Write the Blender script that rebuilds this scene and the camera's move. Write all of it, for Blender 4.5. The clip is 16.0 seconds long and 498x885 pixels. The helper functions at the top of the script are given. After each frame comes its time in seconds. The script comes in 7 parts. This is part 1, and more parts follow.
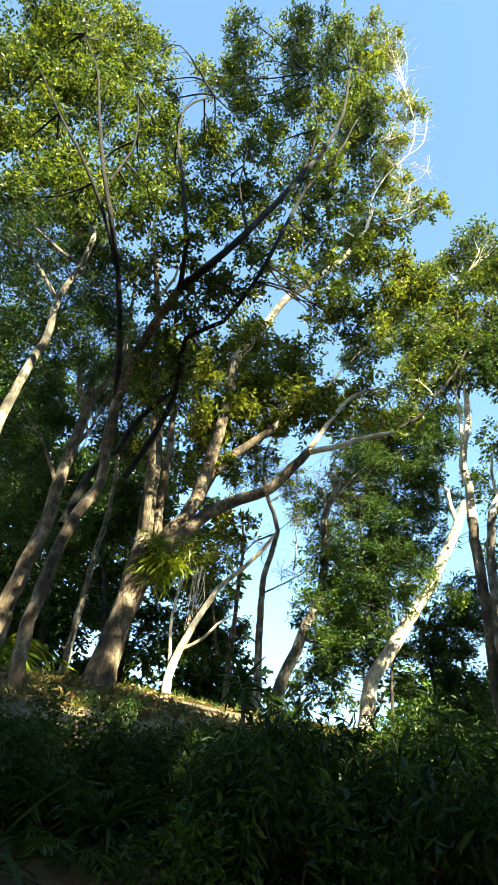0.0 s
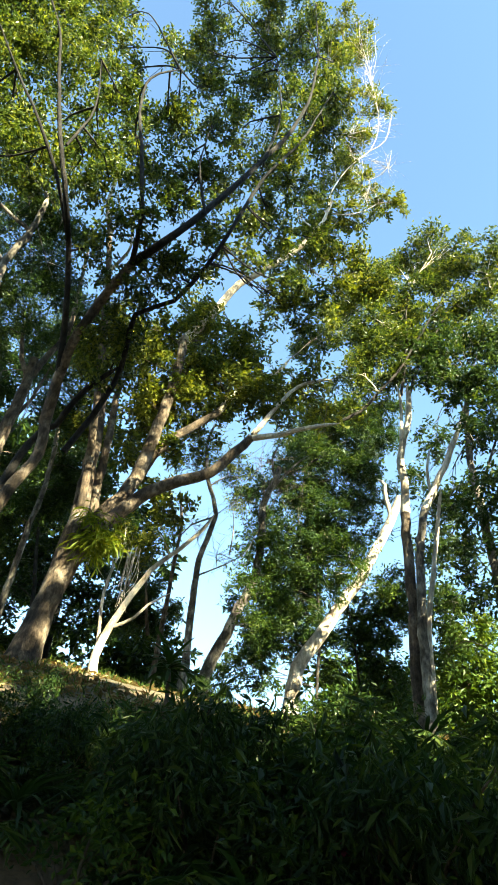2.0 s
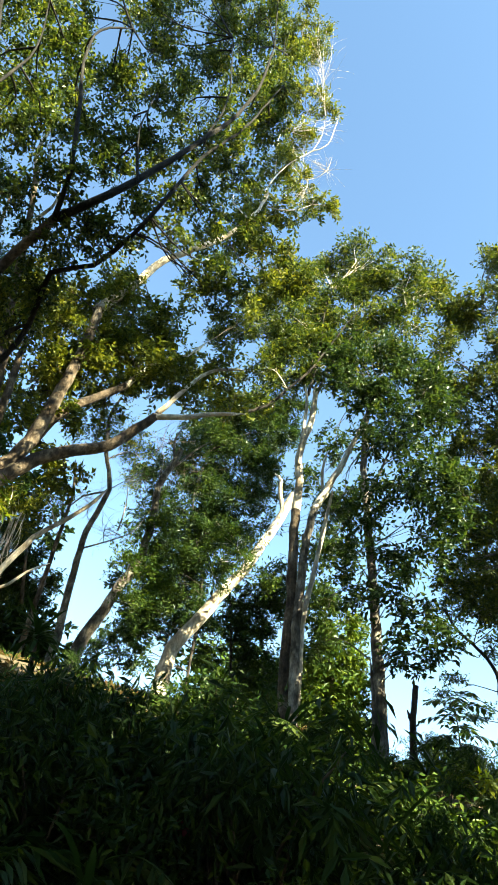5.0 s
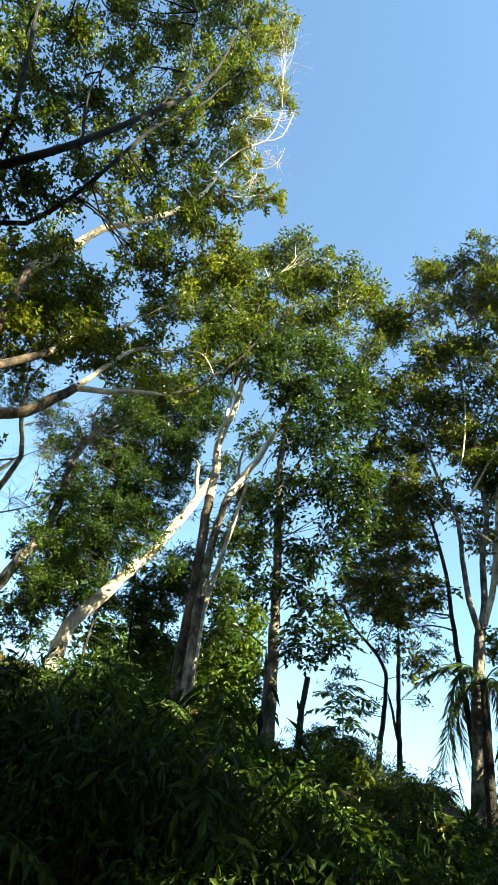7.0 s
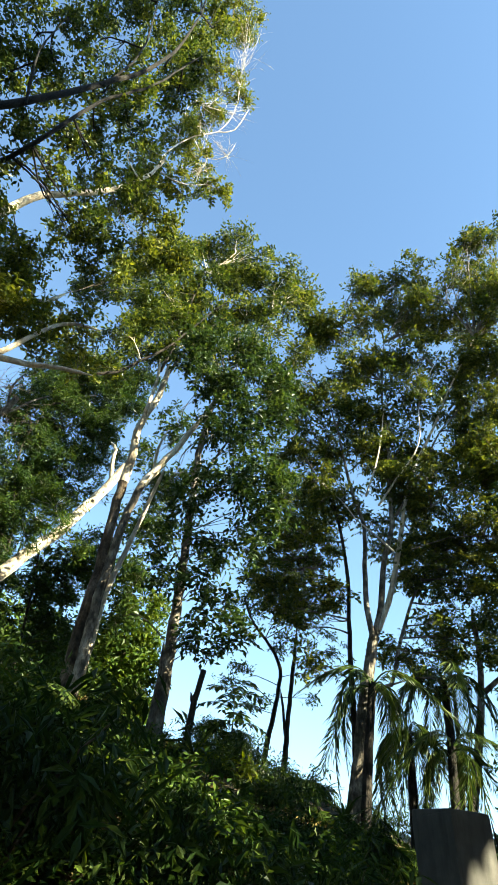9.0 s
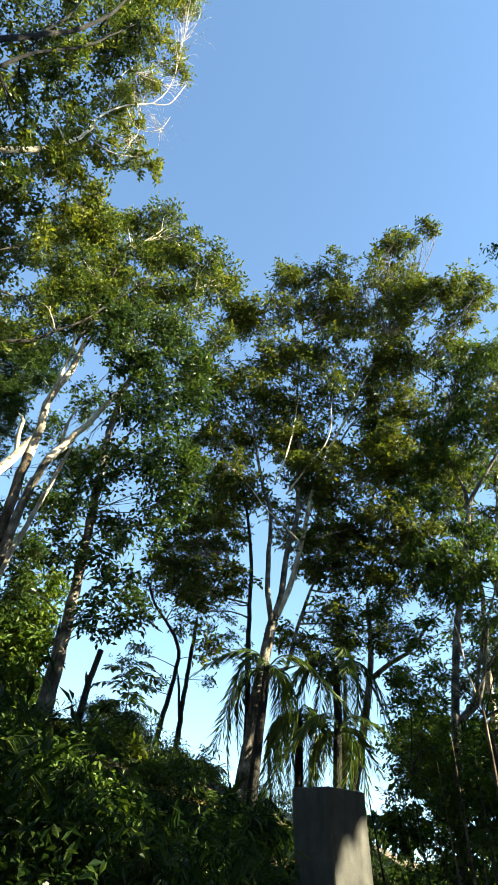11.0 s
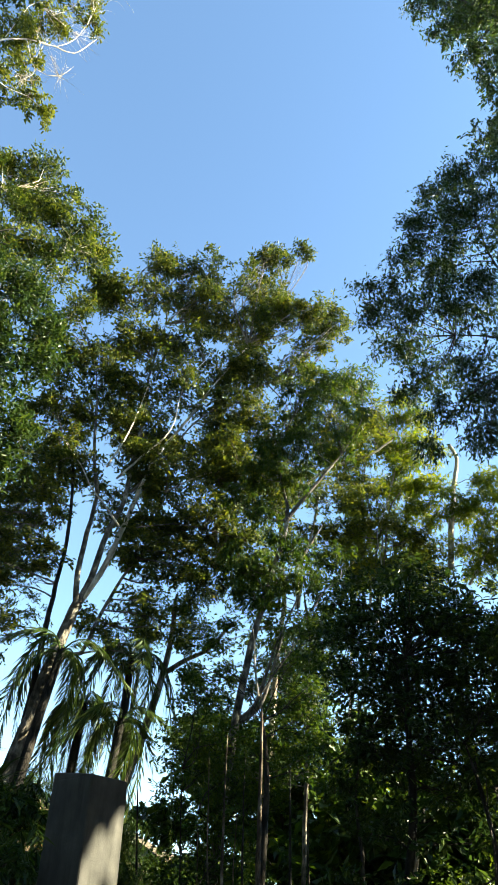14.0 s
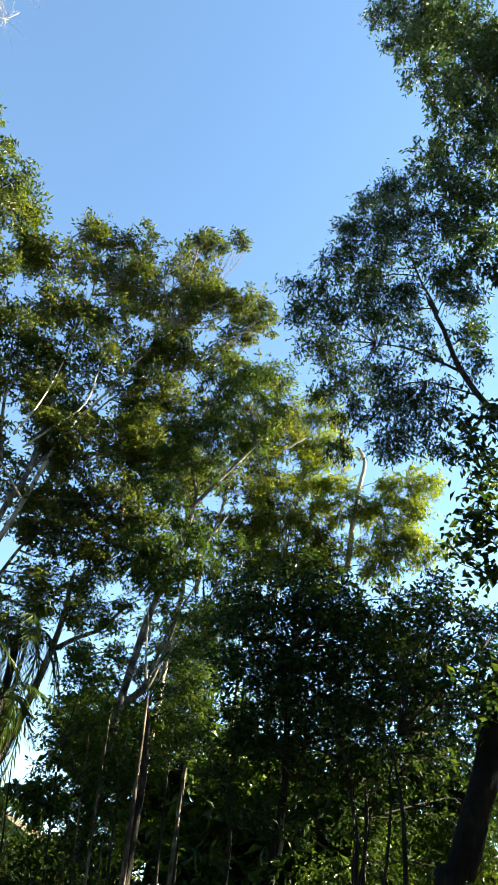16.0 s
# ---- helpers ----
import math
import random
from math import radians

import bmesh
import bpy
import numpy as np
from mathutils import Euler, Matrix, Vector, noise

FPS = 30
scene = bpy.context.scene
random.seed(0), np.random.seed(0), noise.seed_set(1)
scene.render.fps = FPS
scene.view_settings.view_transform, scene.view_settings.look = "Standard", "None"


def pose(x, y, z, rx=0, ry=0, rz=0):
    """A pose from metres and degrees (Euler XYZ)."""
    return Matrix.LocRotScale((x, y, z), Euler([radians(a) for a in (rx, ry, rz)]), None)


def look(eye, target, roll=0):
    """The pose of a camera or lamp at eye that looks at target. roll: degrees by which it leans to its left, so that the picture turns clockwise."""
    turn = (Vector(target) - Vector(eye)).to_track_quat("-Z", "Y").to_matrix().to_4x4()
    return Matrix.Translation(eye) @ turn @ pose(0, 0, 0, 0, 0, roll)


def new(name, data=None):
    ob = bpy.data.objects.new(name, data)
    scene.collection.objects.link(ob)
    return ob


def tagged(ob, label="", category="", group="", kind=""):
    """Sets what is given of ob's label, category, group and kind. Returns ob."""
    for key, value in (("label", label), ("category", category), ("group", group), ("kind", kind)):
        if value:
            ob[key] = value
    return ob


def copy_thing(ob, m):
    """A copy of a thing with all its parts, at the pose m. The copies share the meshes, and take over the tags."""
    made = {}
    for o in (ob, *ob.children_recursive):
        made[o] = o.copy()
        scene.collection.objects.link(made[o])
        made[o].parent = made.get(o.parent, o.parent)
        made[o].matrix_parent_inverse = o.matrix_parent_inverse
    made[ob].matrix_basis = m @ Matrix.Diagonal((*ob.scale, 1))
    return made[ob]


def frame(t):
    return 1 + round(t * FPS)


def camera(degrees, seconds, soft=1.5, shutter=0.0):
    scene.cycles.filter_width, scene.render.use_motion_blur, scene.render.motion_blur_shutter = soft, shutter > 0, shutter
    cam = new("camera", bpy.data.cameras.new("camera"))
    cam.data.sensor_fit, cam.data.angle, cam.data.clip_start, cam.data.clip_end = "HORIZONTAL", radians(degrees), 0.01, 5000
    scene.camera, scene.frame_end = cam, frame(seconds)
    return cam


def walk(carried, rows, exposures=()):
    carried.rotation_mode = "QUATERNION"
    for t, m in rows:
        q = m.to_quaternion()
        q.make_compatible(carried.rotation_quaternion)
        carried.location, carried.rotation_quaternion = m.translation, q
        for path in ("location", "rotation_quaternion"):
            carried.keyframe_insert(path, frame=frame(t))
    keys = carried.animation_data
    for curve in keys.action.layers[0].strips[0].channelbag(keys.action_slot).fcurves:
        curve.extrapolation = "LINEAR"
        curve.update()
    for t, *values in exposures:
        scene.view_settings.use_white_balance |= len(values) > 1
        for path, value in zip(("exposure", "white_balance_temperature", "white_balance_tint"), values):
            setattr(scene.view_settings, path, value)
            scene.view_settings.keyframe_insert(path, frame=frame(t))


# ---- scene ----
# ---- camera ----
EYE = 1.6
cam = camera(41.96, 16.0, soft=0.8)
ROWS = [
    (0.0, -0.001, 0.35, 129.36, -5.0, -3.85),
    (0.5, 0.003, 0.35, 129.4, -5.29, -4.79),
    (1.0, 0.019, 0.349, 129.62, -5.35, -7.58),
    (1.5, 0.026, 0.349, 129.16, -5.22, -8.56),
    (2.0, 0.037, 0.348, 128.51, -4.9, -10.01),
    (2.5, 0.047, 0.347, 128.41, -5.14, -11.84),
    (3.0, 0.055, 0.346, 128.88, -5.06, -13.1),
    (3.5, 0.067, 0.344, 128.67, -5.34, -15.29),
    (4.0, 0.078, 0.341, 128.45, -5.61, -17.32),
    (6.5, 0.139, 0.321, 127.98, -6.18, -28.15),
    (7.0, 0.151, 0.316, 128.05, -6.38, -30.5),
    (7.5, 0.16, 0.311, 127.77, -6.24, -32.06),
    (8.0, 0.17, 0.306, 127.48, -6.56, -34.15),
    (8.2, 0.178, 0.301, 127.67, -6.6, -35.63),
    (10.3, 0.222, 0.271, 128.87, -6.13, -44.29),
    (10.5, 0.229, 0.265, 128.75, -5.76, -45.49),
    (11.0, 0.242, 0.252, 128.03, -5.25, -47.93),
    (11.5, 0.256, 0.239, 128.48, -5.01, -51.0),
    (12.0, 0.265, 0.229, 128.58, -5.45, -53.51),
    (12.5, 0.276, 0.215, 129.2, -5.09, -56.2),
    (13.0, 0.289, 0.197, 129.62, -5.07, -59.88),
    (13.5, 0.299, 0.182, 129.58, -5.03, -62.82),
    (14.0, 0.307, 0.168, 129.1, -5.44, -65.64),
    (14.5, 0.315, 0.152, 128.63, -5.65, -68.72),
    (15.0, 0.319, 0.144, 128.78, -5.73, -70.31),
    (15.5, 0.326, 0.127, 129.15, -5.26, -72.97),
    (16.0, 0.33, 0.116, 128.91, -5.58, -75.2),
]
EXPOSURES = [(0.0, 3.55, 6450, -4), (4.0, 3.36, 6450, -4), (8.0, 3.10, 6350, -3), (11.0, 2.97, 6250, 0), (16.0, 3.10, 6250, 0)]
walk(cam, [(t, pose(x, y, EYE, rx, ry, rz)) for t, x, y, rx, ry, rz in ROWS], EXPOSURES)

# ---- world and sun ----
SUN_AZ, SUN_EL = 150.0, 29.0
world = bpy.data.worlds.new("sky")
scene.world = world
world.use_nodes = True
wn = world.node_tree.nodes
sky = wn.new("ShaderNodeTexSky")
sky.sky_type = "NISHITA"
sky.sun_disc = False
sky.sun_elevation, sky.sun_rotation = radians(SUN_EL), radians(SUN_AZ)
sky.air_density, sky.dust_density, sky.ozone_density = 1.0, 0.0, 1.1
wn["Background"].inputs["Strength"].default_value = 0.052
world.node_tree.links.new(sky.outputs["Color"], wn["Background"].inputs["Color"])
sun = new("sun", bpy.data.lights.new("sun", "SUN"))
sun.data.energy, sun.data.angle, sun.data.color = 5.0, radians(0.53), (1.0, 0.86, 0.62)
SUN_WAY = Vector((math.sin(radians(SUN_AZ)) * math.cos(radians(SUN_EL)), math.cos(radians(SUN_AZ)) * math.cos(radians(SUN_EL)), math.sin(radians(SUN_EL))))
sun.matrix_world = look(SUN_WAY * 60, (0, 0, 0))


# ---- materials ----
def shader(name):
    m = bpy.data.materials.new(name)
    m.use_nodes = True
    nt = m.node_tree
    return m, nt, nt.nodes["Principled BSDF"], nt.nodes["Material Output"]


def noise_node(nt, scale, detail=4.0, rough=0.6, coord="Object", stretch=None):
    tc = nt.nodes.new("ShaderNodeTexCoord")
    n = nt.nodes.new("ShaderNodeTexNoise")
    n.inputs["Scale"].default_value, n.inputs["Detail"].default_value, n.inputs["Roughness"].default_value = scale, detail, rough
    out = tc.outputs[coord]
    if stretch:
        mp = nt.nodes.new("ShaderNodeMapping")
        mp.inputs["Scale"].default_value = stretch
        nt.links.new(out, mp.inputs["Vector"])
        out = mp.outputs["Vector"]
    nt.links.new(out, n.inputs["Vector"])
    return n


def ramp(nt, fac, stops):
    r = nt.nodes.new("ShaderNodeValToRGB")
    while len(r.color_ramp.elements) < len(stops):
        r.color_ramp.elements.new(0.5)
    for e, (p, c) in zip(r.color_ramp.elements, stops):
        e.position, e.color = p, (*c, 1)
    nt.links.new(fac, r.inputs["Fac"])
    return r


def mixed(nt, fac, a, b, kind="MIX"):
    m = nt.nodes.new("ShaderNodeMix")
    m.data_type, m.blend_type = "RGBA", kind
    if isinstance(fac, float):
        m.inputs[0].default_value = fac
    else:
        nt.links.new(fac, m.inputs[0])
    nt.links.new(a, m.inputs[6])
    nt.links.new(b, m.inputs[7])
    return m.outputs[2]


def bumped(nt, bsdf, fac, strength, distance=0.02):
    b = nt.nodes.new("ShaderNodeBump")
    b.inputs["Strength"].default_value, b.inputs["Distance"].default_value = strength, distance
    nt.links.new(fac, b.inputs["Height"])
    nt.links.new(b.outputs["Normal"], bsdf.inputs["Normal"])


def bark(name, dark, mid, pale, patch=2.2, edges=(0.38, 0.52, 0.66), blotch=0.85):
    """Bark with broad tone patches, small lichen blotches and rough upright furrows."""
    m, nt, bsdf, _ = shader(name)
    big = noise_node(nt, patch, 5, 0.62)
    blot = noise_node(nt, 9.0, 4, 0.55, stretch=(1, 1, 0.6))
    fine = noise_node(nt, 26.0, 6, 0.7, stretch=(1, 1, 0.22))
    r1 = ramp(nt, big.outputs["Fac"], [(edges[0], dark), (edges[1], mid), (edges[2], pale)])
    r0 = ramp(nt, blot.outputs["Fac"], [(0.40, (0.42, 0.40, 0.37)), (0.52, (0.95, 0.95, 0.95)), (0.70, (1.35, 1.32, 1.25))])
    r2 = ramp(nt, fine.outputs["Fac"], [(0.34, (0.35, 0.34, 0.33)), (0.60, (1.1, 1.1, 1.1))])
    col = mixed(nt, blotch, r1.outputs["Color"], r0.outputs["Color"], "MULTIPLY")
    nt.links.new(mixed(nt, blotch * 0.94, col, r2.outputs["Color"], "MULTIPLY"), bsdf.inputs["Base Color"])
    bsdf.inputs["Roughness"].default_value = 0.9
    bsdf.inputs["Specular IOR Level"].default_value = 0.25
    bumped(nt, bsdf, fine.outputs["Fac"], 1.0, 0.05)
    return m


def leafy(name, a, b, c, glow=0.32, gloss=0.46):
    """Leaves whose colour varies leaf by leaf and clump by clump, and which let some light through."""
    m, nt, bsdf, out = shader(name)
    geo = nt.nodes.new("ShaderNodeNewGeometry")
    r = ramp(nt, geo.outputs["Random Per Island"], [(0.0, a), (0.55, b), (1.0, c)])
    big = noise_node(nt, 0.8, 3, 0.6, "Object")
    r2 = ramp(nt, big.outputs["Fac"], [(0.35, (0.62, 0.72, 0.66)), (0.68, (1.20, 1.16, 0.95))])
    col = mixed(nt, 1.0, r.outputs["Color"], r2.outputs["Color"], "MULTIPLY")
    nt.links.new(col, bsdf.inputs["Base Color"])
    bsdf.inputs["Roughness"].default_value = gloss
    bsdf.inputs["Specular IOR Level"].default_value = 0.14
    tr = nt.nodes.new("ShaderNodeBsdfTranslucent")
    warm = nt.nodes.new("ShaderNodeHueSaturation")
    warm.inputs["Hue"].default_value, warm.inputs["Saturation"].default_value, warm.inputs["Value"].default_value = 0.485, 1.1, 1.5
    nt.links.new(col, warm.inputs["Color"])
    nt.links.new(warm.outputs["Color"], tr.inputs["Color"])
    mx = nt.nodes.new("ShaderNodeMixShader")
    mx.inputs["Fac"].default_value = glow
    nt.links.new(bsdf.outputs["BSDF"], mx.inputs[1])
    nt.links.new(tr.outputs["BSDF"], mx.inputs[2])
    nt.links.new(mx.outputs["Shader"], out.inputs["Surface"])
    return m


BARK_BROWN = bark("brown bark", (0.040, 0.030, 0.021), (0.112, 0.083, 0.056), (0.224, 0.185, 0.139), 2.6)
BARK_GREY = bark("grey bark with lichen", (0.059, 0.053, 0.043), (0.158, 0.139, 0.112), (0.317, 0.290, 0.244), 3.0)
BARK_PALE = bark("pale smooth bark", (0.20, 0.155, 0.10), (0.50, 0.425, 0.32), (0.66, 0.60, 0.49), 1.6, (0.30, 0.46, 0.62), 0.55)
# Near-black tone paints the shade on upper limbs and the near trunk.
BARK_SHADED = bark("bark darkened for shade", (0.006, 0.005, 0.004), (0.013, 0.011, 0.009), (0.030, 0.026, 0.020), 3.0)
# Tone set lower than plain bark, also standing in for shade on limbs.
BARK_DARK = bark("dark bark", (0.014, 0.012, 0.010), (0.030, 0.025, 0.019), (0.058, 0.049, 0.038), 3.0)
LEAF_OLIVE = leafy("olive green leaves", (0.027, 0.042, 0.008), (0.082, 0.098, 0.015), (0.190, 0.194, 0.031), 0.38)
# Dark tone with bright outliers imitates shaded leaves among sunlit ones.
LEAF_TOP = leafy("small glossy leaves toned for shade and sun", (0.016, 0.030, 0.008), (0.050, 0.072, 0.013), (0.155, 0.170, 0.030), 0.36, 0.36)
LEAF_FEATHER = leafy("small feathery leaves", (0.020, 0.034, 0.008), (0.052, 0.070, 0.013), (0.130, 0.135, 0.024), 0.40)
LEAF_GREEN = leafy("green leaves", (0.020, 0.042, 0.008), (0.044, 0.078, 0.012), (0.090, 0.120, 0.018))
LEAF_DEEP = leafy("deep green leaves", (0.012, 0.026, 0.008), (0.026, 0.048, 0.012), (0.056, 0.080, 0.016), 0.35, 0.36)
LEAF_BRIGHT = leafy("yellow-green leaves", (0.056, 0.088, 0.010), (0.105, 0.140, 0.017), (0.180, 0.195, 0.026), 0.5)
LEAF_PALM = leafy("palm leaves", (0.026, 0.048, 0.013), (0.055, 0.084, 0.020), (0.100, 0.120, 0.034), 0.34, 0.32)
LEAF_DRY = leafy("dry leaves", (0.12, 0.075, 0.035), (0.20, 0.135, 0.06), (0.32, 0.24, 0.12), 0.2, 0.7)


# ---- mesh builders ----
def part(name, me, material, parent, label=""):
    if isinstance(me, bmesh.types.BMesh):
        bm, me = me, bpy.data.meshes.new(name)
        bm.to_mesh(me)
        bm.free()
    me.materials.append(material)
    ob = new(name, me)
    ob.parent = parent
    if parent is not None:
        ob.matrix_parent_inverse = parent.matrix_basis.inverted()
    if label:
        ob["label"] = label
    return ob


def mesh_of(name, verts, faces, smooth=False):
    """A mesh from arrays of vertices and of equal-sided faces."""
    verts, faces = np.asarray(verts, np.float32), np.asarray(faces, np.int32)
    me = bpy.data.meshes.new(name)
    k = faces.shape[1]
    me.vertices.add(len(verts))
    me.vertices.foreach_set("co", verts.ravel())
    me.loops.add(faces.size)
    me.loops.foreach_set("vertex_index", faces.ravel())
    me.polygons.add(len(faces))
    me.polygons.foreach_set("loop_start", np.arange(0, faces.size, k, dtype=np.int32))
    me.polygons.foreach_set("loop_total", np.full(len(faces), k, np.int32))
    me.polygons.foreach_set("use_smooth", np.full(len(faces), smooth))
    me.update(calc_edges=True)
    return me


def smooth_path(points, step):
    """A Catmull-Rom line through the points, resampled at about the given step."""
    p = np.asarray(points, float)
    if len(p) < 2:
        return p
    q = np.vstack([2 * p[0] - p[1], p, 2 * p[-1] - p[-2]])
    out = []
    for i in range(1, len(q) - 2):
        a, b, c, d = q[i - 1], q[i], q[i + 1], q[i + 2]
        n = max(2, int(np.linalg.norm(c - b) / step))
        t = np.linspace(0, 1, n, endpoint=False)[:, None]
        out.append(0.5 * (2 * b + (c - a) * t + (2 * a - 5 * b + 4 * c - d) * t**2 + (3 * b - a - 3 * c + d) * t**3))
    return np.vstack(out + [p[-1:]])


def tube(path, r0, r1, sides, rng, knobs=0.0, flare=0.0):
    """Vertices and quads of a tapered, slightly knobbly tube along a path."""
    n = len(path)
    tan = np.gradient(path, axis=0)
    tan /= np.linalg.norm(tan, axis=1)[:, None] + 1e-9
    ref = np.array([0.31, 0.92, 0.23])
    u = np.cross(tan, ref)
    u /= np.linalg.norm(u, axis=1)[:, None] + 1e-9
    v = np.cross(tan, u)
    s = np.linspace(0, 1, n)
    rad = r0 + (r1 - r0) * s**0.85
    run = np.concatenate([[0.0], np.cumsum(np.linalg.norm(np.diff(path, axis=0), axis=1))])
    rad = rad * (1 + flare * np.exp(-run / (2.2 * r0 + 0.02)))
    if r1 < 0.055:
        rad[-1] *= 0.25
    a = np.linspace(0, 2 * np.pi, sides, endpoint=False)
    wob = 1 + knobs * (np.sin(3 * a[None, :] + 5.0 * s[:, None] + rng.uniform(0, 6)) * 0.5 + rng.normal(0, 0.45, (n, sides)))
    ring = path[:, None, :] + (rad[:, None] * wob)[:, :, None] * (np.cos(a)[None, :, None] * u[:, None, :] + np.sin(a)[None, :, None] * v[:, None, :])
    i, j = np.meshgrid(np.arange(n - 1), np.arange(sides), indexing="ij")
    k = (j + 1) % sides
    faces = np.stack([i * sides + j, i * sides + k, (i + 1) * sides + k, (i + 1) * sides + j], -1).reshape(-1, 4)
    return ring.reshape(-1, 3), faces


def joined(pieces):
    vs, fs, at = [], [], 0
    for v, f in pieces:
        vs.append(v)
        fs.append(f + at)
        at += len(v)
    return np.vstack(vs), np.vstack(fs)


def unit(v):
    return v / (np.linalg.norm(v, axis=-1, keepdims=True) + 1e-9)


def leaves_at(base, way, side, length, width, fold=0.25):
    """Folded, pointed leaves: four vertices and two triangles each."""
    up = unit(np.cross(side, way))
    l, w = length[:, None], width[:, None]
    mid = base + way * l * 0.45
    tip = base + way * l - up * l * 0.12
    v = np.stack([base, mid + side * w + up * w * fold, tip, mid - side * w + up * w * fold], 1).reshape(-1, 3)
    k = np.arange(len(base))[:, None] * 4
    f = np.stack([k + [0, 2, 1], k + [0, 3, 2]], 1).reshape(-1, 3)
    return v, f


def sprays(clumps, rng, per_m2, size, droop=0.15, spread=0.30, count=9, gaps=0.42, slim=0.42, flat=0.4):
    """Leafy twigs that gather in layered tufts inside each clump (x, y, z, half width, half height) and leave gaps."""
    bases, ways, sides = [], [], []
    turn = np.tile([1.0, -1.0], count)[:count][None, :, None]
    for x, y, z, rw, rh in clumps:
        n = int(per_m2 * math.pi * rw * rh / count) + 3
        half = np.array([rw, rw, rh])
        tufts = 6 + int(rw * 8)
        tuft = unit(rng.normal(size=(tufts, 3))) * rng.uniform(0.1, 1.0, (tufts, 1)) ** 0.4 * np.where(rng.uniform(size=(tufts, 1)) < 0.2, 1.25, 1.0)
        weight = rng.uniform(0.25, 1.0, tufts) ** 1.4
        which = rng.choice(tufts, n, p=weight / weight.sum())
        o = tuft[which] + rng.normal(0, 1, (n, 3)) * np.array([0.21, 0.21, 0.20 - 0.15 * flat]) * (0.55 + 0.8 * weight[which, None])
        loose = rng.uniform(size=n) < 0.34 - gaps * 0.38
        o[loose] = (unit(rng.normal(size=(n, 3))) * rng.uniform(0, 1.15, (n, 1)) ** 0.5)[loose]
        c = np.array([x, y, z]) + o * half * 0.9
        axis = unit((o * 0.7 + rng.normal(0, 0.7, (n, 3))) * np.array([1, 1, 1 - 0.6 * flat]) + np.array([0, 0, 0.15 - droop * 1.8]))
        lateral = unit(np.cross(axis, rng.normal(0, 0.45, (n, 3)) + np.array([0, 0, 1.0])))
        t = np.linspace(-0.9, 0.9, count)[None, :, None] + rng.normal(0, 0.10, (n, count, 1))
        b = c[:, None, :] + axis[:, None, :] * t * spread + rng.normal(0, 0.05, (n, count, 3)) * spread
        w = unit(axis[:, None, :] * 0.55 + lateral[:, None, :] * turn * 0.75 + rng.normal(0, 0.38, (n, count, 3)) + np.array([0, 0, -droop]))
        s = unit(np.cross(w, rng.normal(0, 0.5, (n, 1, 3)) + rng.normal(0, 0.35, (n, count, 3)) + np.array([0, 0, 0.8])))
        bases.append(b.reshape(-1, 3)), ways.append(w.reshape(-1, 3)), sides.append(s.reshape(-1, 3))
    b, w, s = np.vstack(bases), np.vstack(ways), np.vstack(sides)
    ln = size * rng.uniform(0.6, 1.3, len(b))
    return leaves_at(b, w, s, ln, ln * slim * 0.5)


def thing(name, label, category, group="", at=(0, 0, 0)):
    ob = new(name)
    ob.matrix_basis = Matrix.Translation(at)
    ob.empty_display_size = 0.2
    return tagged(ob, label, category, group)


# ---- ground ----
def ground_z(x, y):
    """A bank that climbs to a rounded crest ahead and to the left, and falls away to the right."""
    s = x * math.sin(radians(-10)) + y * math.cos(radians(-10))
    k = 0.5 * (s - 0.7)
    k = np.logaddexp(0.0, 3.0 * k) / 3.0
    z = -np.logaddexp(-1.5 * k, -1.5 * 5.6) / 1.5
    z = z + 0.12 * np.sin(x * 0.9 + 0.5 * np.sin(y * 0.7)) * np.sin(y * 0.8 + 1.0) * np.minimum(1.0, k)
    return z


LEAF_AMOUNT, LEAF_SCALE = 1.7, 1.0
SEED = [10]


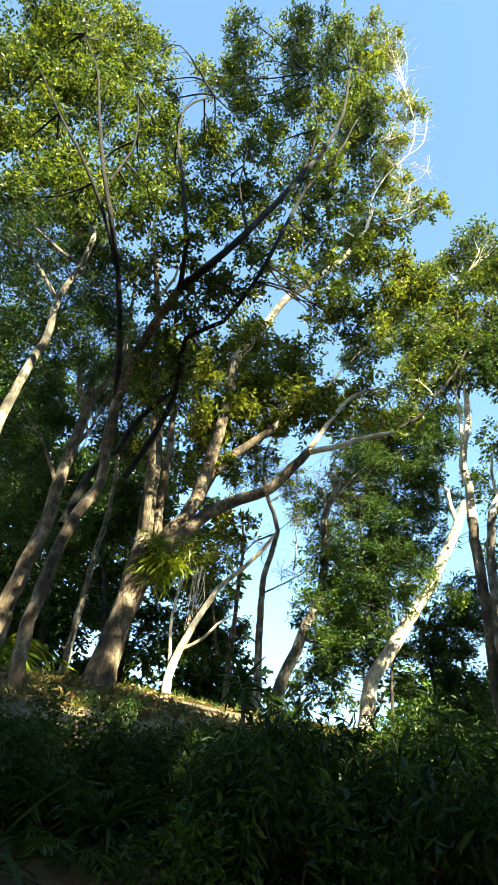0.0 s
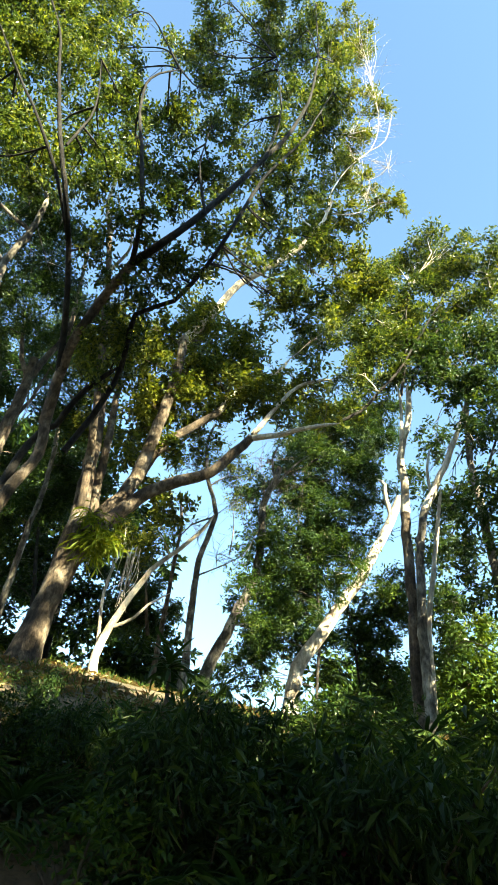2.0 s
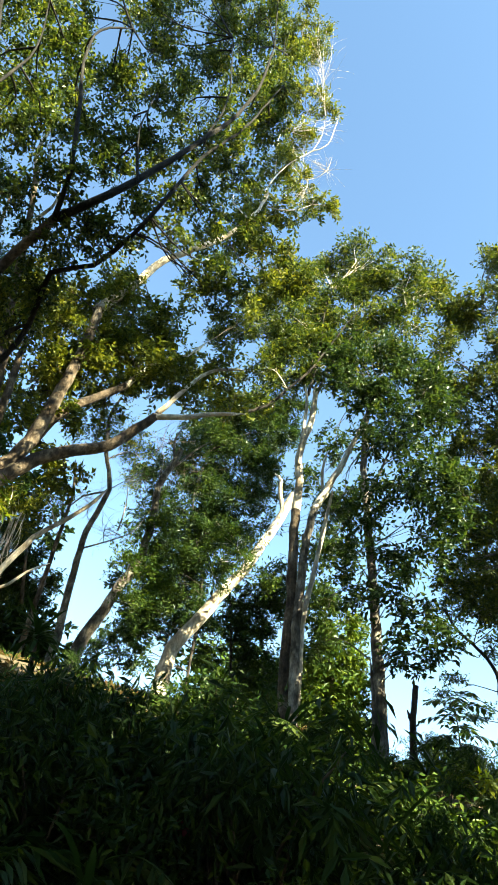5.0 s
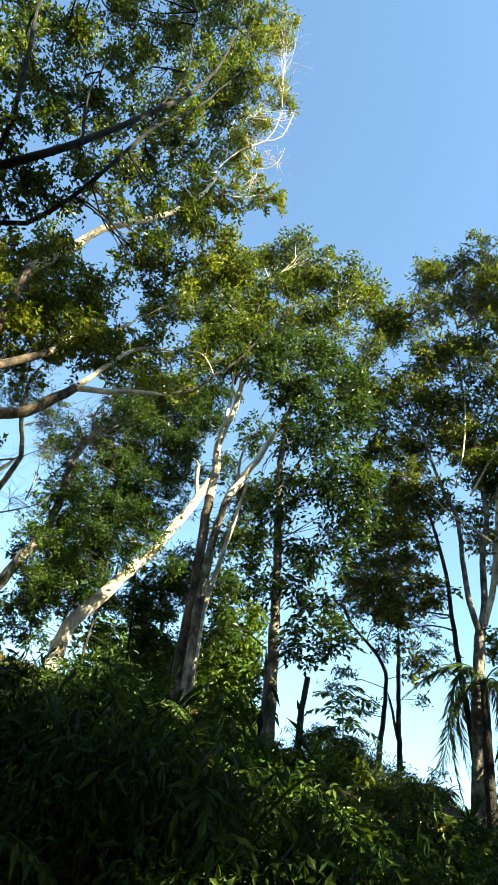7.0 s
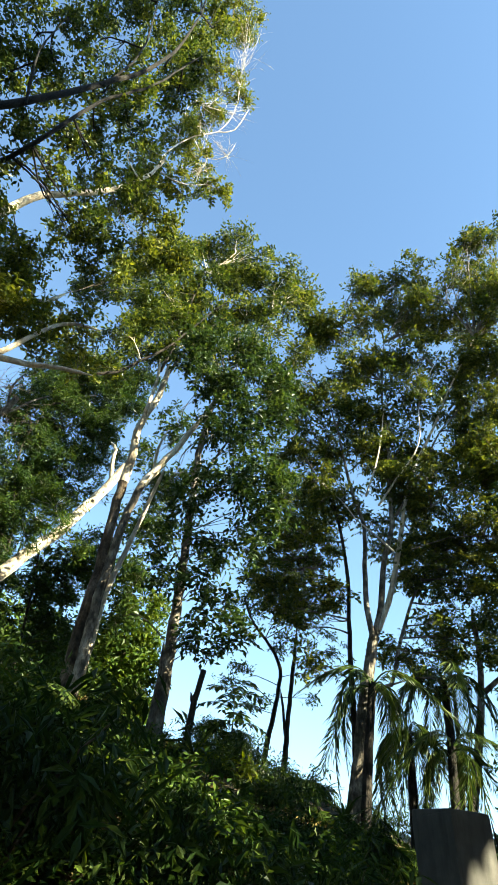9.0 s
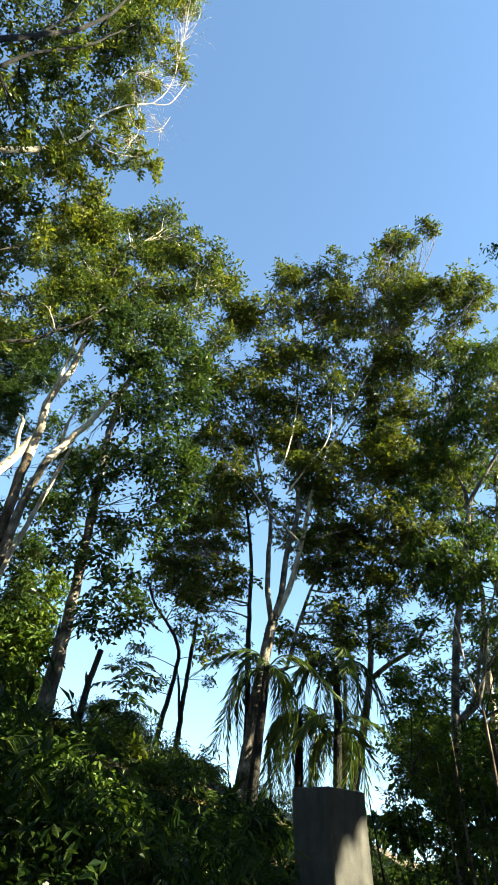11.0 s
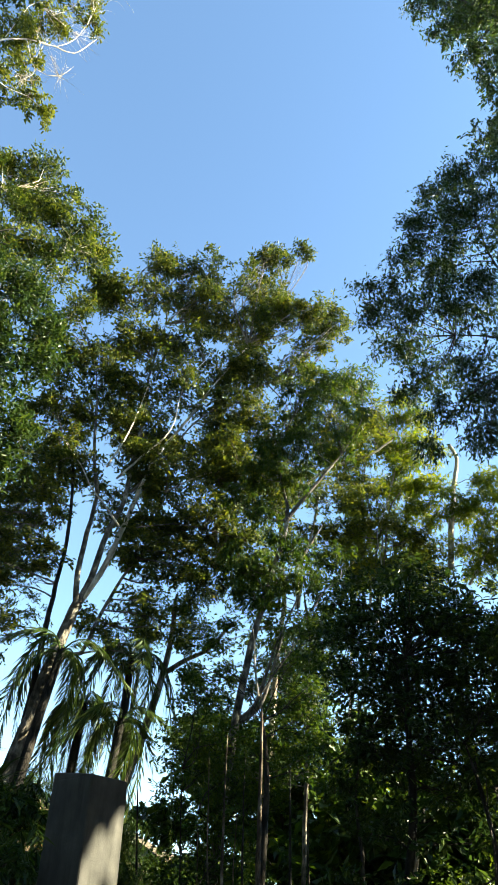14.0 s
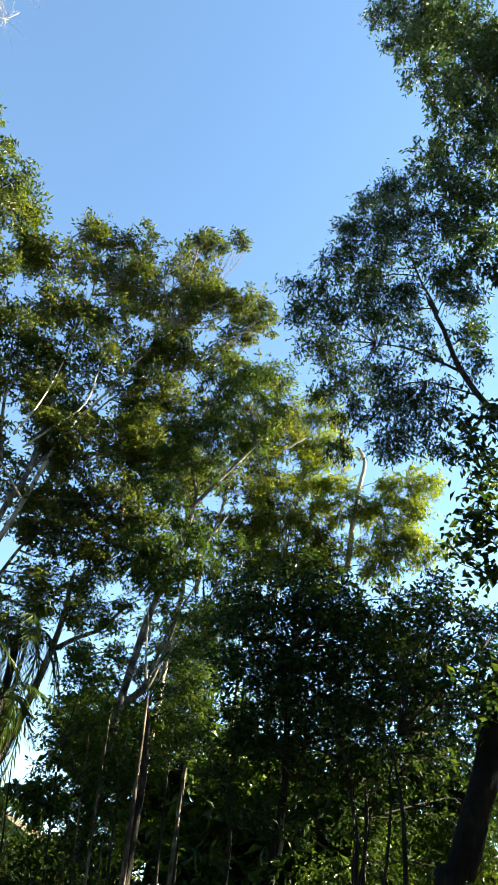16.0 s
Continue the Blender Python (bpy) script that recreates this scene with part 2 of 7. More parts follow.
def tree(name, label, limbs, clumps, bark_mat, leaf_mat, per_m2=1100, size=0.085, droop=0.15, slim=0.42, gaps=0.42, twigs=3, twig_mat=None, group="", spread=0.22, bare=(), twig_r=1.0, bare_mat=None):
    """A tree: limbs are (points, thick radius, thin radius), the first one the trunk; clumps are (x, y, z, half width, half height)."""
    SEED[0] += 1
    rng = np.random.default_rng(SEED[0])
    x, y, _ = limbs[0][0][0]
    top = thing(name, label, "tree", group, (x, y, float(ground_z(x, y))))
    reach = []
    for i, (pts, r0, r1, *own) in enumerate(limbs):
        pts = [tuple(p) for p in pts]
        foot = float(ground_z(pts[0][0], pts[0][1]))
        loose = i == 0 or (pts[0][2] - foot < 2.5 and np.linalg.norm(np.vstack(reach) - pts[0], axis=1).min() > 0.6)
        if loose and pts[0][2] > foot - 0.1:
            drop = pts[0][2] - foot
            lean = min(0.6, 0.4 * drop / max(0.1, pts[1][2] - pts[0][2]))
            pts.insert(0, (pts[0][0] - lean * (pts[1][0] - pts[0][0]), pts[0][1] - lean * (pts[1][1] - pts[0][1]), foot - 0.25))
        path = smooth_path(pts, 0.22 if r0 > 0.08 else 0.30)
        path[1:-1] += rng.normal(0, 0.05 * r0 + 0.003, (len(path) - 2, 3))
        reach.append(path)
        sides = 14 if r0 > 0.12 else 9 if r0 > 0.05 else 6
        v, f = tube(path, r0, r1, sides, rng, 0.07, 0.5 if loose else 0.0)
        part("trunk" if loose else "branch", mesh_of("limb", v, f, True), own[0] if own else bark_mat, top)
    if not clumps:
        return top
    allp = np.vstack(reach)
    pieces = []
    for x, y, z, rw, rh in clumps:
        c = np.array([x, y, z])
        d = np.linalg.norm(allp - c - np.array([0, 0, -0.6 * rh]), axis=1)
        start = allp[d.argmin()]
        if d.min() > 6:
            start = c - np.array([0, 0, rh])
        bow = (start + c) / 2 + rng.normal(0, 0.10, 3) * np.linalg.norm(c - start) + np.array([0, 0, 0.06 * np.linalg.norm(c - start)])
        main = smooth_path([start, bow, c], 0.25)
        pieces.append(tube(main, twig_r * (0.008 + 0.012 * rw), twig_r * 0.006, 5, rng))
        for _ in range(int(twigs * (1 + rw))):
            a = main[rng.integers(len(main) // 3, len(main))]
            e = c + unit(rng.normal(size=3)) * np.array([rw, rw, rh]) * rng.uniform(0.5, 0.95)
            pieces.append(tube(smooth_path([a, (a + e) / 2 + rng.normal(0, 0.08, 3) * rw, e], 0.3), 0.004 + 0.006 * rw, 0.0025, 4, rng))
    for x, y, z, rw, rh in bare:
        c = np.array([x, y, z])
        start = allp[np.linalg.norm(allp - c, axis=1).argmin()]
        main = smooth_path([start, (start + c) / 2 + rng.normal(0, 0.1, 3), c, c + rng.normal(0, 0.5, 3) * rw], 0.2)
        dead = [tube(main, 0.010, 0.004, 5, rng)]
        for _ in range(34):
            a = main[rng.integers(len(main) // 3, len(main))]
            e = c + unit(rng.normal(size=3)) * np.array([rw, rw, rh]) * rng.uniform(0.6, 1.15)
            dead.append(tube(smooth_path([a, (a + e) / 2 + rng.normal(0, 0.12, 3) * rw, e], 0.2), 0.0045, 0.002, 4, rng))
        v, f = joined(dead)
        part("dead_branch", mesh_of("dead_twigs", v, f, True), bare_mat or BARK_PALE, top, "bare brown dry twigs" if bare_mat else "bare white dead twigs")
    v, f = joined(pieces)
    tagged(part("twig_work", mesh_of("twigs", v, f, True), twig_mat or bark_mat, top), kind="stuff")
    v, f = sprays(clumps, rng, per_m2 * LEAF_AMOUNT, size * LEAF_SCALE, droop, spread, 10, gaps, slim)
    tagged(part("crown", mesh_of("crown", v, f), leaf_mat, top), kind="stuff")
    return top


# ---- trees ----
tree(
    "leaning_fig_tree",
    "big leaning tree with brown bark and forked pale limbs",
    [
        ([(-2.0, 10.82, 4.71), (-1.89, 10.84, 5.79), (-1.79, 10.85, 6.97), (-1.82, 10.85, 8.28), (-1.91, 10.83, 9.64), (-2.05, 10.81, 10.85)], 0.22, 0.09),
        ([(-1.81, 10.85, 6.16), (-1.62, 10.88, 6.84), (-1.44, 10.9, 7.56), (-1.25, 10.93, 7.97), (-1.0, 10.95, 8.46), (-0.86, 10.97, 9.24), (-0.7, 10.98, 10.39), (-0.6, 10.98, 11.74), (-0.6, 10.98, 12.66)], 0.16, 0.1),
        ([(-0.64, 11.18, 12.77), (-0.21, 11.2, 13.76), (0.18, 11.2, 14.69), (0.48, 11.19, 15.42), (1.05, 11.15, 16.08), (2.03, 11.01, 17.35), (2.68, 10.88, 18.81), (2.87, 10.83, 19.84)], 0.125, 0.04, BARK_PALE),
        ([(-1.51, 10.69, 7.14), (-1.1, 10.74, 7.69), (-0.7, 10.78, 8.23), (-0.1, 10.8, 8.7), (0.47, 10.79, 8.99), (0.85, 10.77, 9.54), (1.18, 10.74, 10.0)], 0.15, 0.09),
        ([(1.12, 10.74, 9.96), (1.8, 10.65, 10.17), (2.37, 10.54, 10.38), (2.99, 10.38, 10.52)], 0.075, 0.035, BARK_PALE),
        ([(-0.98, 11.26, 8.73), (-0.64, 11.28, 9.72), (-0.16, 11.3, 10.33), (0.47, 11.29, 11.01)], 0.12, 0.08),
        ([(0.47, 11.29, 11.01), (0.75, 11.28, 11.65), (1.18, 11.24, 12.13), (1.63, 11.18, 12.38), (1.96, 11.13, 12.93)], 0.08, 0.045, BARK_PALE),
        ([(1.23, 10.93, 10.24), (1.54, 10.89, 10.8), (1.96, 10.82, 11.54), (2.33, 10.75, 11.88), (2.91, 10.61, 11.99)], 0.06, 0.03, BARK_PALE),
        ([(-1.51, 11.1, 7.73), (-1.64, 11.08, 8.33), (-1.64, 11.08, 9.0), (-1.7, 11.07, 10.01), (-1.76, 11.06, 11.12)], 0.1, 0.06),
        ([(-1.75, 10.81, 7.53), (-1.82, 10.44, 8.66), (-1.94, 10.01, 9.84), (-2.13, 9.57, 11.27), (-2.34, 9.21, 12.61), (-2.59, 8.93, 13.81)], 0.085, 0.055),
        ([(-2.58, 8.94, 13.71), (-2.73, 8.84, 14.3), (-2.74, 8.83, 15.11), (-2.84, 8.8, 16.04)], 0.055, 0.03, BARK_PALE),
        ([(-2.46, 9.02, 13.33), (-2.45, 8.87, 14.18), (-2.66, 8.81, 14.96)], 0.03, 0.012, BARK_PALE),
        ([(-2.31, 9.21, 12.44), (-2.12, 9.16, 12.88), (-2.03, 9.18, 13.42), (-2.18, 9.14, 14.2), (-2.46, 9.07, 14.96)], 0.04, 0.022, BARK_PALE),
        ([(1.97, 11.43, 17.72), (2.22, 11.39, 17.98), (2.53, 11.32, 18.77), (2.82, 11.25, 19.88), (2.86, 11.24, 20.56)], 0.06, 0.03, BARK_PALE),
        ([(2.53, 11.32, 18.77), (1.98, 11.43, 19.47), (1.96, 11.43, 20.1)], 0.03, 0.012, BARK_PALE),
        ([(2.84, 11.25, 19.73), (3.35, 11.11, 19.54), (3.85, 10.94, 19.63), (4.31, 10.77, 19.99)], 0.022, 0.008, BARK_PALE),
        ([(2.93, 11.43, 20.8), (3.16, 11.37, 21.75), (3.59, 11.24, 22.74), (4.25, 11.01, 23.65), (4.73, 10.81, 24.13), (5.05, 10.67, 26.06)], 0.03, 0.01, BARK_PALE),
        ([(4.25, 11.01, 23.65), (4.53, 10.9, 24.79), (4.6, 10.87, 26.34)], 0.014, 0.006, BARK_PALE),
        ([(3.14, 11.38, 21.91), (3.1, 11.38, 24.41), (3.38, 11.3, 25.45), (3.03, 11.41, 25.86)], 0.014, 0.006, BARK_PALE),
        ([(3.61, 11.24, 22.63), (4.16, 11.04, 21.74), (4.72, 10.81, 22.33), (4.91, 10.73, 23.45)], 0.012, 0.005, BARK_PALE),
    ],
    [
        (0.13, 11.3, 13.11, 0.84, 0.84),
        (0.95, 11.26, 13.2, 0.63, 0.63),
        (-0.18, 11.3, 11.93, 0.73, 0.73),
        (0.62, 11.28, 11.68, 0.66, 0.66),
        (1.39, 11.21, 11.38, 0.65, 0.65),
        (2.02, 11.12, 12.09, 0.54, 0.54),
        (2.52, 11.02, 12.07, 0.47, 0.47),
        (1.89, 11.14, 11.06, 0.38, 0.38),
        (2.73, 10.96, 11.2, 0.45, 0.45),
        (-0.64, 11.28, 11.32, 0.65, 0.65),
        (-1.25, 11.23, 12.06, 0.67, 0.67),
        (-0.95, 11.26, 10.75, 0.57, 0.57),
        (-0.23, 11.3, 9.79, 0.42, 0.42),
        (-1.14, 11.24, 9.47, 0.54, 0.54),
        (-0.1, 11.3, 8.41, 0.46, 0.34),
        (-0.58, 11.28, 8.73, 0.46, 0.46),
        (0.21, 11.3, 11.99, 0.6, 0.6),
        (1.18, 11.24, 12.26, 0.61, 0.61),
    ]
    + [
        (-1.92, 11.14, 13.01, 0.7, 0.7),
        (-0.53, 11.29, 14.24, 0.66, 0.66),
        (-0.98, 11.26, 13.7, 0.65, 0.65),
        (3.52, 11.47, 35.25, 1.09, 1.09),
        (4.14, 11.26, 32.87, 0.82, 0.82),
        (3.91, 11.34, 28.03, 0.76, 0.76),
        (4.76, 11.02, 27.24, 0.44, 0.44),
        (3.78, 11.39, 25.12, 0.69, 0.69),
        (3.05, 11.61, 23.17, 0.86, 0.86),
        (4.07, 11.29, 22.07, 0.52, 0.52),
        (4.48, 11.13, 20.68, 0.49, 0.49),
        (5.01, 10.91, 20.41, 0.35, 0.35),
        (3.55, 11.46, 20.23, 0.67, 0.67),
        (2.36, 11.77, 20.16, 0.86, 0.86),
        (2.82, 11.66, 18.01, 0.71, 0.71),
        (3.89, 11.35, 17.77, 0.53, 0.53),
        (3.38, 11.51, 16.58, 0.67, 0.67),
        (4.17, 11.25, 16.51, 0.5, 0.5),
    ]
    + [
        (2.69, 11.69, 19.49, 0.75, 0.75),
        (1.85, 11.86, 17.83, 0.79, 0.79),
        (3.03, 11.61, 15.2, 0.47, 0.47),
        (2.87, 11.65, 27.99, 1.01, 1.01),
    ]
    + [
        (-1.19, 12.49, 13.8, 0.83, 0.83),
        (-0.19, 12.55, 14.31, 0.77, 0.77),
        (0.87, 12.52, 14.53, 0.77, 0.77),
        (0.57, 12.54, 12.81, 0.72, 0.72),
        (-0.81, 12.52, 12.3, 0.85, 0.85),
        (2.28, 12.34, 12.99, 0.58, 0.58),
        (-1.14, 12.49, 10.95, 0.67, 0.67),
        (0.17, 12.55, 11.25, 0.54, 0.54),
        (-2.28, 12.33, 11.28, 0.81, 0.81),
        (-2.56, 12.27, 13.26, 0.88, 0.88),
    ],
    BARK_BROWN,
    LEAF_OLIVE,
    size=0.12,
    per_m2=450,
    gaps=0.8,
    spread=0.18,
    slim=0.5,
    bare=[(4.47, 11.03, 29.46, 1.45, 1.45), (4.62, 10.97, 25.5, 1.16, 1.16), (3.86, 11.26, 23.45, 1.08, 1.08), (4.76, 10.91, 22.6, 0.84, 0.84), (4.13, 11.16, 33.21, 1.17, 1.17), (4.06, 11.19, 20.86, 0.89, 0.89)],
)
def drawn(points, k):
    """Points of a tree drawn nearer to the walker (k below 1) or further off; sizes change alike."""
    return [(x * k, 0.3 + (y - 0.3) * k, EYE + (z - EYE) * k, *[v * k for v in size]) for x, y, z, *size in points]


def draw_to_eye(points):
    """Scales a tree's upper part towards the eye, fitting the view; sizes shrink alike."""
    out = []
    for x, y, z, *size in points:
        k = 1 - 0.34 * min(1.0, max(0.0, (z - 8.0) / 7.0))
        out.append((x * k, 0.35 + (y - 0.35) * k, EYE + (z - EYE) * k, *[v * k for v in size]))
    return out


tree(
    "spreading_tree",
    "tall spreading tree with a lit grey trunk and slender limbs coloured dark for shade",
    [(draw_to_eye(pts), 0.8 * r0, 0.8 * r1, *rest) for pts, r0, r1, *rest in [
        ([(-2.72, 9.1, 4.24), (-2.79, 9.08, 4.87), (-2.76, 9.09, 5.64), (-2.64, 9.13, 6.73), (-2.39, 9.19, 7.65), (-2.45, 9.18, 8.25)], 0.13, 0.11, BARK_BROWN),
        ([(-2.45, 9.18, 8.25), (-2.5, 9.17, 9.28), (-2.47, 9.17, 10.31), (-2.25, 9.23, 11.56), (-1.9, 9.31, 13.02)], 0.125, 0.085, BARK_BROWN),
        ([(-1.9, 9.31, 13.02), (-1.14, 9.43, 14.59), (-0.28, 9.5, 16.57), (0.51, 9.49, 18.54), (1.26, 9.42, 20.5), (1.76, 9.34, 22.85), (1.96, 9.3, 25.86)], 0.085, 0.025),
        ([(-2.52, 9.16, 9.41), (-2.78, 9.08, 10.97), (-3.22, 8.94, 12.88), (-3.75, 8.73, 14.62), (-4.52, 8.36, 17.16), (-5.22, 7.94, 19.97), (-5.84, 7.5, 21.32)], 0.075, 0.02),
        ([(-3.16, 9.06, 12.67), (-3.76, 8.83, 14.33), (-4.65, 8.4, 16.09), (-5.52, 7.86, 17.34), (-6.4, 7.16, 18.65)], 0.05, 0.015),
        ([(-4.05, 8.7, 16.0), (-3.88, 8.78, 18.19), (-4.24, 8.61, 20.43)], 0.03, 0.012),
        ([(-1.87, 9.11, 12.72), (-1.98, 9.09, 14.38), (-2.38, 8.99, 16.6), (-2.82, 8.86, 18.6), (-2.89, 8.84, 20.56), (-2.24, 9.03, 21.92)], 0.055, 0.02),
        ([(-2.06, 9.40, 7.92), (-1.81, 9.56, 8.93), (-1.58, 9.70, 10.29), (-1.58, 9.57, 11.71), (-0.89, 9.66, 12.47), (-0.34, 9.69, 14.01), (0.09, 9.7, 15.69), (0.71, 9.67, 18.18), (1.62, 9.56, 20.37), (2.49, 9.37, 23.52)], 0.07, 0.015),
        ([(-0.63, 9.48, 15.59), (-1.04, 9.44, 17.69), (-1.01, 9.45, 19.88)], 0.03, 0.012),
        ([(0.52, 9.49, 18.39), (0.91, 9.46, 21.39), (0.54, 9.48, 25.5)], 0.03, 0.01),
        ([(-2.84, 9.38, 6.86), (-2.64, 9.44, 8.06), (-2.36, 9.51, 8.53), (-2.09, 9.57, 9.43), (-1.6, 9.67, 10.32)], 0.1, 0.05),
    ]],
    draw_to_eye([
        (-2.03, 10.3, 30.83, 0.89, 0.89),
        (-2.43, 10.22, 27.13, 0.74, 0.74),
        (-1.44, 10.4, 27.89, 0.86, 0.86),
        (-2.96, 10.07, 25.63, 0.62, 0.62),
        (-0.11, 10.5, 31.98, 0.87, 0.87),
        (0.83, 10.47, 32.16, 0.98, 0.98),
        (1.99, 10.31, 33.32, 0.78, 0.78),
        (1.22, 10.43, 29.21, 0.9, 0.9),
        (0.17, 10.5, 28.04, 0.87, 0.87),
        (2.58, 10.18, 28.36, 0.87, 0.87),
        (1.95, 10.32, 26.08, 0.9, 0.9),
        (2.87, 10.1, 24.46, 0.68, 0.68),
        (0.58, 10.48, 25.22, 0.97, 0.97),
        (-0.59, 10.48, 24.93, 0.87, 0.87),
        (-1.73, 10.36, 24.36, 0.76, 0.76),
        (1.75, 10.35, 23.11, 0.9, 0.9),
        (0.87, 10.46, 22.0, 0.78, 0.78),
        (-0.21, 10.5, 21.83, 0.77, 0.77),
    ]
    + [
        (-1.26, 10.42, 21.45, 0.68, 0.68),
        (-2.22, 10.26, 22.01, 0.62, 0.62),
        (2.45, 10.21, 22.21, 0.62, 0.62),
        (1.42, 10.4, 20.26, 0.73, 0.73),
        (0.43, 10.49, 19.56, 0.78, 0.78),
        (-0.53, 10.49, 19.04, 0.69, 0.69),
        (-1.4, 10.41, 19.35, 0.63, 0.63),
        (1.13, 10.44, 18.11, 0.6, 0.6),
        (0.23, 10.5, 17.19, 0.64, 0.64),
        (-0.68, 10.48, 16.98, 0.63, 0.63),
        (-1.48, 10.39, 17.24, 0.57, 0.57),
        (1.75, 10.35, 18.97, 0.62, 0.62),
        (1.31, 10.42, 16.49, 0.49, 0.49),
        (0.6, 10.48, 15.7, 0.47, 0.47),
        (-0.26, 10.5, 15.57, 0.53, 0.53),
        (1.62, 10.37, 14.37, 0.56, 0.56),
        (2.01, 10.31, 13.52, 0.48, 0.48),
        (1.35, 10.41, 13.94, 0.44, 0.44),
    ]
    + [
        (2.29, 10.25, 14.54, 0.45, 0.45),
        (2.33, 10.24, 16.67, 0.5, 0.5),
        (-7.0, 8.49, 25.46, 1.6, 1.6),
        (-7.72, 7.83, 22.68, 1.45, 1.45),
        (-5.83, 9.33, 26.81, 0.96, 0.96),
        (-4.97, 9.81, 26.36, 0.82, 0.82),
        (-7.6, 7.95, 20.12, 1.12, 1.12),
        (-6.94, 8.53, 21.87, 1.2, 1.2),
        (-6.11, 9.15, 23.76, 1.29, 1.29),
        (-4.93, 9.83, 24.06, 0.98, 0.98),
        (-4.15, 10.19, 23.81, 0.65, 0.65),
        (-6.82, 8.63, 19.13, 1.17, 1.17),
        (-6.04, 9.19, 20.61, 1.24, 1.24),
        (-4.97, 9.81, 21.54, 1.19, 1.19),
        (-3.95, 10.26, 21.62, 0.79, 0.79),
        (-6.68, 8.74, 17.16, 0.83, 0.83),
        (-5.99, 9.23, 18.0, 1.03, 1.03),
        (-5.01, 9.79, 18.71, 0.97, 0.97),
    ]
    + [
        (-4.01, 10.24, 19.14, 0.9, 0.9),
        (-3.09, 10.56, 20.6, 0.86, 0.86),
        (-2.54, 10.7, 21.72, 0.8, 0.8),
        (-2.51, 10.71, 19.02, 0.9, 0.9),
        (-3.4, 10.46, 17.53, 0.76, 0.76),
        (-4.35, 10.1, 17.03, 0.82, 0.82),
        (-5.2, 9.69, 16.44, 0.88, 0.88),
        (-5.94, 9.26, 15.8, 0.86, 0.86),
        (-2.01, 10.0, 12.88, 0.66, 0.66),
        (-1.64, 10.07, 13.85, 0.62, 0.62),
        (-0.99, 10.15, 14.07, 0.63, 0.63),
        (-2.3, 9.94, 11.64, 0.56, 0.56),
        (-1.8, 10.04, 10.81, 0.54, 0.54),
        (-2.28, 9.94, 10.33, 0.47, 0.47),
        (-1.56, 10.08, 11.56, 0.5, 0.5),
        (-2.87, 9.79, 14.11, 0.63, 0.63),
        (-2.11, 9.98, 15.21, 0.67, 0.67),
    ]),
    BARK_SHADED,
    LEAF_TOP,
    size=0.088,
    per_m2=760,
    gaps=0.82,
    spread=0.18,
    slim=0.5,
    twigs=4,
    twig_r=1.5,
)
tree(
    "grey_trunk_tree",
    "tree with a pale grey bent trunk",
    [
        ([(-3.82, 8.15, 6.24), (-3.88, 8.12, 7.86), (-3.82, 8.15, 8.91), (-3.74, 8.19, 9.94), (-3.81, 8.16, 10.92), (-3.72, 8.19, 11.58), (-3.66, 8.22, 12.28), (-3.67, 8.22, 13.16)], 0.11, 0.05),
        ([(-3.73, 8.19, 11.54), (-3.65, 8.23, 11.91), (-3.94, 8.09, 12.04), (-4.28, 7.92, 12.18), (-4.63, 7.72, 12.38)], 0.06, 0.025),
        ([(-3.92, 8.32, 11.03), (-4.5, 8.03, 11.74), (-5.11, 7.65, 11.9)], 0.045, 0.02),
    ],
    [
        (-5.33, 9.05, 13.05, 0.81, 0.81),
        (-4.78, 9.35, 14.02, 0.85, 0.85),
        (-4.81, 9.33, 11.97, 0.77, 0.77),
        (-4.04, 9.69, 12.94, 0.74, 0.74),
        (-4.71, 9.38, 10.49, 0.72, 0.72),
        (-4.21, 9.62, 11.33, 0.68, 0.68),
        (-4.12, 9.66, 14.37, 0.72, 0.72),
        (-3.46, 9.91, 12.53, 0.66, 0.66),
        (-5.87, 8.7, 14.62, 0.8, 0.8),
        (-5.11, 9.17, 15.33, 0.83, 0.83),
        (-3.66, 9.84, 14.04, 0.64, 0.64),
    ],
    BARK_GREY,
    LEAF_DEEP,
    size=0.085,
    per_m2=1100,
)
